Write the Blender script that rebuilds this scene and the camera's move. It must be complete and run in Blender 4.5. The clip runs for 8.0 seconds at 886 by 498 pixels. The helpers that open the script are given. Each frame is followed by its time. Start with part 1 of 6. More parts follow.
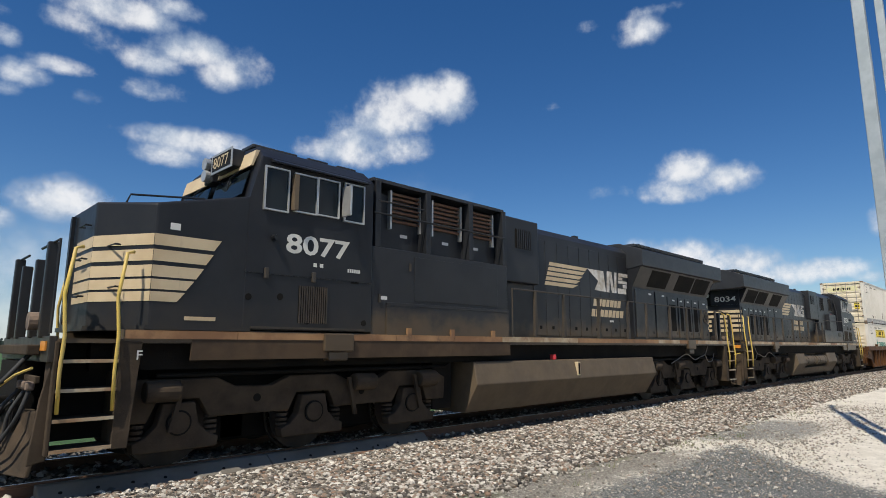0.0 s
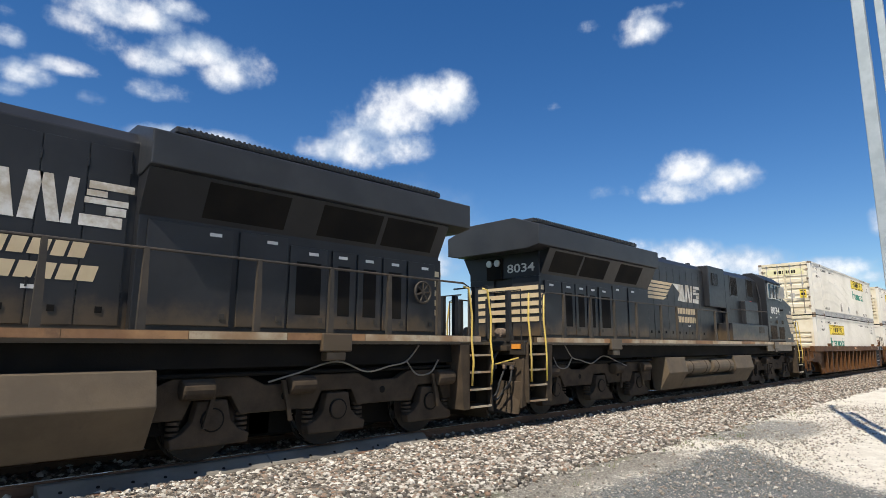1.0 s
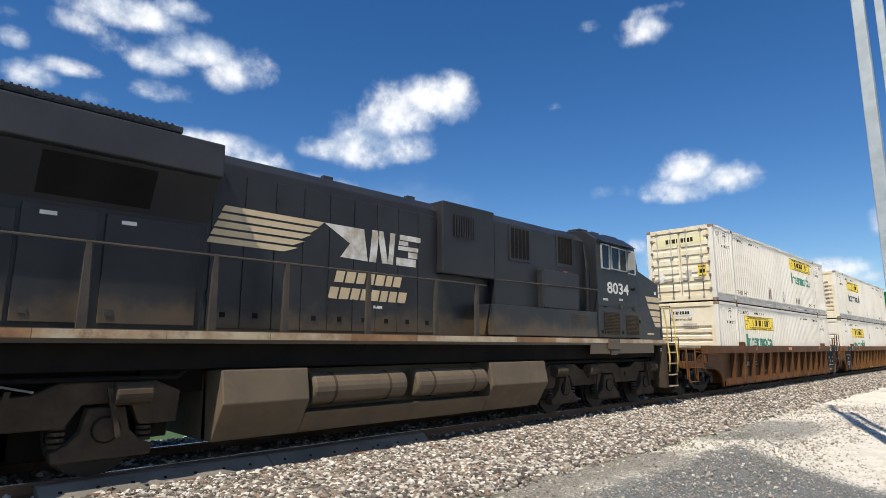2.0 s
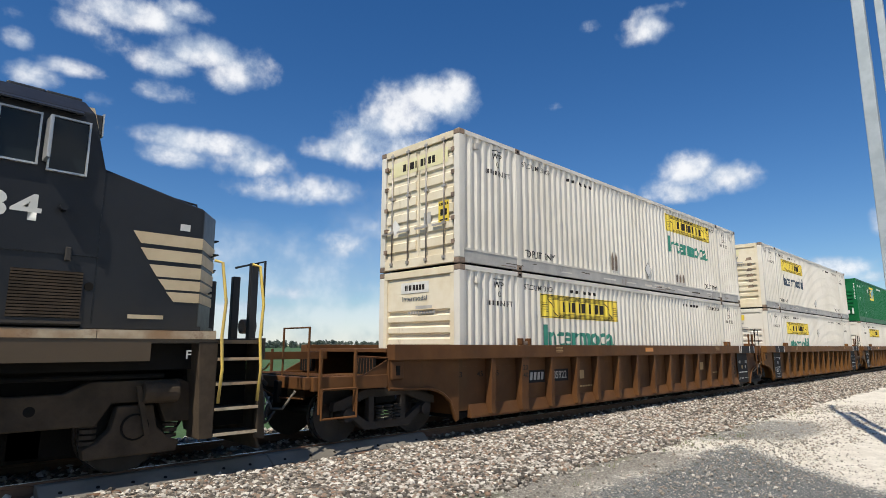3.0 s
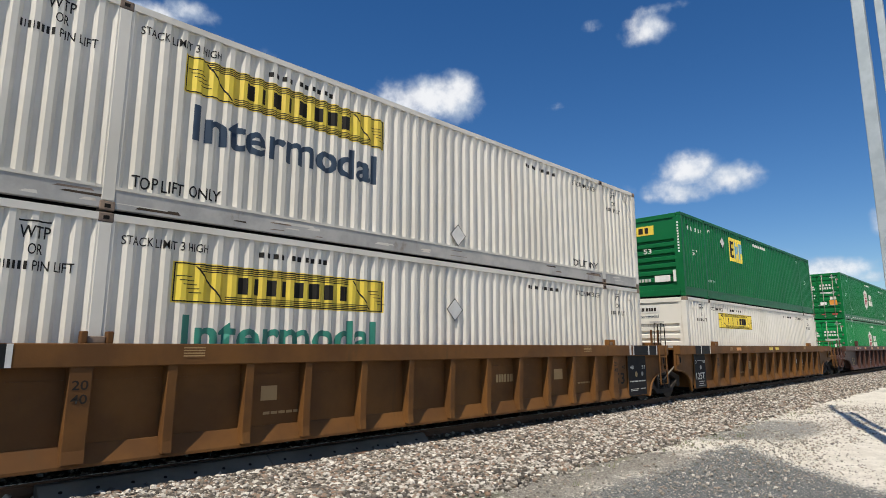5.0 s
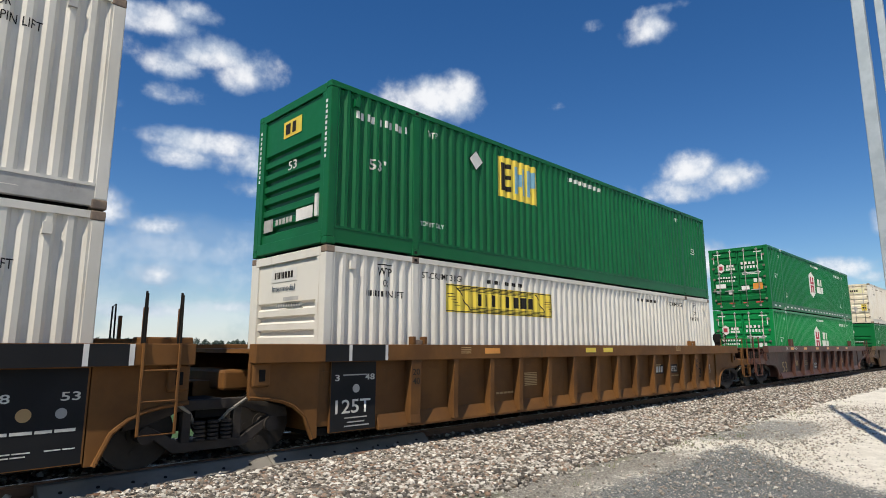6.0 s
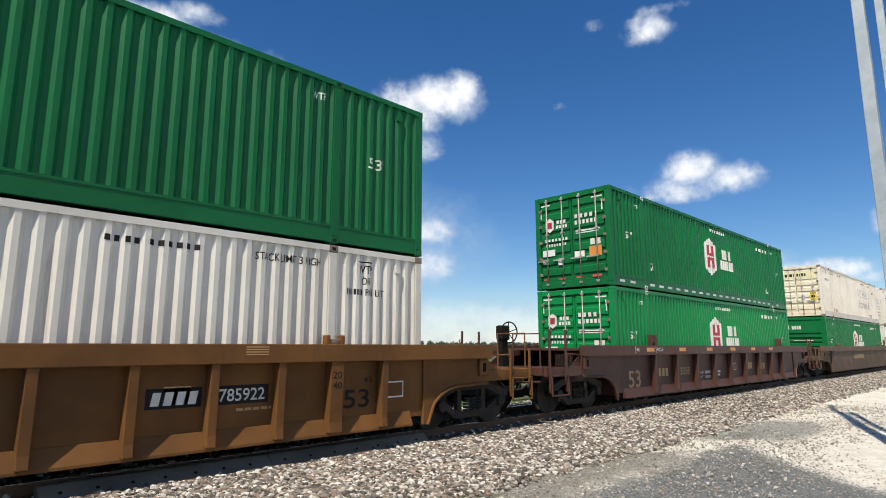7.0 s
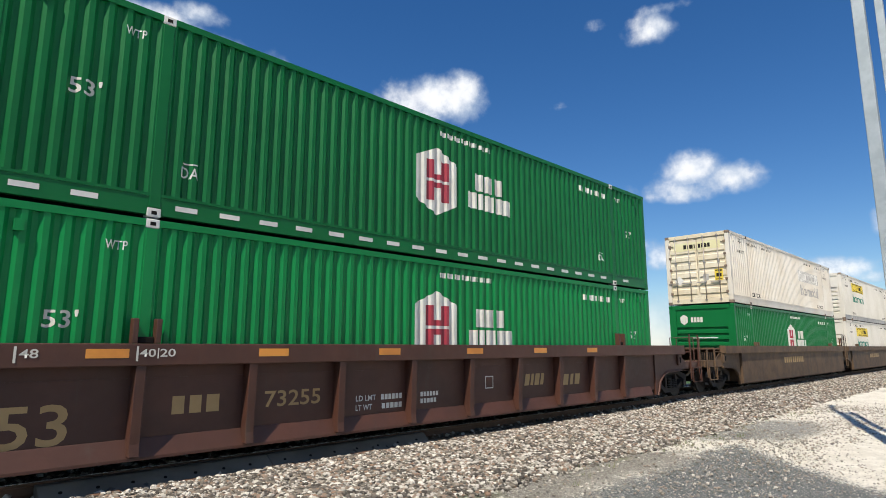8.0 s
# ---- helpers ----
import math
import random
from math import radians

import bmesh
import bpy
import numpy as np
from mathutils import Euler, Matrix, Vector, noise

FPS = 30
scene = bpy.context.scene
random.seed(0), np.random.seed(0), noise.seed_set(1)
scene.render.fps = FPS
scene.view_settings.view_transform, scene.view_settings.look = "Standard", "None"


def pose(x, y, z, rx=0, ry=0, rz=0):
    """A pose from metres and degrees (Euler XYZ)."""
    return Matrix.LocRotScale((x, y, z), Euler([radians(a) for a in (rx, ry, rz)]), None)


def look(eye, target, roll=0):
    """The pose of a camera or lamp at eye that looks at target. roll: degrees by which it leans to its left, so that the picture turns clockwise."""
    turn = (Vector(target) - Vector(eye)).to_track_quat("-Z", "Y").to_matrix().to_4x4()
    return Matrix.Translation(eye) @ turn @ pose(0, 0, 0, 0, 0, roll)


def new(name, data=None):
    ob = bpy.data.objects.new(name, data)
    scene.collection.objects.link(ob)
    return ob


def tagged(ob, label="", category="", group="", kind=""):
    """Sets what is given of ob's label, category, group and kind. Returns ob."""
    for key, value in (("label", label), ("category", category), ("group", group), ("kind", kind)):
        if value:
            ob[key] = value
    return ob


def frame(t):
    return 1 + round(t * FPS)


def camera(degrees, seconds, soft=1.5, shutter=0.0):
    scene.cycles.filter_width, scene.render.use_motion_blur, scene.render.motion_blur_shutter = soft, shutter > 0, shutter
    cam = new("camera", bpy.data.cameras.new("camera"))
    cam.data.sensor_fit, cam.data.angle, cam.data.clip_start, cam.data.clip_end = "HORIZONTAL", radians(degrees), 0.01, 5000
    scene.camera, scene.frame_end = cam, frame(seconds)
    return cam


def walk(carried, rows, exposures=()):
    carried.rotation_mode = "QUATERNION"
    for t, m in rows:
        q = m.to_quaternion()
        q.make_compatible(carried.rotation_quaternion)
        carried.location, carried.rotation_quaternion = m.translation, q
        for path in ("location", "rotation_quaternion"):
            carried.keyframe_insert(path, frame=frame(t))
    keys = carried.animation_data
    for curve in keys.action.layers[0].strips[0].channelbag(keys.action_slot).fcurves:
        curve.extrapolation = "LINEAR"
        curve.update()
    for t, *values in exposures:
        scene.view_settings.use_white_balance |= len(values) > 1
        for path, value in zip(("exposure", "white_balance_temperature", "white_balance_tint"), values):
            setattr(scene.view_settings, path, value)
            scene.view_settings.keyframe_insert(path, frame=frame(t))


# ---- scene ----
cam = camera(74.9, 8.0, soft=0.9)
EYE = 1.61
walk(cam, [(0, pose(0, 0, EYE, 99.52, -0.08, -44.71)), (8, pose(0, 0, EYE, 99.52, -0.08, -44.71))],
     [(0, -0.05), (0.4, 0.22), (1.6, 0.26), (2.9, 0.14), (3.3, 0.03), (4.6, 0.03), (5.9, 0.06), (6.5, 0.22), (8, 0.22)])

# ---- light ----
SUN = Vector((-0.62, -0.22, 1.0)).normalized()
world = bpy.data.worlds.new("sky")
scene.world = world
world.use_nodes = True
wn = world.node_tree
sky = wn.nodes.new("ShaderNodeTexSky")
sky.sky_type, sky.sun_disc = 'NISHITA', False
sky.sun_elevation, sky.sun_rotation = math.asin(SUN.z), math.atan2(SUN.x, SUN.y)
sky.air_density, sky.dust_density, sky.ozone_density = 1.0, 0.05, 4.0
vivid = wn.nodes.new("ShaderNodeHueSaturation")
vivid.inputs["Hue"].default_value, vivid.inputs["Saturation"].default_value = 0.506, 1.28
wn.links.new(sky.outputs[0], vivid.inputs["Color"])
wn.links.new(vivid.outputs[0], wn.nodes["Background"].inputs[0])
wn.nodes["Background"].inputs[1].default_value = 0.095
sun = new("sun", bpy.data.lights.new("sun", 'SUN'))
sun.data.energy, sun.data.angle, sun.data.color = 5.0, radians(0.53), (1.0, 0.93, 0.80)
sun.matrix_world = look(SUN * 50, (0, 0, 0))
scene.view_settings.exposure = 0.0

# ---- materials ----


def ramp(nt, a, b):
    n = nt.nodes.new("ShaderNodeMapRange")
    n.inputs[1].default_value, n.inputs[2].default_value = a, b
    n.interpolation_type = 'SMOOTHSTEP'
    return n


def mixer(nt, fac, a, b):
    """A colour mix; fac, a and b are sockets or values."""
    n = nt.nodes.new("ShaderNodeMix")
    n.data_type = 'RGBA'
    for i, v in ((0, fac), (6, a), (7, b)):
        if isinstance(v, bpy.types.NodeSocket):
            nt.links.new(v, n.inputs[i])
        elif i == 0:
            n.inputs[i].default_value = v
        else:
            n.inputs[i].default_value = (*v, 1)
    return n.outputs[2]


def noise_tex(nt, scale, detail=5, stretch=(1, 1, 1), rough=0.6):
    co = nt.nodes.new("ShaderNodeTexCoord")
    mp = nt.nodes.new("ShaderNodeMapping")
    mp.inputs["Scale"].default_value = stretch
    nt.links.new(co.outputs["Object"], mp.inputs[0])
    n = nt.nodes.new("ShaderNodeTexNoise")
    n.inputs["Scale"].default_value, n.inputs["Detail"].default_value, n.inputs["Roughness"].default_value = scale, detail, rough
    nt.links.new(mp.outputs[0], n.inputs["Vector"])
    return n.outputs[0]


def masked(nt, sock, a, b):
    n = ramp(nt, a, b)
    nt.links.new(sock, n.inputs[0])
    return n.outputs[0]


def mat(name, c1, c2=None, scale=1.5, rough=0.5, metal=0.0, dirt=None, amount=0.5, dirt_scale=2.5, streak=0.15, bump=0.15, bscale=40, low=None, gloss=0.5):
    """Paint or bare stuff with broad patches (c1 to c2), streaky dirt, fine relief; low = (colour, z from, z to): road dust thrown up from below."""
    m = bpy.data.materials.new(name)
    m.use_nodes = True
    nt = m.node_tree
    bs = nt.nodes["Principled BSDF"]
    c2 = c2 or tuple(v * 0.8 for v in c1)
    col = mixer(nt, masked(nt, noise_tex(nt, scale), 0.35, 0.65), c1, c2)
    if low:
        co = nt.nodes.new("ShaderNodeTexCoord")
        sp = nt.nodes.new("ShaderNodeSeparateXYZ")
        nt.links.new(co.outputs["Object"], sp.inputs[0])
        ad = nt.nodes.new("ShaderNodeMath")
        ad.operation = 'MULTIPLY_ADD'
        nt.links.new(noise_tex(nt, 1.7, 6), ad.inputs[0])
        ad.inputs[1].default_value = 1.0
        nt.links.new(sp.outputs[2], ad.inputs[2])
        col = mixer(nt, masked(nt, ad.outputs[0], low[1] + 0.5, low[2] + 0.5), col, low[0])
    if dirt:
        d = masked(nt, noise_tex(nt, dirt_scale, 8, (1, 1, streak), 0.7), 0.72 - amount * 0.35, 0.85 - amount * 0.2)
        col = mixer(nt, d, col, dirt)
    nt.links.new(col, bs.inputs["Base Color"])
    fine = noise_tex(nt, bscale, 4)
    r = nt.nodes.new("ShaderNodeMapRange")
    r.inputs[3].default_value, r.inputs[4].default_value = max(0.02, rough - 0.12), min(1, rough + 0.12)
    nt.links.new(noise_tex(nt, 6, 4), r.inputs[0])
    nt.links.new(r.outputs[0], bs.inputs["Roughness"])
    bs.inputs["Metallic"].default_value, bs.inputs["Specular IOR Level"].default_value = metal, gloss
    if bump:
        b = nt.nodes.new("ShaderNodeBump")
        b.inputs["Strength"].default_value, b.inputs["Distance"].default_value = bump, 0.01
        nt.links.new(fine, b.inputs["Height"])
        nt.links.new(b.outputs[0], bs.inputs["Normal"])
    return m


DUST = (0.20, 0.145, 0.09)
black = mat("loco_black", (0.017, 0.018, 0.021), (0.024, 0.025, 0.028), rough=0.42, dirt=(0.038, 0.034, 0.03), amount=0.25, bump=0.05, gloss=0.3, low=((0.088, 0.062, 0.038), 2.3, 1.85))
cab_black = mat("cab_black", (0.013, 0.014, 0.017), (0.018, 0.019, 0.022), rough=0.42, dirt=(0.03, 0.027, 0.025), amount=0.22, bump=0.05, gloss=0.3, low=((0.036, 0.030, 0.024), 2.3, 1.5))
roof_black = mat("loco_roof", (0.022, 0.024, 0.028), (0.031, 0.033, 0.037), rough=0.45, dirt=(0.045, 0.04, 0.036), amount=0.3, bump=0.05, gloss=0.35)
dark = mat("underframe_black", (0.008, 0.0075, 0.007), (0.014, 0.012, 0.010), rough=0.9, bump=0.3, gloss=0.15)
truck_dirt = mat("truck_grime", (0.072, 0.052, 0.035), (0.047, 0.035, 0.024), scale=2.5, rough=0.9, gloss=0.2, dirt=(0.03, 0.025, 0.02), amount=0.45, streak=1, bump=0.4)
skirt_brown = mat("skirt_brown", (0.085, 0.055, 0.032), (0.06, 0.04, 0.025), rough=0.75, dirt=(0.13, 0.085, 0.05), amount=0.3, gloss=0.25)
tank_dirt = mat("tank_grime", (0.120, 0.087, 0.053), (0.093, 0.068, 0.043), rough=0.7, dirt=(0.07, 0.052, 0.035), amount=0.3, bump=0.2)
stripe = mat("sill_stripe", (0.50, 0.41, 0.28), (0.30, 0.18, 0.09), scale=1.2, rough=0.6, dirt=(0.20, 0.10, 0.05), amount=0.6, streak=1)
rusty_stripe = mat("sill_stripe_rusty", (0.36, 0.20, 0.09), (0.22, 0.11, 0.05), scale=1.6, rough=0.7, dirt=(0.12, 0.07, 0.04), amount=0.5, streak=1)
cream = mat("nose_stripe_cream", (0.58, 0.46, 0.29), (0.50, 0.38, 0.23), rough=0.55, dirt=(0.3, 0.24, 0.17), amount=0.35)
lettering = mat("lettering_white", (0.66, 0.65, 0.60), (0.56, 0.54, 0.48), rough=0.6, dirt=(0.3, 0.27, 0.22), amount=0.3, bump=0)
horse_white = mat("worn_emblem_white", (0.64, 0.62, 0.58), (0.40, 0.34, 0.26), scale=4, rough=0.6, bump=0)
yellow_rail = mat("handrail_yellow", (0.62, 0.44, 0.08), (0.5, 0.36, 0.1), rough=0.5, dirt=(0.25, 0.2, 0.12), amount=0.4)
# base darkened to stand for the shadow beneath the cars; lighter patches are grime
freight_shade_grime = mat("freight_truck_shaded_grime", (0.035, 0.026, 0.02), (0.022, 0.017, 0.014), scale=2.5, rough=0.85, dirt=(0.07, 0.045, 0.03), amount=0.35, streak=1, bump=0.4)
rail_grey = mat("handrail_grime", (0.055, 0.042, 0.03), (0.032, 0.027, 0.022), rough=0.7)
alu = mat("window_aluminium", (0.55, 0.55, 0.53), (0.42, 0.42, 0.41), rough=0.4, metal=0.6)
sticker = mat("sticker_white", (0.7, 0.68, 0.64), rough=0.6, bump=0)
sticker_red = mat("sticker_red", (0.55, 0.06, 0.05), rough=0.6, bump=0)
flag_red = mat("red_light_marker", (0.75, 0.05, 0.06), rough=0.4, bump=0)
amber = mat("amber_reflector", (0.7, 0.28, 0.04), (0.55, 0.2, 0.03), rough=0.4, bump=0)
steel = mat("wheel_steel", (0.040, 0.033, 0.028), (0.028, 0.023, 0.02), rough=0.65, metal=0.4, dirt=(0.05, 0.035, 0.025), amount=0.5, streak=1)
tread = mat("polished_tread", (0.45, 0.43, 0.41), (0.38, 0.36, 0.34), rough=0.28, metal=1.0, bump=0.05)
rail_rust = mat("rail_rust", (0.16, 0.08, 0.045), (0.11, 0.06, 0.035), rough=0.8, bump=0.3)
chain_grey = mat("hose_grey", (0.26, 0.23, 0.19), (0.17, 0.15, 0.125), rough=0.7)
rubber = mat("black_rubber", (0.018, 0.018, 0.018), (0.03, 0.03, 0.03), rough=0.75)
tan_car = mat("well_car_tan", (0.165, 0.072, 0.019), (0.108, 0.048, 0.015), scale=0.9, rough=0.68, dirt=(0.095, 0.05, 0.018), amount=0.45, bump=0.12, gloss=0.22)
tan_car_b = mat("well_car_reddish", (0.125, 0.053, 0.017), (0.084, 0.036, 0.013), scale=0.9, rough=0.68, dirt=(0.085, 0.045, 0.018), amount=0.5, bump=0.12, gloss=0.22)
maroon_car = mat("well_car_maroon", (0.082, 0.029, 0.017), (0.060, 0.022, 0.013), scale=0.9, rough=0.6, dirt=(0.065, 0.038, 0.027), amount=0.45, bump=0.12)
old_car = mat("well_car_weathered", (0.125, 0.072, 0.036), (0.078, 0.046, 0.026), scale=1.3, rough=0.75, dirt=(0.06, 0.042, 0.03), amount=0.5, bump=0.2)
panel_black = mat("stencil_panel_black", (0.010, 0.0105, 0.012), (0.015, 0.015, 0.016), rough=0.7, bump=0.05, gloss=0.2)
tan_letter = mat("faded_stencil_tan", (0.42, 0.275, 0.12), (0.36, 0.23, 0.10), rough=0.7, bump=0)
dark_letter = mat("stencil_dark", (0.012, 0.011, 0.010), (0.022, 0.018, 0.014), rough=0.7, bump=0, gloss=0.2)
white = mat("container_white", (0.65, 0.615, 0.55), (0.57, 0.535, 0.465), scale=0.6, rough=0.5, dirt=(0.36, 0.28, 0.19), amount=0.30, dirt_scale=3, streak=0.08, bump=0.04)
white_old = mat("container_white_dirty", (0.66, 0.62, 0.55), (0.60, 0.54, 0.45), scale=0.7, rough=0.55, dirt=(0.34, 0.26, 0.18), amount=0.38, dirt_scale=3, streak=0.08, bump=0.06)
# white ends coloured brighter and warmer, as if in direct sun; streaks are dirt
sunlit_white_end = mat("container_end_sunlit_white", (0.70, 0.63, 0.49), (0.62, 0.53, 0.37), scale=1.2, rough=0.55, dirt=(0.36, 0.26, 0.15), amount=0.35, dirt_scale=2.5, streak=0.2, bump=0.06)
grey_rail = mat("container_rail_grey", (0.43, 0.41, 0.38), (0.33, 0.32, 0.30), scale=2.5, rough=0.6, dirt=(0.2, 0.15, 0.11), amount=0.45, streak=0.6)
green = mat("container_green", (0.0025, 0.128, 0.032), (0.0022, 0.108, 0.027), scale=0.6, rough=0.42, dirt=(0.02, 0.07, 0.035), amount=0.25, streak=0.1, bump=0.03, gloss=0.25)
green_bright = mat("container_green_bright", (0.003, 0.195, 0.048), (0.003, 0.168, 0.042), scale=0.6, rough=0.4, dirt=(0.03, 0.12, 0.05), amount=0.22, streak=0.1, bump=0.03, gloss=0.25)
green_dark = mat("container_green_dark", (0.003, 0.115, 0.034), (0.003, 0.097, 0.029), scale=0.6, rough=0.45, dirt=(0.02, 0.05, 0.03), amount=0.3, streak=0.1, bump=0.03, gloss=0.25)
casting = mat("corner_casting_rusty", (0.24, 0.17, 0.12), (0.12, 0.09, 0.07), scale=5, rough=0.75, bump=0.3)
rod = mat("lock_rod_galvanised", (0.40, 0.38, 0.35), (0.28, 0.24, 0.2), rough=0.5, metal=0.4)
banner_yellow = mat("banner_yellow", (0.72, 0.55, 0.05), (0.66, 0.48, 0.05), rough=0.5, dirt=(0.45, 0.36, 0.12), amount=0.25, bump=0)
banner_pale = mat("banner_pale_yellow", (0.70, 0.66, 0.42), (0.66, 0.60, 0.34), rough=0.5, bump=0)
mark_green = mat("mark_green", (0.02, 0.17, 0.12), (0.03, 0.21, 0.15), rough=0.5, bump=0)
mark_navy = mat("mark_navy", (0.02, 0.04, 0.07), (0.03, 0.05, 0.08), rough=0.5, bump=0)
mark_red = mat("mark_red", (0.34, 0.022, 0.04), (0.29, 0.03, 0.045), rough=0.5, bump=0)
mark_blue = mat("mark_blue", (0.12, 0.30, 0.42), (0.2, 0.36, 0.44), scale=6, rough=0.5, bump=0)
galv = mat("pole_galvanised", (0.40, 0.44, 0.46), (0.32, 0.36, 0.38), scale=3, rough=0.5, metal=0.35, dirt=(0.3, 0.3, 0.28), amount=0.3, streak=0.2)
concrete = mat("crossing_panel_grey", (0.19, 0.17, 0.142), (0.132, 0.119, 0.10), scale=1.4, rough=0.7, dirt=(0.12, 0.10, 0.08), amount=0.4, streak=1, bump=0.25)
tie_wood = mat("tie_creosote", (0.06, 0.045, 0.035), (0.09, 0.07, 0.055), rough=0.9, bump=0.4)


def glass_mat():
    m = bpy.data.materials.new("cab_glass")
    m.use_nodes = True
    bs = m.node_tree.nodes["Principled BSDF"]
    bs.inputs["Base Color"].default_value = (0.012, 0.018, 0.022, 1)
    bs.inputs["Roughness"].default_value = 0.06
    bs.inputs["Specular IOR Level"].default_value = 0.22
    return m


glass = glass_mat()


def stone_mat(name, pale):
    m = bpy.data.materials.new(name)
    m.use_nodes = True
    nt = m.node_tree
    bs = nt.nodes["Principled BSDF"]
    g = nt.nodes.new("ShaderNodeNewGeometry")
    cr = nt.nodes.new("ShaderNodeValToRGB")
    el = cr.color_ramp.elements
    el[0].position, el[0].color = 0.0, (0.045, 0.037, 0.029, 1)
    el[1].position, el[1].color = 1.0, (0.66, 0.62, 0.55, 1)
    for p, c in ((0.25, (0.09, 0.078, 0.066, 1)), (0.45, (0.20, 0.17, 0.135, 1)), (0.58, (0.24, 0.15, 0.10, 1)), (0.68, (0.30, 0.275, 0.235, 1)), (0.86, (0.47, 0.43, 0.37, 1))):
        e = el.new(p)
        e.color = c
    for e in el:
        e.color = [v + (w - v) * pale for v, w in zip(e.color, (0.52, 0.48, 0.41, 1))]
    nt.links.new(g.outputs["Random Per Island"], cr.inputs[0])
    nt.links.new(mixer(nt, masked(nt, noise_tex(nt, 30, 4), 0.56, 0.8), cr.outputs[0], (0.30, 0.255, 0.185)), bs.inputs["Base Color"])
    bs.inputs["Roughness"].default_value = 0.9
    return m


stone = stone_mat("ballast_stone", 0.0)
pebble = stone_mat("yard_pebble", 0.3)


def ground_mat():
    """Ballast bed, pale sand with dark gravel, grass field: one sheet, divided by place with ragged edges."""
    m = bpy.data.materials.new("ground")
    m.use_nodes = True
    nt = m.node_tree
    bs = nt.nodes["Principled BSDF"]
    co = nt.nodes.new("ShaderNodeTexCoord")
    sp = nt.nodes.new("ShaderNodeSeparateXYZ")
    nt.links.new(co.outputs["Object"], sp.inputs[0])

    def math(op, a, b, c=None):
        n = nt.nodes.new("ShaderNodeMath")
        n.operation = op
        for i, v in enumerate((a, b) if c is None else (a, b, c)):
            if isinstance(v, bpy.types.NodeSocket):
                nt.links.new(v, n.inputs[i])
            else:
                n.inputs[i].default_value = v
        return n.outputs[0]

    n1, n2, n3, n4 = noise_tex(nt, 0.55, 7), noise_tex(nt, 3.2, 8, rough=0.7), noise_tex(nt, 26, 5, rough=0.7), noise_tex(nt, 42, 4, rough=0.65)
    x, y = sp.outputs[0], sp.outputs[1]
    wob = math('MULTIPLY_ADD', n1, 2.2, -1.1)
    grain = math('ADD', math('MULTIPLY_ADD', n3, 3.2, -1.6), math('MULTIPLY_ADD', n2, 1.2, -0.6))
    sand = mixer(nt, masked(nt, n2, 0.35, 0.65), (0.72, 0.67, 0.58), (0.60, 0.55, 0.465))
    sand = mixer(nt, masked(nt, n3, 0.58, 0.66), sand, (0.30, 0.27, 0.23))
    sand = mixer(nt, masked(nt, noise_tex(nt, 1.1, 6, (0.5, 1.3, 1)), 0.54, 0.70), sand, (0.43, 0.40, 0.34))
    gravel = mixer(nt, masked(nt, n2, 0.35, 0.7), (0.105, 0.112, 0.110), (0.150, 0.153, 0.145))
    gravel = mixer(nt, masked(nt, n4, 0.56, 0.62), gravel, (0.40, 0.385, 0.35))
    gravel = mixer(nt, masked(nt, n4, 0.45, 0.38), gravel, (0.055, 0.057, 0.055))

    def side(a, b, c, soft):
        """How far within a x + b y + c > 0, with ragged grains along the edge."""
        return math('ADD', math('ADD', math('MULTIPLY_ADD', x, a, math('MULTIPLY_ADD', y, b, c)), math('MULTIPLY', grain, 0.55)), math('MULTIPLY', wob, soft))

    def blot(cx, cy, rx, ry, turn):
        """A ragged oval patch: 1 inside, 0 outside."""
        px, py = math('SUBTRACT', x, cx), math('SUBTRACT', y, cy)
        u = math('ADD', math('MULTIPLY', px, 1 / rx), math('MULTIPLY', py, turn / rx))
        v = math('ADD', math('MULTIPLY', py, 1 / ry), math('MULTIPLY', px, -turn / ry))
        r = math('ADD', math('MULTIPLY', u, u), math('MULTIPLY', v, v))
        return masked(nt, math('ADD', r, math('ADD', math('MULTIPLY', grain, 0.9), math('MULTIPLY', wob, 0.6))), 1.3, 0.7)

    # dark gravel: nearer than y = 4.3 and on this side of x = 7.9 + y
    inside = math('MINIMUM', side(-0.71, 0.71, 5.6, 0.25), side(0.0, -1.0, 4.3, 0.22))
    a = masked(nt, inside, -0.10, 0.14)
    tongue = math('MULTIPLY', blot(14.2, 4.5, 2.3, 1.0, -0.15), 0.8)
    yard = mixer(nt, math('MAXIMUM', a, tongue), sand, gravel)
    # trodden dirt and mixed stones between the bed and the gravel
    verge = mixer(nt, masked(nt, n3, 0.46, 0.56), (0.15, 0.135, 0.11), (0.31, 0.285, 0.24))
    verge = mixer(nt, masked(nt, n4, 0.44, 0.37), verge, (0.10, 0.09, 0.075))
    verge_in = math('MINIMUM', side(-0.45, 0.5, 2.4, 0.3), side(0.0, 1.0, -4.15, 0.25))
    yard = mixer(nt, math('MULTIPLY', masked(nt, verge_in, -0.25, 0.25), 0.95), yard, verge)
    yard = mixer(nt, math('MULTIPLY', blot(11.4, 4.55, 1.9, 0.22, -0.30), 0.9), yard, sand)
    bed = mixer(nt, masked(nt, n3, 0.4, 0.62), (0.06, 0.052, 0.042), (0.22, 0.19, 0.15))
    weed = math('MULTIPLY', masked(nt, noise_tex(nt, 1.3, 6), 0.56, 0.70), masked(nt, math('ABSOLUTE', math('SUBTRACT', y, 5.25), 0), 0.75, 0.2))
    e1 = masked(nt, math('ADD', side(0.0, 1.0, 0.0, 0.3), 0.0), 5.2, 5.7)
    col = mixer(nt, e1, yard, bed)
    col = mixer(nt, math('MULTIPLY', weed, 0.6), col, (0.12, 0.13, 0.06))
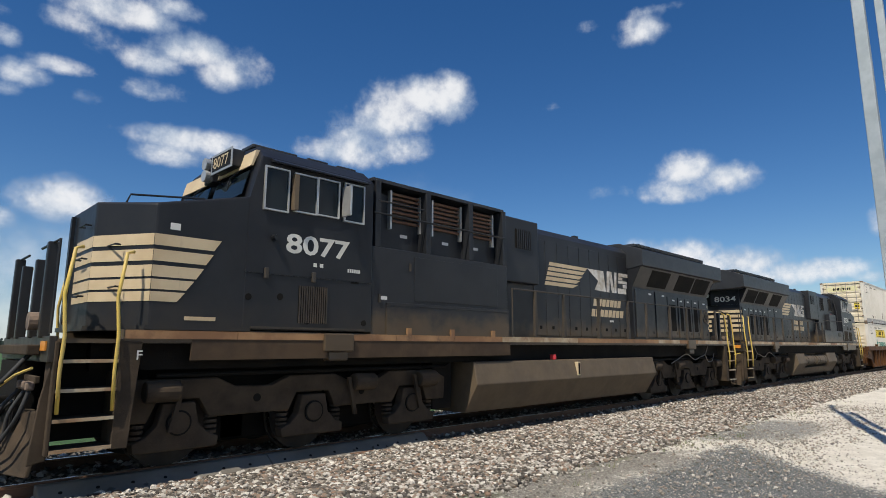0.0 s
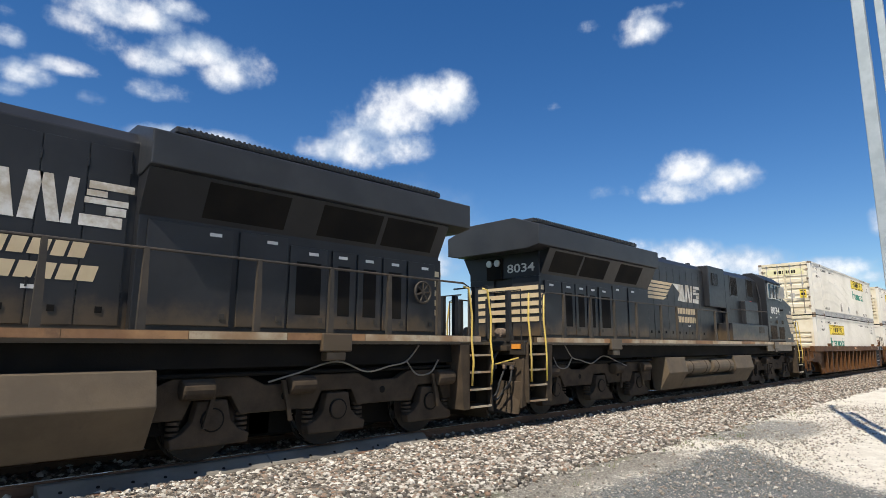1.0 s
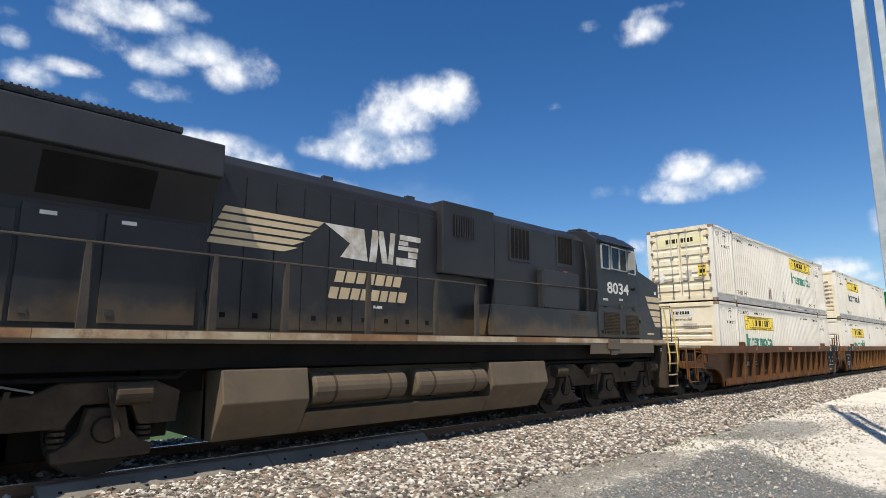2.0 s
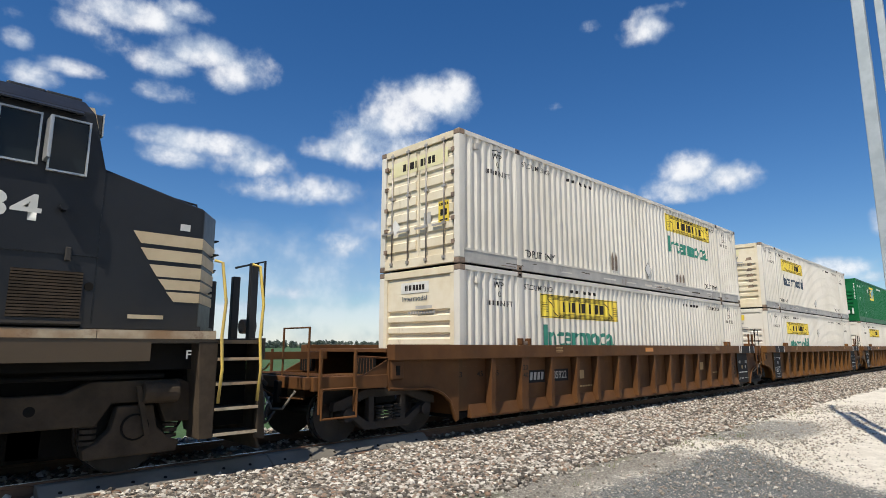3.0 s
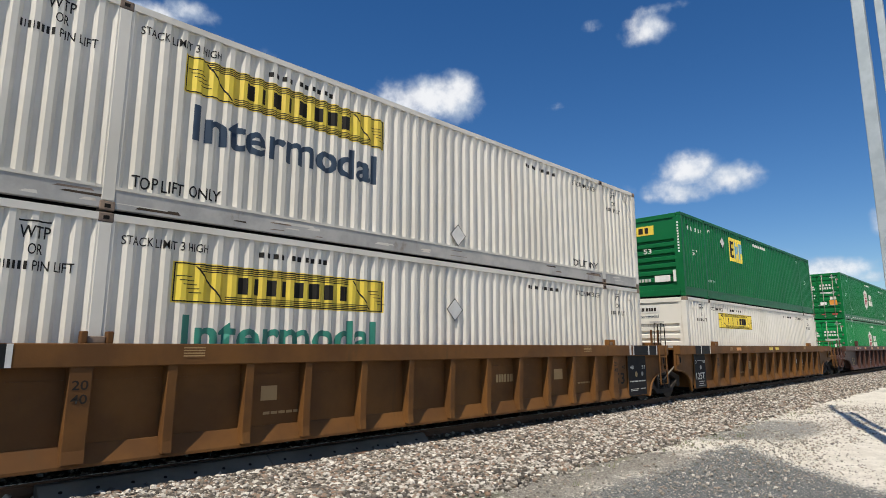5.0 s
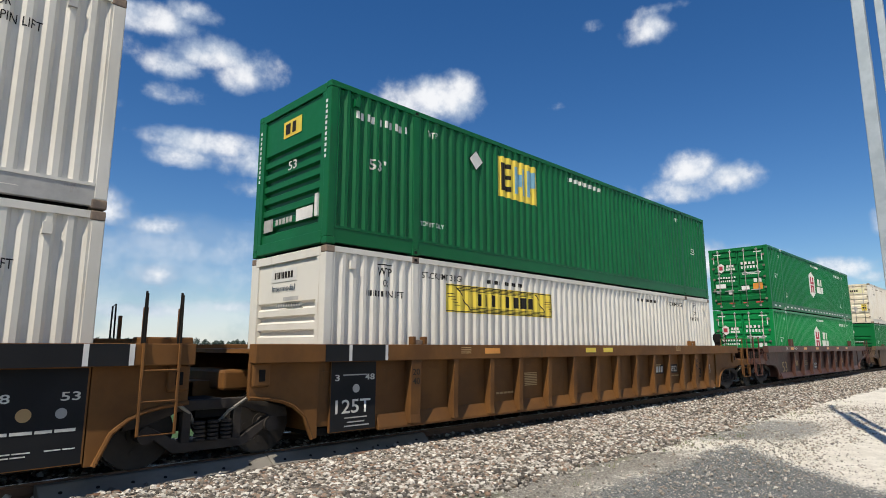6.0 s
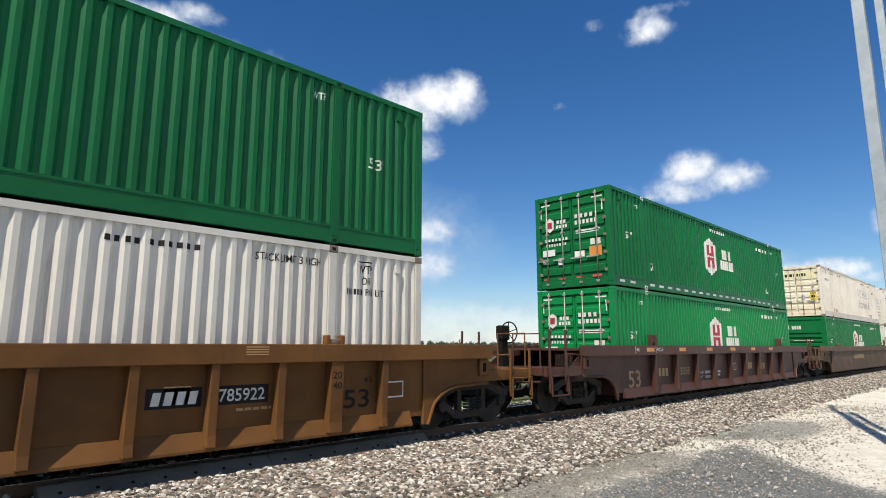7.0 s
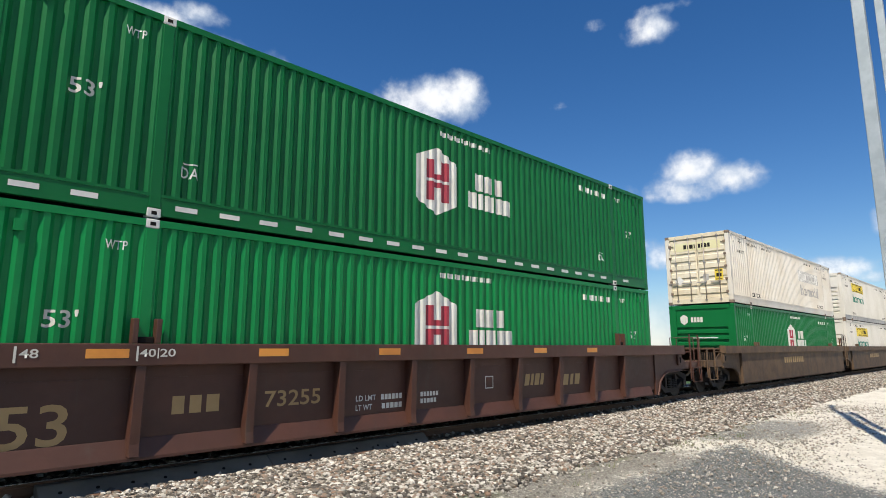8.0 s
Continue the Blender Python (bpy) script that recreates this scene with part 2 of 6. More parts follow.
    grass = mixer(nt, masked(nt, n1, 0.3, 0.7), (0.03, 0.075, 0.018), (0.05, 0.095, 0.026))
    grass = mixer(nt, masked(nt, noise_tex(nt, 0.02, 4), 0.4, 0.6), grass, (0.04, 0.10, 0.03))
    e2 = masked(nt, math('ADD', y, wob), 12.4, 13.6)
    nt.links.new(mixer(nt, e2, col, grass), bs.inputs["Base Color"])
    bs.inputs["Roughness"].default_value = 0.95
    bm = nt.nodes.new("ShaderNodeBump")
    bm.inputs["Strength"].default_value, bm.inputs["Distance"].default_value = 1.0, 0.04
    nt.links.new(math('MULTIPLY_ADD', n3, 0.6, n2), bm.inputs["Height"])
    nt.links.new(bm.outputs[0], bs.inputs["Normal"])
    return m


def leaf_mat(name, a, b):
    m = bpy.data.materials.new(name)
    m.use_nodes = True
    nt = m.node_tree
    g = nt.nodes.new("ShaderNodeNewGeometry")
    nt.links.new(mixer(nt, g.outputs["Random Per Island"], a, b), nt.nodes["Principled BSDF"].inputs["Base Color"])
    nt.nodes["Principled BSDF"].inputs["Roughness"].default_value = 0.8
    return m


def cloud_mat(name, ragged, lo, hi, most, under, top):
    """Glowing cloud sheet, sunlit white and shaded grey put into its emission: the density stored in the sheet, broken
    up by billows of several sizes.
    """
    m = bpy.data.materials.new(name)
    m.use_nodes = True
    nt = m.node_tree
    nt.nodes.remove(nt.nodes["Principled BSDF"])
    at = nt.nodes.new("ShaderNodeAttribute")
    at.attribute_name = "billow"
    big, mid, fine = noise_tex(nt, 0.0075, 8, rough=0.58), noise_tex(nt, 0.024, 7, rough=0.6), noise_tex(nt, 0.006, 3, rough=0.4)

    def math(op, a, b, c=0.0):
        n = nt.nodes.new("ShaderNodeMath")
        n.operation = op
        for i, v in enumerate((a, b, c)):
            if isinstance(v, bpy.types.NodeSocket):
                nt.links.new(v, n.inputs[i])
            else:
                n.inputs[i].default_value = v
        return n.outputs[0]

    d = math('ADD', at.outputs["Fac"], math('MULTIPLY_ADD', big, ragged, -0.5 * ragged))
    d = math('ADD', d, math('MULTIPLY_ADD', mid, 0.42 * ragged, -0.21 * ragged))
    alpha = masked(nt, d, lo, hi)
    shade = math('ADD', math('MULTIPLY', d, 0.55), math('MULTIPLY_ADD', fine, 1.5, -0.70))
    colour = mixer(nt, masked(nt, shade, 0.05, 0.75), under, top)
    em = nt.nodes.new("ShaderNodeEmission")
    nt.links.new(colour, em.inputs[0])
    tr = nt.nodes.new("ShaderNodeBsdfTransparent")
    mx = nt.nodes.new("ShaderNodeMixShader")
    nt.links.new(math('MULTIPLY', alpha, most), mx.inputs[0])
    nt.links.new(tr.outputs[0], mx.inputs[1])
    nt.links.new(em.outputs[0], mx.inputs[2])
    nt.links.new(mx.outputs[0], nt.nodes["Material Output"].inputs[0])
    return m


# ---- mesh tools ----


class Solid:
    """Collects simple solids into one mesh."""

    def __init__(self):
        self.v, self.f = [], []

    def add(self, verts, faces):
        n = len(self.v)
        self.v += [tuple(p) for p in verts]
        self.f += [tuple(n + i for i in f) for f in faces]
        return self

    def box(self, x0, x1, y0, y1, z0, z1):
        return self.add([(x, y, z) for x in (x0, x1) for y in (y0, y1) for z in (z0, z1)],
                        [(0, 1, 3, 2), (4, 6, 7, 5), (0, 4, 5, 1), (2, 3, 7, 6), (0, 2, 6, 4), (1, 5, 7, 3)])

    def loft(self, rings):
        """Closed rings of equal length joined in turn, ends capped."""
        n = len(rings[0])
        faces = [tuple(range(n)), tuple(range((len(rings) - 1) * n, len(rings) * n))]
        for k in range(len(rings) - 1):
            faces += [(k * n + i, k * n + (i + 1) % n, (k + 1) * n + (i + 1) % n, (k + 1) * n + i) for i in range(n)]
        return self.add([p for r in rings for p in r], faces)

    def xz(self, poly, y0, y1):
        return self.loft([[(x, y, z) for x, z in poly] for y in (y0, y1)])

    def yz(self, poly, x0, x1):
        return self.loft([[(x, y, z) for y, z in poly] for x in (x0, x1)])

    def xy(self, poly, z0, z1):
        return self.loft([[(x, y, z) for x, y in poly] for z in (z0, z1)])

    def cyl(self, a, b, r, n=14, r2=None):
        a, b = Vector(a), Vector(b)
        d = (b - a).normalized()
        p = d.orthogonal().normalized()
        q = d.cross(p)
        return self.loft([[c + rad * (math.cos(t) * p + math.sin(t) * q) for t in (2 * math.pi * i / n for i in range(n))]
                          for c, rad in ((a, r), (b, r if r2 is None else r2))])

    def tube(self, pts, r, n=7):
        pts = [Vector(p) for p in pts]
        rings = []
        p = None
        for i, c in enumerate(pts):
            d = (pts[min(i + 1, len(pts) - 1)] - pts[max(i - 1, 0)]).normalized()
            p = (p - d * p.dot(d)).normalized() if p else d.orthogonal().normalized()
            q = d.cross(p)
            rings.append([c + r * (math.cos(t) * p + math.sin(t) * q) for t in (2 * math.pi * i / n for i in range(n))])
        return self.loft(rings)

    def flip(self, length):
        self.v = [(length - x, y, z) for x, y, z in self.v]
        return self

    def mesh(self, name, smooth=False):
        me = bpy.data.meshes.new(name)
        me.from_pydata(self.v, [], self.f)
        bm = bmesh.new()
        bm.from_mesh(me)
        bmesh.ops.recalc_face_normals(bm, faces=bm.faces)
        bm.to_mesh(me)
        bm.free()
        if smooth:
            me.polygons.foreach_set("use_smooth", [True] * len(me.polygons))
        return me


def part(name, solid, material, parent, label="", bevel=0.0, smooth=False):
    """Links a solid, or a ready mesh, as one part of a thing."""
    me = solid.mesh(name, smooth) if isinstance(solid, Solid) else solid
    ob = new(name, me)
    if material:
        me.materials.clear()
        me.materials.append(material)
    ob.parent = parent
    if label:
        tagged(ob, label)
    if bevel:
        b = ob.modifiers.new("bevel", 'BEVEL')
        b.width, b.segments, b.limit_method = bevel, 2, 'ANGLE'
    return ob


def thing(name, label, category, group="", kind=""):
    return tagged(new(name), label, category, group, kind)


def eased(pts, n=5):
    """A smooth run of points through the given ones."""
    p = [Vector(q) for q in pts]
    p = [2 * p[0] - p[1]] + p + [2 * p[-1] - p[-2]]
    out = []
    for a, b, c, e in zip(p, p[1:], p[2:], p[3:]):
        for k in range(n):
            t = k / n
            out.append(0.5 * (2 * b + (c - a) * t + (2 * a - 5 * b + 4 * c - e) * t * t + (3 * b - a - 3 * c + e) * t ** 3))
    return out + [p[-2]]


def text_mesh(word, height, width=None, bold=0.0, shear=0.0):
    """Flat letters in the xz plane, facing -y, lower left corner at the origin."""
    cu = bpy.data.curves.new("letters", 'FONT')
    cu.body, cu.size, cu.offset, cu.shear = word, 1.0, bold, shear
    cu.resolution_u = 3
    ob = bpy.data.objects.new("letters", cu)
    scene.collection.objects.link(ob)
    dg = bpy.context.evaluated_depsgraph_get()
    me = bpy.data.meshes.new_from_object(ob.evaluated_get(dg))
    bpy.data.objects.remove(ob)
    bpy.data.curves.remove(cu)
    co = np.empty(len(me.vertices) * 3)
    me.vertices.foreach_get("co", co)
    co = co.reshape(-1, 3)
    lo, hi = co.min(0), co.max(0)
    out = np.zeros_like(co)
    k = height / (hi[1] - lo[1])
    out[:, 0] = (co[:, 0] - lo[0]) * (k if width is None else width / (hi[0] - lo[0]))
    out[:, 2] = (co[:, 1] - lo[1]) * k
    me.vertices.foreach_set("co", out.ravel())
    me.update()
    return me


def moved(me, x, y, z):
    me.transform(Matrix.Translation((x, y, z)))
    return me


def flat(polys):
    """Flat plates in the xz plane at y = 0 from outlines of (x, z)."""
    s = Solid()
    for p in polys:
        s.add([(x, 0, z) for x, z in p], [tuple(range(len(p)))])
    me = bpy.data.meshes.new("mark")
    me.from_pydata(s.v, [], s.f)
    return me


def rect(x0, x1, z0, z1, lean=0.0):
    return [(x0, z0), (x1, z0), (x1 + lean, z1), (x0 + lean, z1)]


def blocks(x0, x1, z0, z1, widths, gap=0.35, lean=0.0):
    """A row of plain letter-sized blocks."""
    tot = sum(widths) + gap * (len(widths) - 1)
    k, x, out = (x1 - x0) / tot, x0, []
    for w in widths:
        out.append(rect(x, x + w * k, z0, z1, lean))
        x += (w + gap) * k
    return out


def frame_lines(x0, x1, z0, z1, w):
    return [rect(x0, x1, z0, z0 + w), rect(x0, x1, z1 - w, z1), rect(x0, x0 + w, z0 + w, z1 - w), rect(x1 - w, x1, z0 + w, z1 - w)]


def from_end(me):
    """Turns a flat mark in the xz plane so that it faces -x: its own x becomes -y."""
    me.transform(Matrix(((0, 1, 0, 0), (-1, 0, 0, 0), (0, 0, 1, 0), (0, 0, 0, 1))))
    return me
# ---- setting ----
MID = 9.35          # the track's centre line
RIDES = []          # (thing, place along the train)
WHEELS = []         # (wheelset, local place, radius)


def bank(y):
    """Height of the ground across the track."""
    return float(np.interp(y, [-50, 3.5, 5.0, 6.6, 7.6, 11.4, 12.4, 14.5, 60, 400], [-0.22, -0.22, -0.20, -0.17, -0.15, -0.15, -0.25, -0.7, -0.9, -1.0]))


def build_ground():
    xs = np.concatenate([[-3000, -900, -300, -100, -40], np.arange(-20, 60, 0.5), [65, 75, 90, 120, 200, 400, 900, 3000]])
    ys = np.concatenate([[-3000, -600, -150, -40], np.arange(-12, 16, 0.4), [17, 19, 24, 35, 60, 120, 300, 700, 1500, 3500]])
    v = []
    for y in ys:
        for x in xs:
            w = 0.05 if -20 < x < 60 and -12 < y < 5 else 0.02
            v.append((x, y, bank(y) + w * (noise.noise((x * 0.35, y * 0.5, 3.0)) + 0.4 * noise.noise((x * 1.6, y * 1.9, 8.0)))))
    n = len(xs)
    f = [(j * n + i, j * n + i + 1, (j + 1) * n + i + 1, (j + 1) * n + i) for j in range(len(ys) - 1) for i in range(n - 1)]
    me = bpy.data.meshes.new("ground")
    me.from_pydata(v, [], f)
    me.polygons.foreach_set("use_smooth", [True] * len(me.polygons))
    me.materials.append(ground_mat())
    tagged(new("ground", me), "pale sandy yard with dark gravel beside a ballast bed and green field", "ground", kind="structure")


def build_track():
    track = thing("railway_track", "steel rails on dark creosoted wooden ties in ballast", "track", kind="structure")
    prof = [(-0.075, -0.17), (0.075, -0.17), (0.075, -0.155), (0.012, -0.13), (0.012, -0.045), (0.036, -0.035), (0.036, -0.004), (0.028, 0.0),
            (-0.028, 0.0), (-0.036, -0.004), (-0.036, -0.035), (-0.012, -0.045), (-0.012, -0.13), (-0.075, -0.155)]
    for side in (-0.755, 0.755):
        part("rail", Solid().yz([(MID + side + y, z) for y, z in prof], -120, 400), rail_rust, track, "rusty steel rail")
        part("rail_head", Solid().box(-120, 400, MID + side - 0.024, MID + side + 0.024, 0.0005, 0.003), tread, track, "rail head polished by wheels")
    tie = Solid().box(-0.115, 0.115, -1.3, 1.3, -0.33, -0.165).mesh("tie")
    for i in range(130):
        ob = part("tie", tie, tie_wood if i == 0 else None, track)
        ob.location = (-8 + i * 0.53, MID, 0)
        ob.rotation_euler.z = random.uniform(-0.015, 0.015)


def build_panels():
    """The grey crossing panels bolted down outside the near rail."""
    for k, (x0, x1, cut) in enumerate(((1.62, 4.52, 0), (4.53, 7.76, 0.35))):
        t = thing("crossing_panel", "grey crossing panel with bolt holes, outside the rail", "track panel", "crossing panels")
        t.location = (x0, 0, 0)
        s = Solid().loft([[(x, 8.46, -0.30), (x, 8.06, -0.30), (x - cut * (x > 1) * 0.3, 8.06, -0.17), (x, 8.34, -0.005), (x, 8.46, -0.005)] for x in (0, x1 - x0)])
        part("slab", s, concrete, t, bevel=0.015)
        n = 7
        for i in range(n):
            x = 0.22 + i * (x1 - x0 - 0.55) / (n - 1)
            part("bolt_hole", Solid().cyl((x, 8.20, -0.088), (x, 8.196, -0.08), 0.022, 10), dark, t)
    t = thing("wood_strip", "splintered reddish timber strip along the crossing panel", "timber strip")
    for i in range(16):
        x = 1.6 + i * 0.47
        part("board", Solid().box(x, x + 0.40 + 0.06 * math.sin(i * 5), 7.90 + 0.03 * math.sin(i * 3.1), 8.03, -0.20, -0.125 + 0.015 * math.sin(i * 2.3)), rail_rust if i % 2 else tie_wood, t)


def stones(name, count, x0, x1, y0, y1, size, subdivided, label, material):
    """Loose broken stones lying on the ground; uncountable, one object."""
    rng = np.random.default_rng(len(name) + count)
    if subdivided:
        g = (1 + 5 ** 0.5) / 2
        base = np.array([(-1, g, 0), (1, g, 0), (-1, -g, 0), (1, -g, 0), (0, -1, g), (0, 1, g), (0, -1, -g), (0, 1, -g), (g, 0, -1), (g, 0, 1), (-g, 0, -1), (-g, 0, 1)]) / 1.9
        fs = np.array([(0, 11, 5), (0, 5, 1), (0, 1, 7), (0, 7, 10), (0, 10, 11), (1, 5, 9), (5, 11, 4), (11, 10, 2), (10, 7, 6), (7, 1, 8), (3, 9, 4), (3, 4, 2),
                       (3, 2, 6), (3, 6, 8), (3, 8, 9), (4, 9, 5), (2, 4, 11), (6, 2, 10), (8, 6, 7), (9, 8, 1)])
    else:
        base = np.array([(1, 0, 0), (-1, 0, 0), (0, 1, 0), (0, -1, 0), (0, 0, 1), (0, 0, -1)], float)
        fs = np.array([(0, 2, 4), (2, 1, 4), (1, 3, 4), (3, 0, 4), (2, 0, 5), (1, 2, 5), (3, 1, 5), (0, 3, 5)])
    nv = len(base)
    px = x0 + (x1 - x0) * rng.random(count)
    py = y0 + (y1 - y0) * rng.random(count)
    keep = rng.random(count) < np.clip((py - y0) / 0.7 + 0.12, 0, 1)
    px, py = px[keep], py[keep]
    n = len(px)
    sz = size * (0.45 + 0.9 * rng.random(n) ** 1.6)
    v = base[None] * (0.72 + 0.5 * rng.random((n, nv, 1)))
    v = v * np.stack([0.8 + 0.6 * rng.random(n), 0.7 + 0.4 * rng.random(n), 0.5 + 0.3 * rng.random(n)], 1)[:, None]
    a, b = rng.random(n) * 6.283, (rng.random(n) - 0.5) * 1.2
    ca, sa, cb, sb = np.cos(a), np.sin(a), np.cos(b), np.sin(b)
    y_, z_ = v[..., 1] * cb[:, None] - v[..., 2] * sb[:, None], v[..., 1] * sb[:, None] + v[..., 2] * cb[:, None]
    x_ = v[..., 0] * ca[:, None] - y_ * sa[:, None]
    y_ = v[..., 0] * sa[:, None] + y_ * ca[:, None]
    h = np.array([bank(q) for q in py])
    out = np.stack([x_ * sz[:, None] + px[:, None], y_ * sz[:, None] + py[:, None], z_ * sz[:, None] + (h + sz * 0.12 + 0.03 * rng.random(n) * (size > 0.02))[:, None]], 2)
    faces = (fs[None] + (np.arange(n) * nv)[:, None, None]).reshape(-1, 3)
    me = bpy.data.meshes.new(name)
    me.from_pydata(out.reshape(-1, 3).tolist(), [], faces.tolist())
    me.materials.append(material)
    tagged(new(name, me), label, "gravel", kind="stuff")


def build_weeds():
    leaf = leaf_mat("weed_leaf", (0.09, 0.14, 0.04), (0.20, 0.20, 0.08))
    rng = random.Random(5)
    s = Solid()
    for i in range(130):
        x, y = rng.uniform(3, 24), 4.75 + rng.gauss(0, 0.28)
        if noise.noise((x * 0.6, y, 1)) < -0.05:
            continue
        for k in range(rng.randint(5, 12)):
            a, h, b = rng.uniform(0, 6.28), rng.uniform(0.03, 0.10), rng.uniform(0.02, 0.07)
            cx, cy, z = x + rng.gauss(0, 0.05), y + rng.gauss(0, 0.05), bank(y) - 0.01
            s.add([(cx - 0.006 * math.sin(a), cy + 0.006 * math.cos(a), z), (cx + 0.006 * math.sin(a), cy - 0.006 * math.cos(a), z),
                   (cx + b * math.cos(a), cy + b * math.sin(a), z + h)], [(0, 1, 2)])
    me = bpy.data.meshes.new("weeds")
    me.from_pydata(s.v, [], s.f)
    me.materials.append(leaf)
    tagged(new("weeds", me), "sparse dry green weeds at the foot of the ballast", "weeds", kind="stuff")


def build_woods():
    """Far tree line at the end of the field: trunks and clumps of leaves."""
    # leaf greens lightened and blued, so distance haze is part of the colour
    leaf = leaf_mat("hazed_far_foliage", (0.055, 0.078, 0.066), (0.08, 0.105, 0.085))
    rng = np.random.default_rng(11)
    v, f = [], []
    for i in range(560):
        x, y = -120 + i * 2.2 + rng.normal(0, 2), 640 + rng.normal(0, 20)
        h = 7.2 + 2.2 * noise.noise((x * 0.02, 0, 0)) + rng.normal(0, 1.0)
        if rng.random() < 0.03:
            h += 3.5
        n = len(v)
        v += [(x - 0.3, y, -1), (x + 0.3, y, -1), (x + 0.15, y, h * 0.7), (x - 0.15, y, h * 0.7)]
        f.append((n, n + 1, n + 2, n + 3))
        for k in range(60):
            a, e, r = rng.uniform(0, 6.28), rng.uniform(0.05, 1.0), rng.uniform(0.3, 1) ** 0.5
            w = 3.6 * math.sin(0.35 + 2.6 * e) * r
            c = np.array((x + w * math.cos(a), y + w * math.sin(a), -0.8 + h * e))
            n = len(v)
            for d in rng.normal(0, 0.75, (4, 3)):
                v.append(tuple(c + d))
            f += [(n, n + 1, n + 2), (n, n + 2, n + 3), (n, n + 1, n + 3), (n + 1, n + 2, n + 3)]
    me = bpy.data.meshes.new("far_woods")
    me.from_pydata(v, [], f)
    me.materials.append(leaf)
    tagged(new("far_woods", me), "low dark green tree line at the far edge of the field", "trees", kind="stuff")


def build_mast():
    mast = thing("steel_mast", "tall galvanised steel mast of two tapered posts", "mast")
    mast.location = (12.7, 1.62, -0.25)
    part("post", Solid().loft([[(x * w, y * w, z) for x, y in ((-0.1, -0.1), (0.1, -0.1), (0.1, 0.1), (-0.1, 0.1))] for z, w in ((0, 1.08), (6, 1.02), (11.4, 0.88))]), galv, mast, bevel=0.012)
    part("post", Solid().loft([[(x * w + 0.05, -0.305 + y * w, z) for x, y in ((-0.07, -0.065), (0.07, -0.065), (0.07, 0.065), (-0.07, 0.065))] for z, w in ((0, 1.05), (11.4, 0.92))]), galv, mast, bevel=0.01)
    arm = Solid().tube([(0, 0, 11.3), (0.03, 0.02, 11.9), (0.15, 0.06, 12.5), (0.45, 0.12, 12.95), (1.0, 0.2, 13.1)], 0.07, 8)
    part("curved_arm", arm, galv, mast, smooth=True)
    for z in (1.6, 9.4, 11.0):
        part("clamp", Solid().box(-0.12, 0.13, -0.40, 0.0, z, z + 0.05), galv, mast)
    part("panel", Solid().box(-0.02, 0.03, -1.25, -0.62, 5.4, 7.9), galv, mast, "blank metal sign panel seen edge-on", bevel=0.01)
    for z in (5.8, 7.5):
        part("bracket", Solid().box(0.03, 0.07, -1.2, -0.25, z, z + 0.06), galv, mast)
    part("base_plate", Solid().box(-0.28, 0.3, -0.55, 0.25, -0.02, 0.06), galv, mast, bevel=0.01)


# ---- clouds ----
CLOUDS = []


def cloud_bank(label, blobs, rate, base=None):
    """A sheet of cloud far off; blobs of (azimuth, elevation, half width, half height, strength) in degrees, azimuth clockwise from +y."""
    a0, a1 = min(b[0] - 2.4 * b[2] for b in blobs), max(b[0] + 2.4 * b[2] for b in blobs)
    e0, e1 = max(0.05, min(b[1] - 2.4 * b[3] for b in blobs)), max(b[1] + 2.4 * b[3] for b in blobs)
    na, ne = int((a1 - a0) / 0.3) + 2, int((e1 - e0) / 0.3) + 2
    A, E = np.meshgrid(np.linspace(a0, a1, na), np.linspace(e0, e1, ne))
    d = np.full(A.shape, -1.0)
    for a, e, w, h, k in blobs:
        w, h = w * 1.06, h * 1.06
        q = ((A - a) / w) ** 2 + (np.where(E < e, (E - e) * 1.35, E - e) / h) ** 2
        d = np.maximum(d, k * (1.15 - q * 0.62) - 0.25)
    d = np.clip(d, -1.2, 1.0)
    r = 2500.0 + 45.0 * len(CLOUDS)
    ar, er = np.radians(A), np.radians(E)
    v = np.stack([r * np.cos(er) * np.sin(ar), r * np.cos(er) * np.cos(ar), r * np.sin(er)], 2).reshape(-1, 3)
    f = [(j * na + i, j * na + i + 1, (j + 1) * na + i + 1, (j + 1) * na + i) for j in range(ne - 1) for i in range(na - 1)]
    me = bpy.data.meshes.new("cloud")
    me.from_pydata(v.tolist(), [], f)
    me.attributes.new("billow", 'FLOAT', 'POINT').data.foreach_set("value", d.ravel().astype(np.float32))
    me.materials.append(base or vapour)
    ob = tagged(new("cloud", me), label, "cloud", "clouds", "structure")
    ob.location = (0, 0, EYE)
    CLOUDS.append((ob, rate))


# ---- containers ----
CL, CW, CH = 16.154, 1.2955, 2.896
POSTS = (1.99, CL - 1.99)


def corrugation(pitch):
    """Where the side sheet folds, and how deep it lies there."""
    xs, ys = [0.0], [0.0]
    for a, b in ((0.15, POSTS[0] - 0.07), (POSTS[0] + 0.07, POSTS[1] - 0.07), (POSTS[1] + 0.07, CL - 0.15)):
        n = round((b - a) / pitch)
        p = (b - a) / n
        xs.append(a), ys.append(0.0)
        for i in range(n):
            x = a + i * p
            for k, dep in ((0.17, 0.0), (0.38, 0.046), (0.66, 0.046), (0.88, 0.0)):
                xs.append(x + p * k), ys.append(dep)
        xs.append(b), ys.append(0.0)
    xs.append(CL), ys.append(0.0)
    return np.array(xs), np.array(ys)


CX, CY = corrugation(0.236)


def set_ribs(pitch):
    """Sets the rib spacing of the containers built from here on."""
    global CX, CY
    CX, CY = corrugation(pitch)


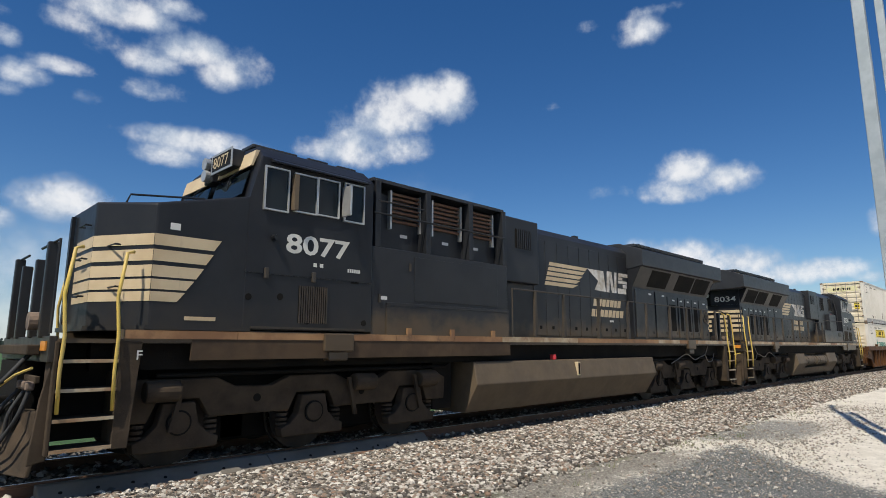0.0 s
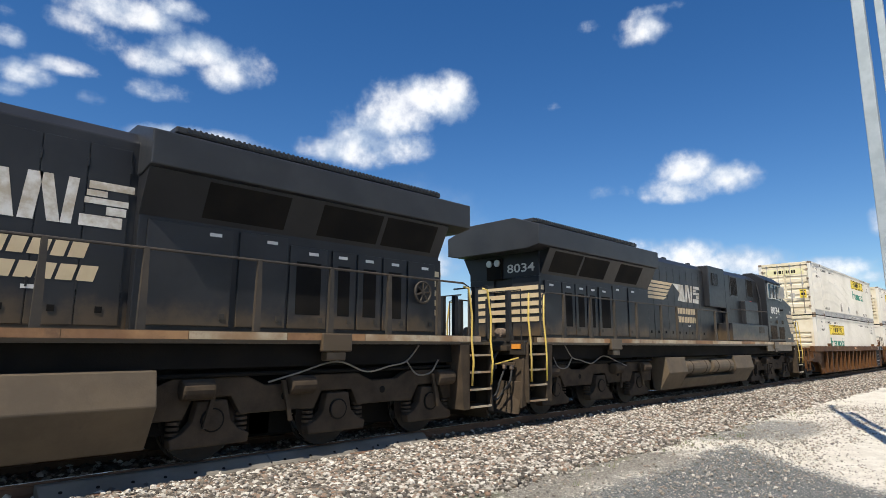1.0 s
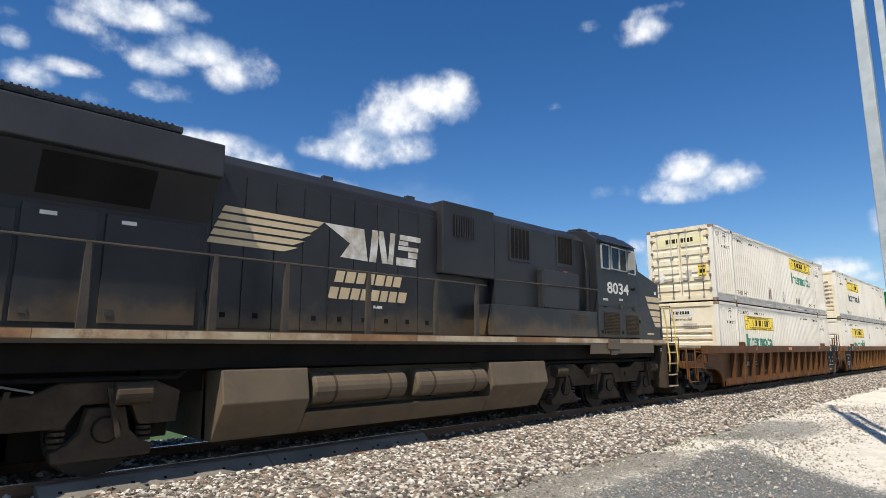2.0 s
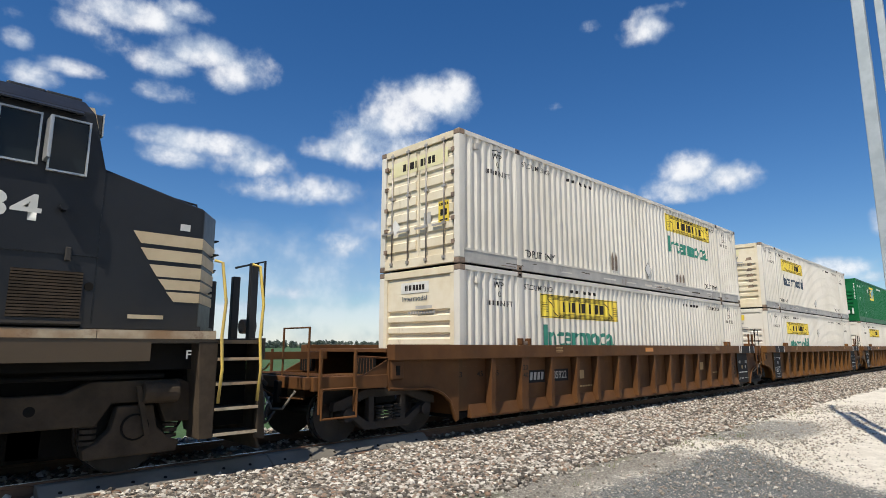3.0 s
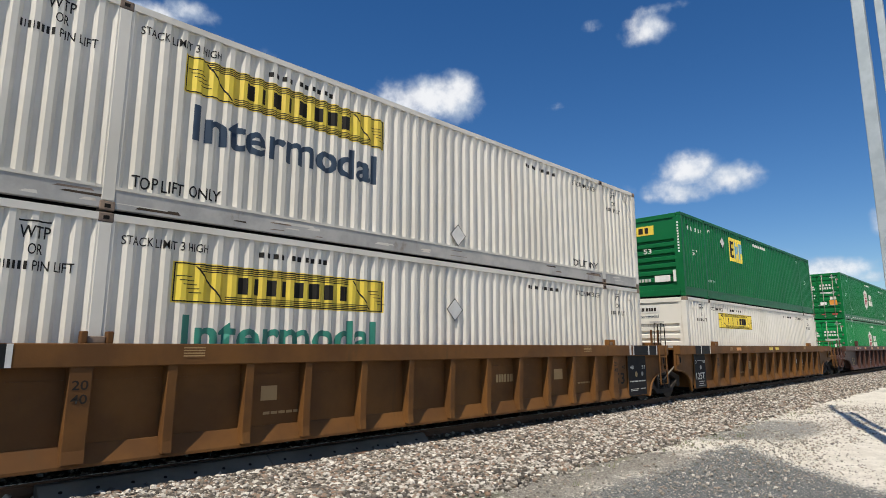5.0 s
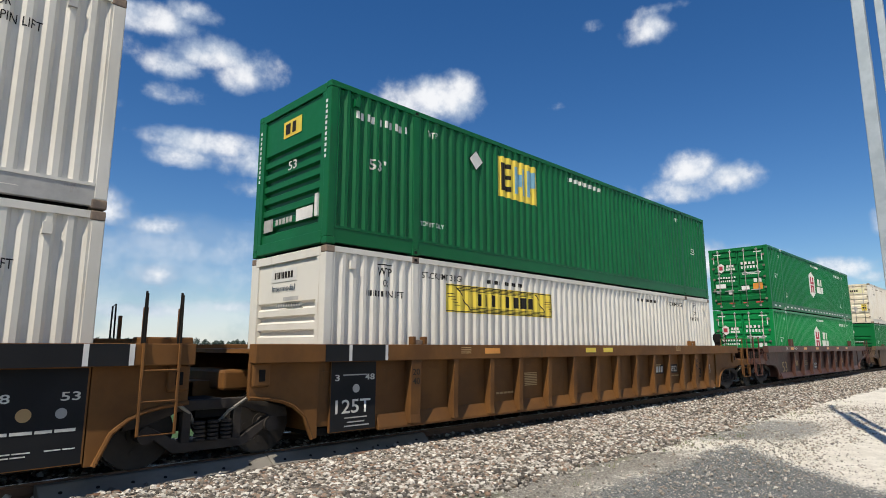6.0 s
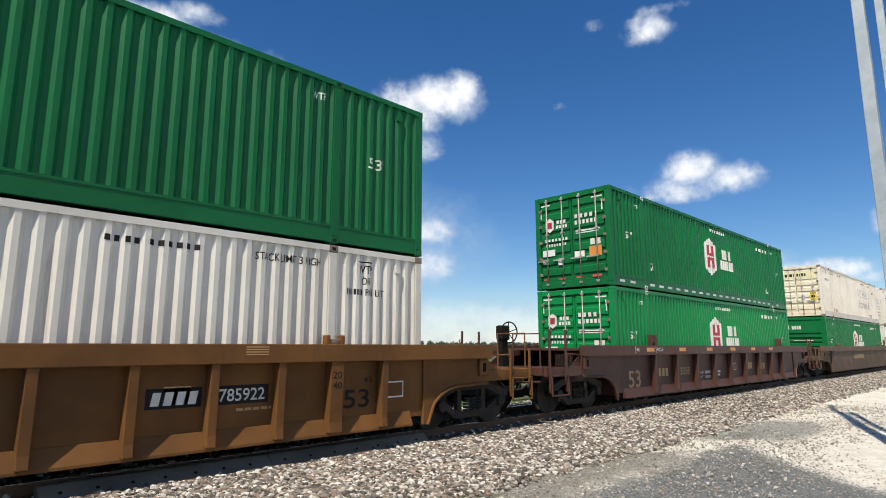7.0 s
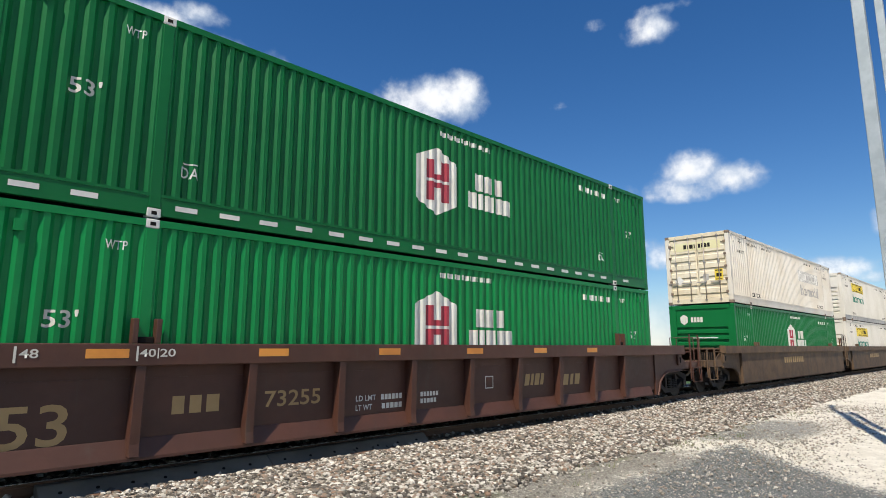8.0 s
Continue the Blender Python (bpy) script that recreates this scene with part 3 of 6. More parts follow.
def conform(me, lift=0.004, y0=-CW + 0.012):
    """Lays a flat mark onto the corrugated near wall."""
    bm = bmesh.new()
    bm.from_mesh(me)
    lo, hi = min(v.co.x for v in bm.verts), max(v.co.x for v in bm.verts)
    for x in CX:
        if lo < x < hi:
            bmesh.ops.bisect_plane(bm, geom=bm.verts[:] + bm.edges[:] + bm.faces[:], plane_co=(x, 0, 0), plane_no=(1, 0, 0))
    for v in bm.verts:
        v.co.y = y0 + float(np.interp(v.co.x, CX, CY)) - lift
    bm.to_mesh(me)
    bm.free()
    return me


def mark(name, me, material, parent, label="", lift=0.004):
    """One mark, or a list of outlines that become a mark each, on the near wall."""
    if isinstance(me, list):
        for p in me:
            ob = mark(name, flat([p]), material, parent, label, lift)
        return ob
    return part(name, conform(me, lift), material, parent, label)


def word(text, x, z, height, material, parent, width=None, bold=0.01, shear=0.0, lift=0.006):
    return mark("lettering", moved(text_mesh(text, height, width, bold, shear), x, 0, z), material, parent, "", lift)


def corrugated_wall(side):
    s = Solid()
    n = len(CX)
    z0, z1 = 0.30, CH - 0.09
    v = [(x, side * (-CW + 0.012 + d), z) for z in (z0, z1) for x, d in zip(CX, CY)]
    v += [(x, side * (-CW + 0.062), z) for z in (z0, z1) for x in (0, CL)]
    s.add(v, [(i, i + 1, n + i + 1, n + i) for i in range(n - 1)])
    me = bpy.data.meshes.new("side_wall")
    me.from_pydata(s.v, [], s.f if side > 0 else [tuple(reversed(q)) for q in s.f])
    return me


def container_shell(paint, rail, end, end_paint, label, castings=casting):
    """A 53-foot box on its frame. end: what its foremost end shows, 'doors' or 'front'."""
    c = thing("shipping_container", label, "container", "containers on the train")
    for s in (1, -1):
        part("side_wall", corrugated_wall(s), paint, c)
        y0, y1 = sorted((s * -CW, s * (-CW + 0.07)))
        part("top_rail", Solid().box(0.17, CL - 0.17, y0 + 0.002, y1, CH - 0.10, CH - 0.006), paint, c)
        yb = sorted((s * (-CW + 0.012), s * (-CW + 0.10)))
        part("bottom_rail", Solid().box(0.02, CL - 0.02, yb[0], yb[1], 0.03, 0.31), rail, c, bevel=0.008)
        yl = sorted((s * (-CW + 0.002), s * (-CW + 0.10)))
        part("rail_lip", Solid().box(0.15, CL - 0.15, yl[0], yl[1], 0.285, 0.325), paint, c)
        for x in (0.0, CL - 0.15):
            part("corner_post", Solid().box(x, x + 0.15, *sorted((s * (-CW + 0.003), s * (-CW + 0.17))), 0.12, CH - 0.12), paint, c, bevel=0.012)
        for x in POSTS:
            part("lift_post", Solid().box(x - 0.075, x + 0.075, *sorted((s * (-CW + 0.001), s * (-CW + 0.09))), 0.13, CH - 0.13), paint, c, bevel=0.008)
            for z in (0.0, CH - 0.125):
                part("lift_casting", Solid().box(x - 0.09, x + 0.09, *sorted((s * (-CW - 0.003), s * (-CW + 0.16))), z, z + 0.125), castings, c, bevel=0.015)
                part("casting_hole", Solid().box(x - 0.035, x + 0.035, *sorted((s * (-CW - 0.006), s * (-CW + 0.02))), z + 0.035, z + 0.085), dark, c)
        for x in (0.0, CL - 0.17):
            for z in (0.0, CH - 0.12):
                part("corner_casting", Solid().box(x - 0.003, x + 0.173, *sorted((s * (-CW - 0.002), s * (-CW + 0.16))), z, z + 0.12), paint if castings is sticker else castings, c, bevel=0.015)
        for x in (0.55, CL - 0.6):
            part("vent", Solid().box(x - 0.05, x + 0.05, *sorted((s * (-CW - 0.02), s * (-CW + 0.06))), CH - 0.36, CH - 0.22), rail, c)
    part("roof", Solid().box(0.05, CL - 0.05, -CW + 0.05, CW - 0.05, CH - 0.05, CH - 0.015), paint, c)
    part("floor", Solid().box(0.05, CL - 0.05, -CW + 0.08, CW - 0.08, 0.05, 0.2), dark, c)
    # rear end, and the front if it is a plain end: horizontally ribbed plate in a frame
    for x, sx in ((0.0, 1), (CL, -1)):
        part("end_sill", Solid().box(*sorted((x, x + sx * 0.12)), -CW + 0.17, CW - 0.17, 0.03, 0.24), end_paint, c, bevel=0.01)
        part("end_header", Solid().box(*sorted((x, x + sx * 0.12)), -CW + 0.17, CW - 0.17, CH - 0.17, CH - 0.01), end_paint, c, bevel=0.01)
        if sx < 0 or end == 'front':
            pts, z = [], 0.24
            pts.append((x + sx * 0.04, z))
            for i in range(7):
                zz = 0.40 + i * 0.245
                for dz, dd in ((0, 0.04), (0.035, 0.10), (0.10, 0.10), (0.135, 0.04)):
                    pts.append((x + sx * dd, zz + dz))
            pts += [(x + sx * 0.04, CH - 0.17), (x + sx * 0.14, CH - 0.17), (x + sx * 0.14, 0.24)]
            part("end_wall", Solid().xz(pts, -CW + 0.15, CW - 0.15), end_paint, c)
            for s in (-1, 1):
                part("end_post", Solid().box(*sorted((x + sx * 0.004, x + sx * 0.12)), *sorted((s * (CW - 0.16), s * (CW - 0.28))), 0.24, CH - 0.17), end_paint, c)
    if end == 'doors':
        for s in (-1, 1):
            y0, y1 = (0.012, CW - 0.15) if s > 0 else (-CW + 0.15, -0.012)
            d = part("door", Solid().box(0.06, 0.11, y0, y1, 0.25, CH - 0.18), end_paint, c)
            for i in range(7):
                z = 0.40 + i * 0.34
                part("door_rib", Solid().xz([(0.06, z), (0.02, z + 0.035), (0.02, z + 0.215), (0.06, z + 0.25)], y0 + 0.06, y1 - 0.06), end_paint, d)
            for k in (0.27, 0.76):
                y = y0 + (y1 - y0) * k
                part("lock_rod", Solid().cyl((0.0, y, 0.10), (0.0, y, CH - 0.08), 0.02, 8), rod, d, smooth=True)
                for z in (0.16, 0.9, 1.7, CH - 0.16):
                    part("rod_guide", Solid().box(-0.025, 0.05, y - 0.05, y + 0.05, z - 0.03, z + 0.03), rod, d)
                part("handle", Solid().box(-0.035, -0.015, y - 0.02, y + 0.34, 0.86, 0.90), rod, d)
            for i in range(5):
                z = 0.42 + i * 0.5
                part("hinge", Solid().box(-0.012, 0.06, s * (CW - 0.19) - 0.05, s * (CW - 0.19) + 0.05, z, z + 0.09), casting, d)
    return c


def end_mark(name, polys, material, parent, x=-0.004, label=""):
    """Plates on the foremost end, outlines in (across, z), across from -1.3 (far) to 1.3 (near)."""
    for p in polys:
        ob = part(name, moved(from_end(flat([p])), x, 0, 0), material, parent, label)
    return ob


def carrier_banner(c, x0, z0, yellow, tone, caption, ink=None):
    """Yellow carrier banner: a framed plate with bars for lines and plain blocks for the name; below it the word that can be read."""
    w, h = 3.64, 0.565
    b = mark("banner", flat([rect(x0, x0 + w, z0, z0 + h)]), yellow, c, "yellow carrier banner with dark blocks", 0.004)
    lines = frame_lines(x0 + 0.02, x0 + w - 0.02, z0 + 0.015, z0 + h - 0.015, 0.018)
    for k in range(3):
        lines.append(rect(x0 + 0.35, x0 + w - 0.75 + 0.0 * k, z0 + h - 0.06 - 0.03 * k, z0 + h - 0.047 - 0.03 * k))
        lines.append(rect(x0 + 0.75, x0 + w - 0.35, z0 + 0.045 + 0.03 * k, z0 + 0.058 + 0.03 * k))
    for a in (x0 + 0.30, x0 + w - 0.70):
        lines.append([(a, z0 + h - 0.05), (a + 0.03, z0 + h - 0.05), (a + 0.42, z0 + 0.05), (a + 0.39, z0 + 0.05)])
        for k in range(5):
            e = a - 0.2 if a < x0 + 1 else a + 0.42
            lines.append(rect(e - 0.05 + 0.045 * k, e + 0.17 + 0.03 * k, z0 + 0.36 - 0.055 * k, z0 + 0.372 - 0.055 * k))
    mark("banner_line", list(lines), ink or dark_letter, c, "", 0.007)
    mark("name_block", list(blocks(x0 + 0.93, x0 + 2.86, z0 + 0.165, z0 + 0.41, (0.7, 0.3, 0.8, 0.3, 0.85, 0.85, 0.85, 0.8), 0.62)), ink or dark_letter, c, "plain dark blocks in place of a name", 0.008)
    if caption:
        word("Intermodal", x0 + 0.16, z0 - 0.70, 0.54, tone, c, 3.3, 0.022)
    return b


def white_stencils(c, upper, tone=dark_letter, left=True):
    """Stencilled handling notes."""
    for x, back in ((1.13, 0), (CL - 1.45, 1)):
        word("WTP", x, 2.47 if not upper else 2.46, 0.15, tone, c, 0.30)
        mark("stencil_bar", flat([rect(x - 0.02, x + 0.30, 2.665, 2.685)]), tone, c)
        word("OR", x + 0.09, 2.28, 0.13, tone, c, 0.15, 0.005)
        mark("stencil_block", list(blocks(x - 0.25, x + 0.10, 2.10, 2.20, (0.6, 0.3, 0.7, 0.3, 0.8, 0.8, 0.8, 0.8), 0.6)), tone, c)
        word("PIN LIFT", x + 0.15, 2.09, 0.12, tone, c, 0.42, 0.003)
    if upper:
        word("TOP LIFT ONLY", 2.24, 0.36, 0.17, tone, c, 1.2)
        word("TOP LIFT ONLY", CL - 3.5, 0.36, 0.17, tone, c, 1.2)
    word("STACK LIMIT 3 HIGH", 2.2, 2.52, 0.12, tone, c, 1.12, 0.005)
    word("STACK LIMIT 3 HIGH", CL - 3.35, 2.52, 0.12, tone, c, 1.12, 0.005)
    mark("number_block", list(blocks(4.1, 5.3, 2.55, 2.63, (1, 1, 1, 1, 0.01, 1, 1, 1, 1, 1, 1), 0.9)), tone, c)
    mark("number_block", list(blocks(CL - 5.4, CL - 4.2, 2.55, 2.63, (1, 1, 1, 1, 0.01, 1, 1, 1, 1, 1, 1), 0.9)), tone, c)


def rail_scrapes(c, seed):
    """Pale scrapes and dark scuffs along the bottom rail."""
    rng = random.Random(seed)
    for k in range(26):
        x, w, z = rng.uniform(0.2, CL - 1.4), rng.uniform(0.15, 0.8), rng.uniform(0.06, 0.22)
        h = rng.uniform(0.012, 0.05)
        part("scrape", moved(flat([[(x, z), (x + w, z + rng.uniform(-0.01, 0.01)), (x + w * 0.93, z + h), (x + 0.06, z + h * 0.8)]]), 0, -CW + 0.0105 - 0.0002 * k / 26, 0), (white, white_old, casting, truck_dirt)[rng.randrange(4)], c, "scrape on the bottom rail")


def placard(c, x, z, size=0.21):
    """A diamond placard holder on the side."""
    part("placard_holder", moved(flat([[(-size, 0), (0, -size), (size, 0), (0, size)]]), x, -CW - 0.002, z), sticker, c, "white diamond placard holder")
    part("placard_frame", moved(flat([[(-size - 0.02, 0), (0, -size - 0.02), (size + 0.02, 0), (0, size + 0.02)]]), x, -CW + 0.001, z), dark, c)


def rail_reflectors(c, material=sticker, step=0.62):
    n = int((CL - 0.8) / step)
    for i in range(n):
        x = 0.4 + i * step
        if min(abs(x + 0.15 - q) for q in POSTS) > 0.3:
            part("reflector", moved(flat([rect(x, x + 0.30, 0.13, 0.20)]), 0, -CW + 0.008, 0), material, c)


def hub_marks(c, x0, upper):
    """White hexagon with red bars, and white blocks for the name."""
    z = 1.59
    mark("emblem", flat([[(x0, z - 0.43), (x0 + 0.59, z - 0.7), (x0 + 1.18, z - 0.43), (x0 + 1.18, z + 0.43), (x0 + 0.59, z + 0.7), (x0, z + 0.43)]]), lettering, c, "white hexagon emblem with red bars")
    mark("emblem_bar", list([rect(x0 + 0.28, x0 + 0.90, z + 0.03, z + 0.14), rect(x0 + 0.28, x0 + 0.90, z - 0.14, z - 0.03), rect(x0 + 0.28, x0 + 0.50, z + 0.14, z + 0.42), rect(x0 + 0.68, x0 + 0.90, z - 0.42, z - 0.14),
                              rect(x0 + 0.68, x0 + 0.90, z + 0.14, z + 0.42), rect(x0 + 0.28, x0 + 0.50, z - 0.42, z - 0.14)]), mark_red, c, "", 0.008)
    mark("name_block", list(blocks(x0 + 1.70, x0 + 2.60, z + 0.03, z + 0.40, (1, 0.9, 0.9), 0.25) + blocks(x0 + 1.48, x0 + 2.92, z - 0.38, z - 0.03, (1.2, 0.6, 1, 0.9, 1), 0.22)), lettering, c, "plain white blocks in place of a name")
    mark("notice_block", list(blocks(x0 + 0.65, x0 + 2.25, 2.56, 2.66, (0.8,) * 7 + (0.01,) + (0.8,) * 4 + (0.01,) + (0.8,) * 4, 0.35)), lettering, c)
    for x in (0.88, CL - 1.22):
        word("53'", x, 1.44, 0.22, lettering, c, 0.36, 0.012)
    for x in (1.45, CL - 1.75):
        word("WTP", x, 2.44, 0.12, lettering, c, 0.26)
    if upper:
        for x in (2.3, CL - 2.75):
            word("DA", x, 0.62, 0.16, lettering, c, 0.24)
            mark("stencil_bar", flat([rect(x + 0.02, x + 0.22, 0.82, 0.84)]), lettering, c)
    mark("number_block", list(blocks(CL - 3.6, CL - 2.3, 2.42, 2.56, (1, 1, 1, 1, 0.01, 1, 1, 1, 1, 1, 1), 0.9)), lettering, c)


def hub_doors(c):
    end_mark("door_notice", [rect(0.10, 0.36, 2.42, 2.60, 0), *blocks(0.12, 0.72, 2.07, 2.19, (1,) * 4, 0.7), *blocks(0.12, 0.85, 1.88, 2.0, (1,) * 6, 0.7), rect(0.14, 0.95, 1.66, 1.70), rect(0.14, 0.9, 1.60, 1.63)][1:], lettering, c, 0.014)
    end_mark("door_notice", [*blocks(0.62, 0.95, 1.22, 1.4, (1, 1), 0.3), *blocks(-0.95, -0.15, 1.47, 1.55, (1,) * 7, 0.7), *blocks(-0.92, -0.2, 1.31, 1.39, (1,) * 8, 0.7)], lettering, c, 0.014)
    end_mark("door_emblem", [[(-0.92, 1.85), (-0.77, 1.75), (-0.62, 1.85), (-0.62, 2.1), (-0.77, 2.2), (-0.92, 2.1)]], lettering, c, 0.014)
    end_mark("door_emblem_bars", [rect(-0.85, -0.69, 1.88, 2.07)], mark_red, c, 0.011)
    end_mark("name_block", [*blocks(-0.52, -0.2, 1.99, 2.1, (1, 1, 1), 0.3), *blocks(-0.55, -0.15, 1.85, 1.95, (1,) * 4, 0.3)], lettering, c, 0.014)
    end_mark("label", [rect(0.08, 0.42, 0.90, 1.08), rect(-1.05, -0.6, 1.02, 1.22), rect(-1.05, -0.85, 0.78, 0.92), rect(-0.5, -0.3, 0.72, 0.92)], sticker, c, 0.014, "white paper labels")
    end_mark("label", [rect(0.58, 0.98, 0.88, 1.18)], amber, c, 0.014, "orange square label")
    end_mark("label", [rect(-1.05, -0.85, 0.28, 0.33), rect(-0.5, -0.25, 0.28, 0.33), rect(0.1, 0.32, 0.28, 0.33), rect(0.65, 0.95, 0.28, 0.35)], sticker_red, c, 0.014)
    end_mark("reflector", [rect(-1.08, -0.75, 2.60, 2.64), rect(0.70, 1.05, 2.60, 2.64), rect(1.02, 1.06, 2.2, 2.52), rect(-1.10, -1.06, 2.2, 2.52)], sticker, c, 0.014)


def white_doors(c, banner=True):
    if banner:
        end_mark("banner", [rect(-0.95, -0.03, 2.22, 2.56), rect(0.03, 0.95, 2.22, 2.56)], banner_pale, c, 0.014, "pale carrier banner across the doors")
    end_mark("name_block", [*blocks(-0.52, -0.05, 2.30, 2.47, (0.8, 0.3, 1, 0.3), 0.3), *blocks(0.08, 0.55, 2.30, 2.47, (1, 1, 1, 1), 0.3)], dark_letter, c, 0.011)
    end_mark("label", [rect(0.66, 0.98, 0.92, 1.38)], banner_yellow, c, 0.014, "yellow warning label")
    end_mark("label_bar", [*blocks(0.69, 0.95, 1.28, 1.34, (1,) * 6, 0.3), rect(0.72, 0.92, 1.06, 1.2), rect(0.7, 0.94, 0.95, 0.98)], dark_letter, c, 0.011)
    end_mark("label", [rect(0.20, 0.42, 0.95, 1.2)], grey_rail, c, 0.014)
    end_mark("placard_holder", [[(-0.98, 1.0), (-0.78, 0.8), (-0.58, 1.0), (-0.78, 1.2)]], sticker, c, 0.014)


def white_front(c, yellow, z=2.38, stain=False):
    end_mark("banner", [rect(-0.55, 0.35, z, z + 0.24)], yellow, c, 0.03, "small carrier banner")
    end_mark("name_block", [*blocks(-0.42, 0.22, z + 0.06, z + 0.18, (0.8, 0.3, 1, 0.3, 1, 1, 1, 1), 0.3)], dark_letter, c, 0.026)
    me = from_end(text_mesh("Intermodal", 0.11, 0.8, 0.008))
    part("lettering", moved(me, 0.026, 0.5, z - 0.17), mark_navy, c)
    end_mark("number_block", [*blocks(-0.3, 0.55, 1.92, 1.98, (1,) * 10, 0.5)], grey_rail, c, 0.03)
    end_mark("box_cover", [rect(-0.02, 0.5, 2.02, 2.09)], grey_rail, c, -0.01)
    end_mark("placard_holder", [[(-1.0, 0.75), (-0.8, 0.5), (-0.6, 0.75), (-0.8, 1.0)]], sticker, c, 0.0)


def emp_marks(c):
    b = mark("banner", flat([rect(4.48, 5.96, 1.65, 2.60)]), banner_yellow, c, "yellow square banner with letter blocks")
    mark("banner_block", list([rect(4.60, 4.74, 1.80, 2.45), rect(4.76, 4.98, 1.80, 1.92), rect(4.76, 4.92, 2.08, 2.18), rect(4.76, 4.98, 2.34, 2.45)]), dark_letter, c, "", 0.008)
    mark("banner_block", list([rect(5.08, 5.2, 1.80, 2.45), rect(5.22, 5.34, 2.0, 2.3), rect(5.36, 5.48, 1.80, 2.45), rect(5.55, 5.66, 1.80, 2.45), rect(5.68, 5.86, 2.06, 2.45)]), mark_blue, c, "", 0.008)
    for x in (0.88, CL - 1.3):
        word("53'", x, 1.47, 0.21, lettering, c, 0.36)
    mark("number_block", list(blocks(0.55, 1.75, 2.34, 2.48, (1, 1, 1, 1, 0.01, 1, 1, 1, 1, 1, 1), 0.9)), lettering, c)
    mark("notice_block", list(blocks(7.3, 9.0, 2.56, 2.67, (0.8,) * 7 + (0.01,) + (0.8,) * 4 + (0.01,) + (0.8,) * 4, 0.35)), lettering, c)
    for x in (2.3, CL - 2.5):
        word("WTP", x, 2.45, 0.13, lettering, c, 0.26)
    word("TOP LIFT ONLY", 2.15, 0.62, 0.09, lettering, c, 0.6)
    placard(c, 3.72, 2.28)
    end_mark("banner", [rect(-0.35, 0.30, 2.22, 2.55)], banner_yellow, c, 0.03)
    end_mark("banner_block", [rect(-0.27, -0.1, 2.28, 2.49), rect(-0.03, 0.1, 2.28, 2.49)], dark_letter, c, 0.026)
    end_mark("label", [rect(0.25, 0.80, 0.52, 0.74)], sticker, c, 0.02)
    end_mark("notice_bar", [rect(-0.95, -0.6, 0.46, 0.7), *blocks(-0.5, 0.1, 0.55, 0.66, (1, 1, 1, 1, 1), 0.4)], grey_rail, c, 0.03)
    word_me = from_end(text_mesh("53", 0.17, 0.30, 0.01))
    part("lettering", moved(word_me, 0.03, 0.12, 1.55), lettering, c)
    for s in (-1, 1):
        end_mark("number_block", [rect(s * 1.17 - 0.03, s * 1.17 + 0.03, 1.5 + i * 0.1, 1.56 + i * 0.1) for i in range(11)], lettering, c, -0.006)
    part("door_box", Solid().box(-0.03, 0.05, -1.02, -0.93, 0.5, 0.9), sticker, c)


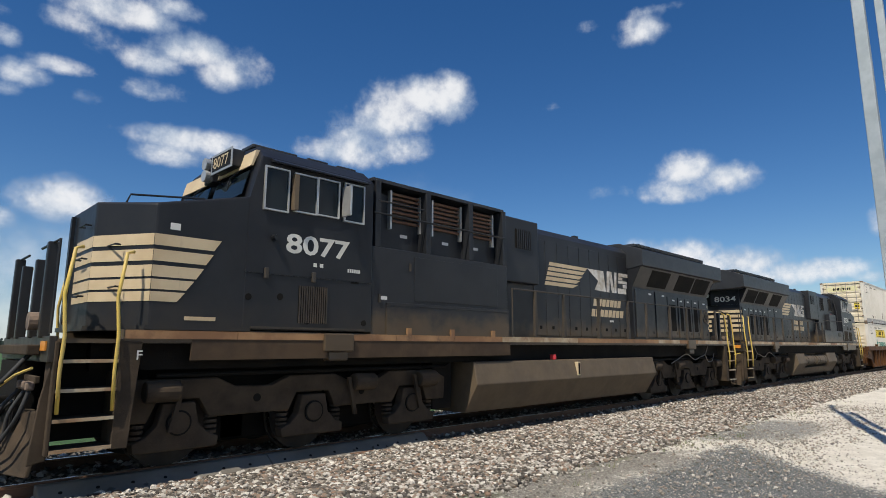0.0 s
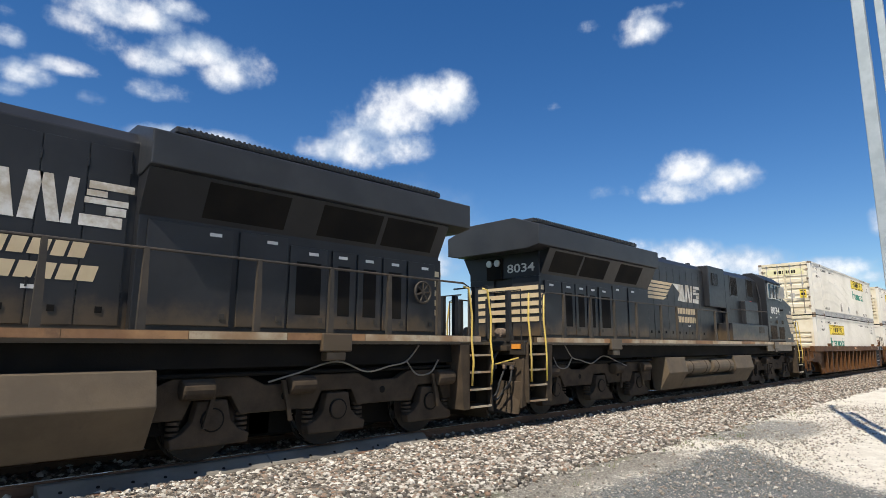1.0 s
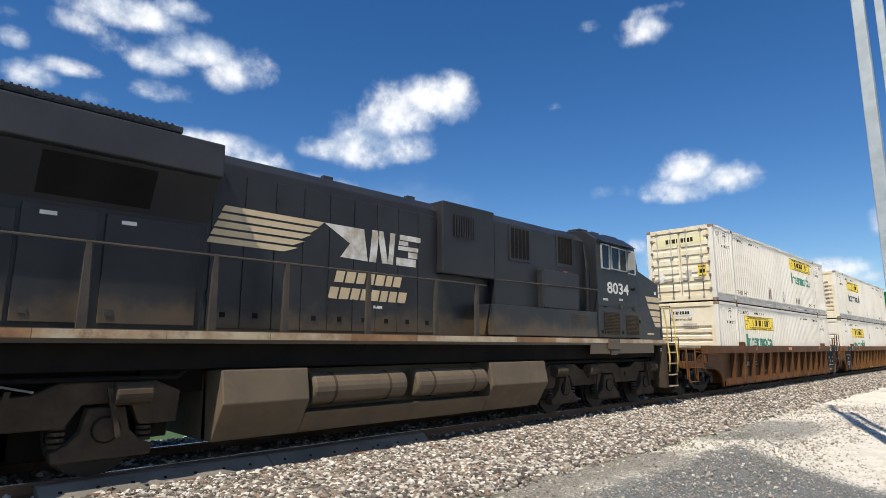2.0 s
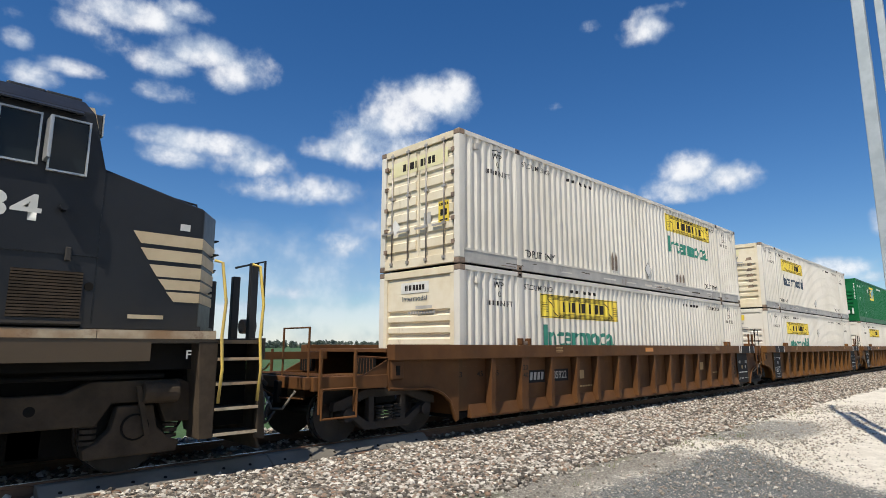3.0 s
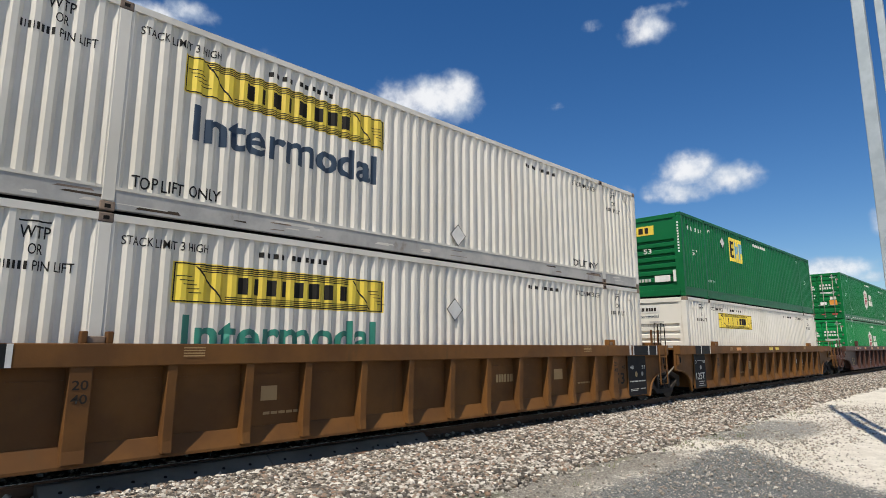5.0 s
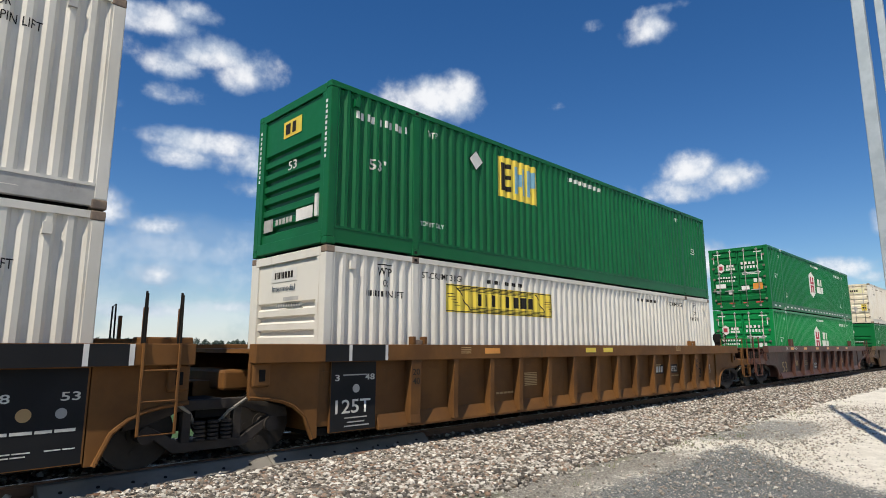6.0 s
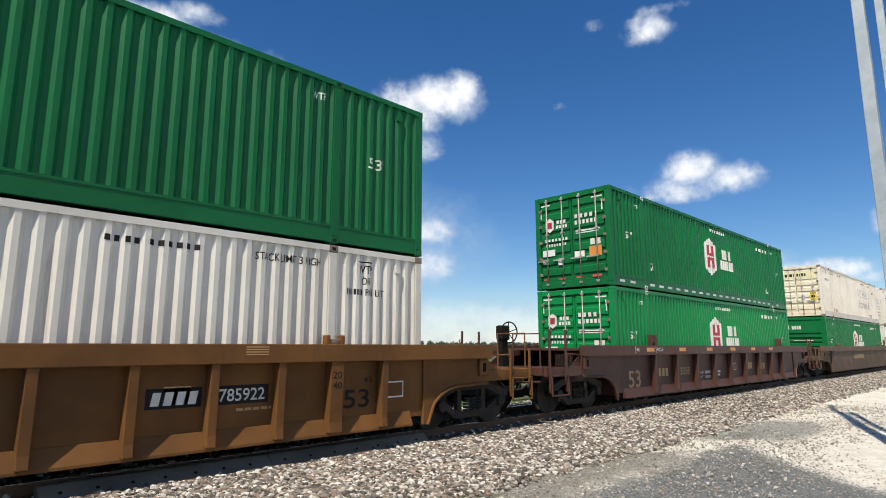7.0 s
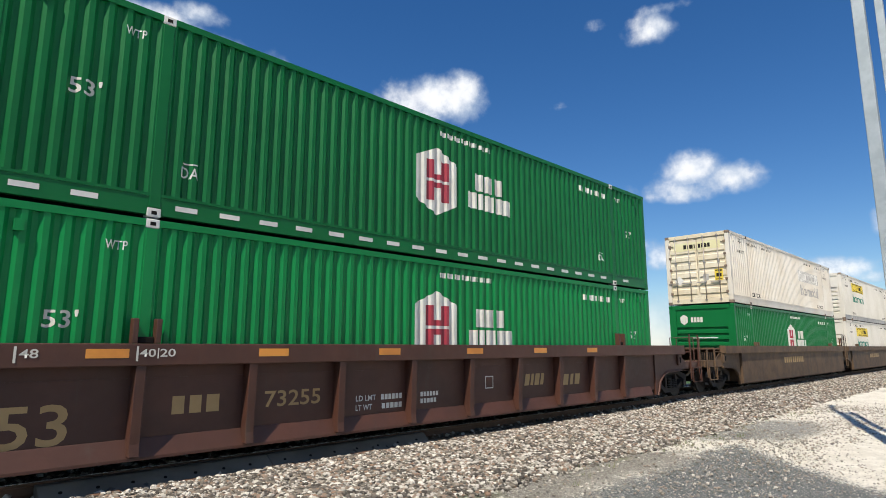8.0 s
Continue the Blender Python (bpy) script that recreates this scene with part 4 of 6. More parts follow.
def ride(ob, s, z=0.0):
    """Sets a thing on the train at s along it."""
    RIDES.append((ob, s, z))
    return ob
def build_clouds():
    cloud_bank("white fair-weather cumulus clouds high over the train", [(13.3, 27.7, 4.5, 1.3, 1.05), (9.9, 26.2, 1.9, 1.1, 0.9), (18.0, 29.1, 2.0, 0.9, 0.8), (19.3, 25.9, 3.2, 1.4, 1.05), (16.4, 24.5, 2.5, 1.1, 0.95), (22.5, 24.5, 2.1, 1.5, 0.85), (25.0, 25.2, 1.8, 1.7, 0.55), (17.0, 22.1, 2.2, 0.9, 0.6), (12.0, 25.3, 1.7, 1.2, 0.5), (6.6, 21.2, 1.8, 1.0, 1.0), (9.4, 22.6, 2.0, 0.7, 0.85), (6.0, 20.1, 1.0, 0.7, 0.7), (5.3, 23.8, 1.0, 0.8, 0.7), (4.9, 25.6, 0.7, 0.5, 0.5), (11.8, 20.5, 1.0, 0.6, 0.35)], -2.2)
    cloud_bank("white cumulus clouds low over the field", [(10.8, 11.7, 3.2, 1.8, 1.05), (6.5, 9.8, 1.2, 0.9, 0.85), (16.7, 10.5, 2.2, 0.8, 0.75), (16.8, 6.1, 1.9, 0.9, 0.75), (4.7, 8.2, 2.0, 1.4, 0.8)], -1.9)
    cloud_bank("long white cumulus cloud over the train", [(20.8, 18.2, 5.2, 1.2, 1), (18.5, 16.9, 2.9, 1.1, 0.85), (24.9, 16.9, 3.3, 1.4, 0.85), (29.8, 14.6, 5.2, 1.4, 0.9), (31.8, 18.8, 2.0, 1.1, 0.85)], -1.5)
    cloud_bank("tall bright cumulus cloud with ragged tower", [(39.8, 22.6, 3.0, 2.6, 1.0), (42.1, 24.0, 2.6, 1.9, 1.1), (45.3, 23.9, 2.2, 2.2, 1.1), (38.6, 21.4, 2.8, 1.8, 1.0), (35.9, 19.1, 3.5, 2.0, 1.05), (33.9, 21.5, 1.3, 1.2, 0.5), (40.6, 19.3, 2.7, 1.6, 0.85)], -1.3)
    cloud_bank("isolated bright cumulus cloud", [(68.3, 15.8, 2.5, 1.5, 1.05), (71.5, 14.7, 2.5, 1.4, 1.05), (65.8, 14.1, 1.5, 1.1, 0.8), (67.5, 13.8, 2.3, 1.0, 0.9), (61.3, 14.3, 1.4, 0.7, 0.35)], -0.45)
    cloud_bank("small wispy high clouds", [(64.8, 28.5, 2.0, 1.3, 0.75), (59.8, 29.6, 1.1, 0.6, 0.6), (55.8, 22.9, 0.7, 0.4, 0.4), (66.5, 30.2, 2.5, 0.4, 0.4)], -0.75)
    cloud_bank("bank of white clouds near the horizon", [(67.5, 8.1, 3.2, 1.4, 1.0), (71.3, 7.0, 4.1, 1.5, 1.05), (75.6, 6.0, 3.6, 1.1, 1), (79.1, 6.2, 2.3, 0.9, 0.9), (63.6, 9.1, 1.6, 0.8, 0.7), (82.3, 9.7, 0.6, 1.3, 0.7), (81.5, 5.5, 1.5, 0.5, 0.6)], -0.2)
    cloud_bank("pale hazy cloud layer over the horizon", [(11.5, 6.1, 12.7, 3.5, 0.85), (21.4, 8.8, 7.6, 2.3, 0.85), (9.5, 2.8, 11.2, 2.3, 0.9), (31.2, 6.0, 8.5, 4.1, 0.8), (28.3, 2.2, 16.0, 1.8, 0.85), (41.1, 9.5, 6.8, 5.0, 0.7), (40.0, 1.0, 60.0, 3.0, 1.3)], -0.6, haze)
    cloud_bank("small low cumulus puffs in haze", [(16.4, 3.0, 5.2, 0.6, 0.75), (41.3, 11.1, 4.0, 1.2, 0.9), (42.5, 7.9, 2.9, 1.5, 0.85), (29.2, 4.9, 2.3, 0.7, 0.75), (34.4, 9.7, 2.2, 1.4, 0.8), (24.2, 3.5, 3.9, 0.5, 0.6)], -0.6)
# ---- wheels and well cars ----


def wheelset(parent, x, radius, name="wheelset"):
    s = Solid()
    s.cyl((0, -0.95, 0), (0, 0.95, 0), 0.085, 12)
    for k in (-1, 1):
        y = k * 0.755
        s.cyl((0, y - 0.065, 0), (0, y + 0.065, 0), radius, 32)
        s.cyl((0, y - k * 0.065, 0), (0, y - k * 0.095, 0), radius + 0.028, 32)
        s.cyl((0, y + k * 0.065, 0), (0, y + k * 0.085, 0), radius * 0.3, 16)
        # ribs on the wheel plate make the turning show
        for a in range(5):
            t = a * 2 * math.pi / 5
            c, d = math.cos(t), math.sin(t)
            s.cyl((radius * 0.55 * c, y + k * 0.06, radius * 0.55 * d), (radius * 0.55 * c, y + k * 0.072, radius * 0.55 * d), radius * 0.13, 8)
    w = part(name, s, steel, parent, "grimy steel wheels on an axle")
    w.location = (x, 0, radius)
    for k in (-1, 1):
        part("tread", Solid().loft([[((radius + 0.001) * math.cos(t), k * 0.755 + d, (radius + 0.001) * math.sin(t)) for t in (i * math.pi / 16 for i in range(32))] for d in (-0.05, 0.05)]), tread, w, "polished wheel tread")
    WHEELS.append((w, x, radius))
    return w


def freight_truck(car, xc, paint=freight_shade_grime):
    """Two-axle truck: side frames, springs, bolster, wheelsets."""
    for dx in (-0.88, 0.88):
        wheelset(car, xc + dx, 0.46)
    for s in (-1, 1):
        fr = Solid()
        for pts in ([(-1.16, 0.54), (-1.14, 0.68), (-0.5, 0.87), (0.5, 0.87), (1.14, 0.68), (1.16, 0.54), (0.92, 0.56), (0.46, 0.73), (-0.46, 0.73), (-0.92, 0.56)],
                    [(-1.02, 0.58), (-0.86, 0.58), (-0.42, 0.32), (0.42, 0.32), (0.86, 0.58), (1.02, 0.58), (0.5, 0.19), (-0.5, 0.19)],
                    [(-0.42, 0.31), (-0.30, 0.31), (-0.30, 0.74), (-0.42, 0.74)], [(0.30, 0.31), (0.42, 0.31), (0.42, 0.74), (0.30, 0.74)]):
            fr.xz([(xc + x, z) for x, z in pts], *sorted((s * 1.0, s * 1.12)))
        part("side_frame", fr, paint, car, bevel=0.012)
        for k in (-0.88, 0.88):
            part("bearing_cap", Solid().cyl((xc + k, s * 0.95, 0.46), (xc + k, s * 1.18, 0.46), 0.11, 12), paint, car)
        for k in (-0.19, 0, 0.19):
            sp = Solid()
            for i in range(5):
                sp.cyl((xc + k, s * 1.14, 0.33 + i * 0.055), (xc + k, s * 1.14, 0.362 + i * 0.055), 0.075, 10)
            part("spring", sp, paint, car)
    part("bolster", Solid().box(xc - 0.22, xc + 0.22, -1.05, 1.05, 0.62, 0.86), dark, car)


def bars_on(car, polys, material, y=-1.305, label=""):
    for p in polys:
        ob = part("stencil", moved(flat([p]), 0, y, 0), material, car, label)
    return ob


def well_car(label, paint, left, right, ribs, wheel_left=False, flashes=()):
    """A well unit round a 53-foot container whose foremost end is x = 0. left, right: 'coupler' or 'joint'."""
    car = thing("well_car", label, "railway wagon", "well cars")
    a, b = -0.10, CL
    ext = {'coupler': 1.78, 'joint': 1.16}
    la, rb = a - ext[left], b + ext[right]
    for s in (-1, 1):
        def span(y0, y1):
            return sorted((s * y0, s * y1))
        part("top_chord", Solid().box(la, rb, *span(1.31, 1.53), 1.36, 1.635), paint, car, bevel=0.012)
        part("side_panel", Solid().box(a, b, *span(1.30, 1.325), 0.36, 1.38), paint, car)
        part("bottom_chord", Solid().yz([(s * 1.30, 0.22), (s * 1.30, 0.47), (s * 1.335, 0.47), (s * 1.42, 0.25), (s * 1.42, 0.21)], a + (0.3 if left == 'coupler' else 1.18), b - (0.3 if right == 'coupler' else 1.12)), paint, car, bevel=0.008)
        part("panel_rail", Solid().box(a, b, *span(1.325, 1.338), 1.19, 1.205), paint, car)
        for x in ribs:
            hw = 0.12 if x in (1.84, 14.17) else 0.062
            part("rib", Solid().loft([[(x - hw, s * 1.325, z), (x + hw, s * 1.325, z), (x + hw, s * y, z), (x - hw, s * y, z)] for z, y in ((0.27, 1.51), (0.42, 1.49), (1.365, 1.515))]), paint, car, bevel=0.008)
        # the end walls over the trucks, arched underneath
        for x0, d, e in ((a, -1, ext[left]), (b, 1, ext[right])):
            arch = [(0, 1.38), (0, 0.20), (0.10, 0.20), (0.26, 0.56), (0.44, 0.71), (0.62, 0.79), (0.85, 0.84), (e, 0.87), (e, 1.38)]
            part("end_side", Solid().xz([(x0 + d * u, z) for u, z in arch], *span(1.30, 1.37)), paint, car, bevel=0.01)
            part("end_side_flange", Solid().tube([(x0 + d * u, s * 1.385, z) for u, z in arch[2:8]], 0.03, 6), paint, car)
            part("jack_pad", Solid().box(*sorted((x0 + d * (e - 0.30), x0 + d * (e - 0.02))), *span(1.37, 1.44), 1.02, 1.36), paint, car, bevel=0.03)
            part("jack_pad_slot", Solid().box(*sorted((x0 + d * (e - 0.21), x0 + d * (e - 0.11))), *span(1.43, 1.447), 1.10, 1.27), dark, car, bevel=0.02)
        for x in POSTS:
            for dx in (-0.14, 0.14):
                part("guide", Solid().box(x + dx - 0.035, x + dx + 0.035, *span(1.31, 1.44), 1.636, 1.95 if wheel_left else 1.78), paint, car, bevel=0.01)
            part("guide_lock", Solid().box(x - 0.1, x + 0.1, *span(1.315, 1.40), 1.637, 1.72), dark if wheel_left else casting, car, bevel=0.01)
        for x in flashes:
            part("reflector", Solid().box(x, x + 0.47, *span(1.529, 1.534), 1.46, 1.57), banner_yellow if x in (7.45, 8.29) else amber, car, "reflector strip")
    part("well_floor", Solid().box(a, b, -1.28, 1.28, 0.22, 0.33), dark, car)
    for x0, d, kind in ((a, -1, left), (b, 1, right)):
        e = ext[kind]
        part("bulkhead", Solid().box(*sorted((x0, x0 + d * 0.06)), -1.30, 1.30, 0.3, 1.5), paint, car)
        part("end_deck", Solid().box(*sorted((x0 + d * 0.05, x0 + d * e)), -1.30, 1.30, 1.50, 1.56), paint, car)
        part("centre_sill", Solid().box(*sorted((x0, x0 + d * (e + (1.0 if kind == 'coupler' else 0.5)))), -0.3, 0.3, 0.72, 1.08), paint, car, bevel=0.02)
        if kind == 'coupler':
            xe = x0 + d * e
            xo = x0 + d * (e + 1.50)
            part("platform", Solid().box(*sorted((xe, xo)), -1.25, 1.25, 0.98, 1.06), paint, car, bevel=0.01)
            part("platform_beam", Solid().box(*sorted((xe, xo)), -1.36, -1.25, 0.90, 1.12), paint, car, bevel=0.01)
            part("platform_beam", Solid().box(*sorted((xe, xo)), 1.25, 1.36, 0.90, 1.12), paint, car, bevel=0.01)
            part("end_beam", Solid().box(*sorted((xo, xo + d * 0.12)), -1.3, 1.3, 0.93, 1.12), paint, car, bevel=0.01)
            part("upper_beam", Solid().box(*sorted((xe, xo - d * 0.1)), 0.55, 0.75, 1.36, 1.50), paint, car)
            for s in (-1, 1):
                for u in (0.05, 0.72):
                    part("stanchion", Solid().box(xo - d * (0.05 + u) - 0.024, xo - d * (0.05 + u) + 0.024, *sorted((s * 1.37, s * 1.42)), 0.55, 2.0 if left == right else 1.55), paint, car, bevel=0.01)
                steps = [(xo - d * (0.10 + u), s * 1.45, z) for u, z in ((0, 0.95), (0, 0.48), (0.67, 0.48), (0.67, 0.95))]
                part("sill_step", Solid().tube(steps, 0.022, 6), paint, car, "bent sill step")
                part("sill_step", Solid().tube([(steps[0][0], s * 1.45, 0.93), (steps[3][0], s * 1.45, 0.93)], 0.022, 6), paint, car)
                part("walk_rail", Solid().tube([(xe, s * 1.34, 1.40), (xe + d * 0.55, s * 1.36, 1.43), (xo - d * 0.82, s * 1.39, 1.43)], 0.018, 6), paint, car)
                # open mesh panel of the walkway, in its frame
                m = part("mesh_panel", Solid().box(*sorted((xe + d * 0.16, xe + d * 0.20)), *sorted((s * 0.72, s * 1.22)), 1.12, 1.40), dark, car, "dark open mesh panel")
                for k in range(6):
                    part("mesh_wire", Solid().tube([(xe + d * 0.21, s * (0.74 + 0.09 * k), 1.12), (xe + d * 0.21, s * (0.78 + 0.08 * k), 1.40)], 0.006, 5), paint, m)
                part("bracket", Solid().xz([(xe, 1.12), (xe + d * 0.5, 1.12), (xe, 1.36)], *sorted((s * 1.28, s * 1.32))), paint, car)
            part("crossover_grating", Solid().box(*sorted((xe + d * 0.62, xe + d * 1.1)), -1.2, 1.2, 1.07, 1.10), dark, car, "dark crossover grating")
            for k in range(9):
                part("grating_bar", Solid().box(*sorted((xe + d * (0.64 + 0.05 * k), xe + d * (0.655 + 0.05 * k))), -1.2, 1.2, 1.10, 1.115), paint, car)
            part("hose_bracket", Solid().box(*sorted((xo + d * 0.12, xo + d * 0.2)), -0.62, -0.48, 0.7, 1.05), dark, car, bevel=0.02)
            part("uncoupling_chain", Solid().tube([(xo + d * 0.13, -1.05, 0.9), (xo + d * 0.2, -0.8, 0.62), (xo + d * 0.22, -0.5, 0.6), (xo + d * 0.2, -0.2, 0.85)], 0.02, 6), chain_grey, car)
            part("grab_rail", Solid().tube([(xo, -1.2, 1.1), (xo, -1.2, 1.9), (xo, -0.4, 1.9), (xo, -0.4, 1.1)], 0.02, 6), paint, car)
            part("coupler", Solid().box(*sorted((xo - d * 0.2, xo + d * 0.32)), -0.09, 0.09, 0.76, 0.98), dark, car, bevel=0.03)
            part("coupler_knuckle", Solid().box(*sorted((xo + d * 0.24, xo + d * 0.46)), -0.17, 0.17, 0.70, 1.02), dark, car, bevel=0.06)
            part("air_hose", Solid().tube([(xo + d * 0.1, -0.35, 0.85), (xo + d * 0.2, -0.36, 0.55), (xo + d * 0.32, -0.34, 0.38), (xo + d * 0.46, -0.32, 0.42)], 0.028, 7), rubber, car, smooth=True)
            part("cut_lever", Solid().tube([(xo + d * 0.14, -1.3, 0.8), (xo + d * 0.16, -0.5, 0.78), (xo + d * 0.2, -0.1, 0.9)], 0.016, 6), paint, car)
            if wheel_left and d < 0:
                xs = xo - d * 0.05
                part("brake_stand", Solid().loft([[(xs - 0.12, -0.11, z), (xs + 0.12, -0.11, z), (xs + 0.12, 0.04, z), (xs - 0.12, 0.04, z)] for z in (1.1, 2.05)]), dark, car, bevel=0.02)
                part("brake_gear_box", Solid().box(xs - 0.16, xs + 0.16, -0.16, 0.06, 1.75, 2.12), dark, car, bevel=0.05)
                w = Solid()
                n = 20
                ring = [(xs - d * 0.24, -0.05 + 0.26 * math.sin(i * 2 * math.pi / n), 1.95 + 0.26 * math.cos(i * 2 * math.pi / n)) for i in range(n + 1)]
                w.tube(ring, 0.018, 6)
                for i in range(0, n, 4):
                    w.tube([(xs - d * 0.2, -0.05, 1.95), ring[i]], 0.012, 5)
                part("brake_wheel", w, dark, car, "spoked brake hand wheel")
            freight_truck(car, x0 + d * 1.58)
        else:
            # ladder and grab irons by the articulation
            xl = x0 + d * 0.72
            lad = [xl - 0.22, xl + 0.22]
            for s in (-1, 1) if d > 0 else ():
                part("ladder", Solid().tube([(lad[0], s * 1.555, 1.64), (lad[0], s * 1.555, 0.52), (lad[1], s * 1.555, 0.52), (lad[1], s * 1.555, 1.64)], 0.021, 6), paint, car)
                for z in (0.92, 1.30):
                    part("rung", Solid().tube([(lad[0], s * 1.555, z), (lad[1], s * 1.555, z)], 0.016, 6), paint, car)
                for k in lad:
                    part("grab_iron", Solid().tube([(k, s * 1.555, 1.60), (k, s * 1.54, 2.26), (k + 0.02, s * 1.44, 2.30), (k + 0.02, s * 1.40, 1.60)], 0.014, 6), dark, car)
                    part("grab_post", Solid().box(k + 0.04, k + 0.09, *sorted((s * 1.28, s * 1.33)), 1.55, 2.1), tan_car_b, car)
                part("buffer_block", Solid().box(*sorted((x0 + d * 0.55, x0 + d * 1.2)), *sorted((s * 0.9, s * 1.32)), 1.56, 1.72), paint, car, bevel=0.02)
            part("side_bearing", Solid().box(*sorted((x0 + d * (e - 0.35), x0 + d * (e + 0.12))), -0.8, 0.8, 0.95, 1.25), paint, car, bevel=0.04)
            part("brake_pipe", Solid().tube([(x0 + d * 0.4, -1.1, 0.9), (x0 + d * 0.9, -1.2, 0.98), (x0 + d * 1.3, -1.1, 0.7), (x0 + d * 1.4, -1.0, 0.55)], 0.025, 6), chain_grey, car)
            if kind == 'joint' and d > 0:
                freight_truck(car, CL + 1.62)
    return car


RIBS_A = [1.84, 2.87, 3.93, 4.88, 5.94, 6.98, 8.03, 9.08, 10.13, 11.18, 12.2, 13.2, 14.17]


def stencil_words(car, items, material, y=-1.327):
    for text, x, z, h, w in items:
        part("lettering", moved(text_mesh(text, h, w, 0.012), x, y, z), material, car)


def tan_unit(i, left, right):
    labels = ("reddish brown articulated well car with black stencil panels", "tan brown articulated well car with black weight panel", "tan articulated well car with amber reflectors")
    car = well_car(labels[i], (tan_car_b, tan_car, tan_car)[i], left, right, ([0.78] if left == 'coupler' else []) + RIBS_A + ([15.15] if right == 'coupler' else []), flashes=((7.41,), (), (3.68, 7.45, 8.29))[i])
    for x in (1.84, 14.17):
        stencil_words(car, (("20", x - 0.085, 1.10, 0.11, 0.17), ("40", x - 0.085, 0.94, 0.11, 0.17)), dark_letter, -1.5115)
    if i == 0:
        bars_on(car, [rect(2.12, 2.79, 0.80, 1.08), rect(2.95, 3.75, 0.80, 1.08)], panel_black, -1.328)
        bars_on(car, blocks(2.22, 2.72, 0.86, 1.03, (0.8, 0.8, 0.8, 0.8), 0.4, 0.03), grey_rail, -1.332)
        stencil_words(car, (("785922", 3.01, 0.86, 0.175, 0.67),), grey_rail, -1.332)
        stencil_words(car, (("53", -0.15, 1.0, 0.11, 0.18), ("45", 0.47, 1.0, 0.11, 0.18), ("45", 0.97, 1.0, 0.11, 0.18)), dark_letter)
    elif i == 2:
        bars_on(car, [rect(11.38, 12.10, 0.80, 1.06), rect(12.29, 13.08, 0.80, 1.06)], panel_black, -1.328)
        bars_on(car, blocks(11.44, 12.02, 0.84, 1.01, (0.8, 0.8, 0.8, 0.8), 0.4, 0.03), lettering, -1.332)
        stencil_words(car, (("785922", 12.34, 0.84, 0.175, 0.68),), lettering, -1.332)
        bars_on(car, frame_lines(15.30, 15.70, 0.72, 1.0, 0.025), lettering, -1.328, "white outlined data square")
    else:
        bars_on(car, blocks(9.5, 10.2, 0.86, 1.02, (1, 1, 1, 1, 0.01, 1, 1, 1, 1), 0.3), tan_letter, -1.328)
    stencil_words(car, (("53", 14.42, 0.60, 0.30, 0.52), ("45", 14.82, 1.0, 0.1, 0.18)), dark_letter)
    bars_on(car, ([rect(5.22, 5.68, 0.75 + 0.037 * k, 0.772 + 0.037 * k) for k in range(8)] if i == 2 else [rect(4.20, 4.46, 0.82, 1.03)]) + [rect(11.6, 11.95, 0.84, 1.08)], tan_letter, -1.328, "small square data stencil")
    bars_on(car, blocks(4.25, 4.85, 0.62, 0.66, (1,) * 5, 0.2) + blocks(12.6, 13.2, 0.7, 0.74, (1,) * 5, 0.2), tan_letter, -1.328)
    bars_on(car, [rect(2.98, 3.26, 1.47 + k * 0.035, 1.485 + k * 0.035) for k in range(4)] + [rect(12.6, 12.95, 1.48 + k * 0.035, 1.495 + k * 0.035) for k in range(4)], tan_letter, -1.5375)
    if right == 'joint':
        bars_on(car, [rect(15.08, 16.12, 0.26, 1.345)], panel_black, -1.3745, "black stencilled brake panel")
        part("panel_backing", Solid().box(15.06, 16.14, -1.374, -1.32, 0.25, 1.36), paint_of(i), car)
        stencil_words(car, (("48", 15.18, 0.98, 0.10, 0.2), ("53", 15.86, 0.98, 0.10, 0.2)), lettering, -1.379)
        bars_on(car, blocks(15.16, 16.04, 0.63, 0.665, (1, 4, 5, 4, 5), 0.5) + blocks(15.16, 15.62, 0.43, 0.445, (6, 5, 7), 0.6) + blocks(15.16, 15.58, 0.39, 0.405, (7, 4, 6), 0.6) + blocks(15.75, 16.05, 0.43, 0.445, (4, 3), 0.5), lettering, -1.379)
        part("round_stencil", Solid().cyl((15.52, -1.376, 0.84), (15.52, -1.380, 0.84), 0.075, 18), tan_letter, car)
        part("round_stencil", Solid().cyl((15.88, -1.376, 0.84), (15.88, -1.380, 0.84), 0.06, 18), grey_rail, car)
        bars_on(car, [rect(14.9 + k, 15.0 + k, 1.37, 1.63) for k in (0.0,)] + [rect(15.1, 15.16, 1.37, 1.63), rect(16.0, 16.06, 1.37, 1.63), rect(16.5, 16.56, 1.37, 1.63)], sticker, -1.53755)
        bars_on(car, [rect(15.16, 16.0, 1.365, 1.63), rect(16.06, 16.5, 1.365, 1.63)], panel_black, -1.53745)
    if left == 'joint':
        part("panel_backing", Solid().box(0.12, 1.04, -1.374, -1.32, 0.25, 1.36), paint_of(i), car)
        bars_on(car, [rect(0.13, 1.03, 0.26, 1.35)], panel_black, -1.3745, "black stencilled weight panel")
        stencil_words(car, (("125T", 0.22, 0.53, 0.22, 0.70), ("3", 0.2, 1.05, 0.10, 0.09), ("48", 0.80, 1.05, 0.10, 0.2)), lettering, -1.379)
        bars_on(car, [rect(0.35, 0.85, 1.13, 1.15), rect(0.4, 0.85, 0.45, 0.47), rect(0.45, 0.8, 0.38, 0.40), rect(0.4, 0.9, 0.32, 0.34)], grey_rail, -1.379)
        part("round_stencil", Solid().cyl((0.62, -1.376, 0.92), (0.62, -1.380, 0.92), 0.07, 18), grey_rail, car)
        bars_on(car, [rect(-0.1, 0.35, 1.365, 1.63), rect(0.41, 1.1, 1.365, 1.63)], panel_black, -1.53745)
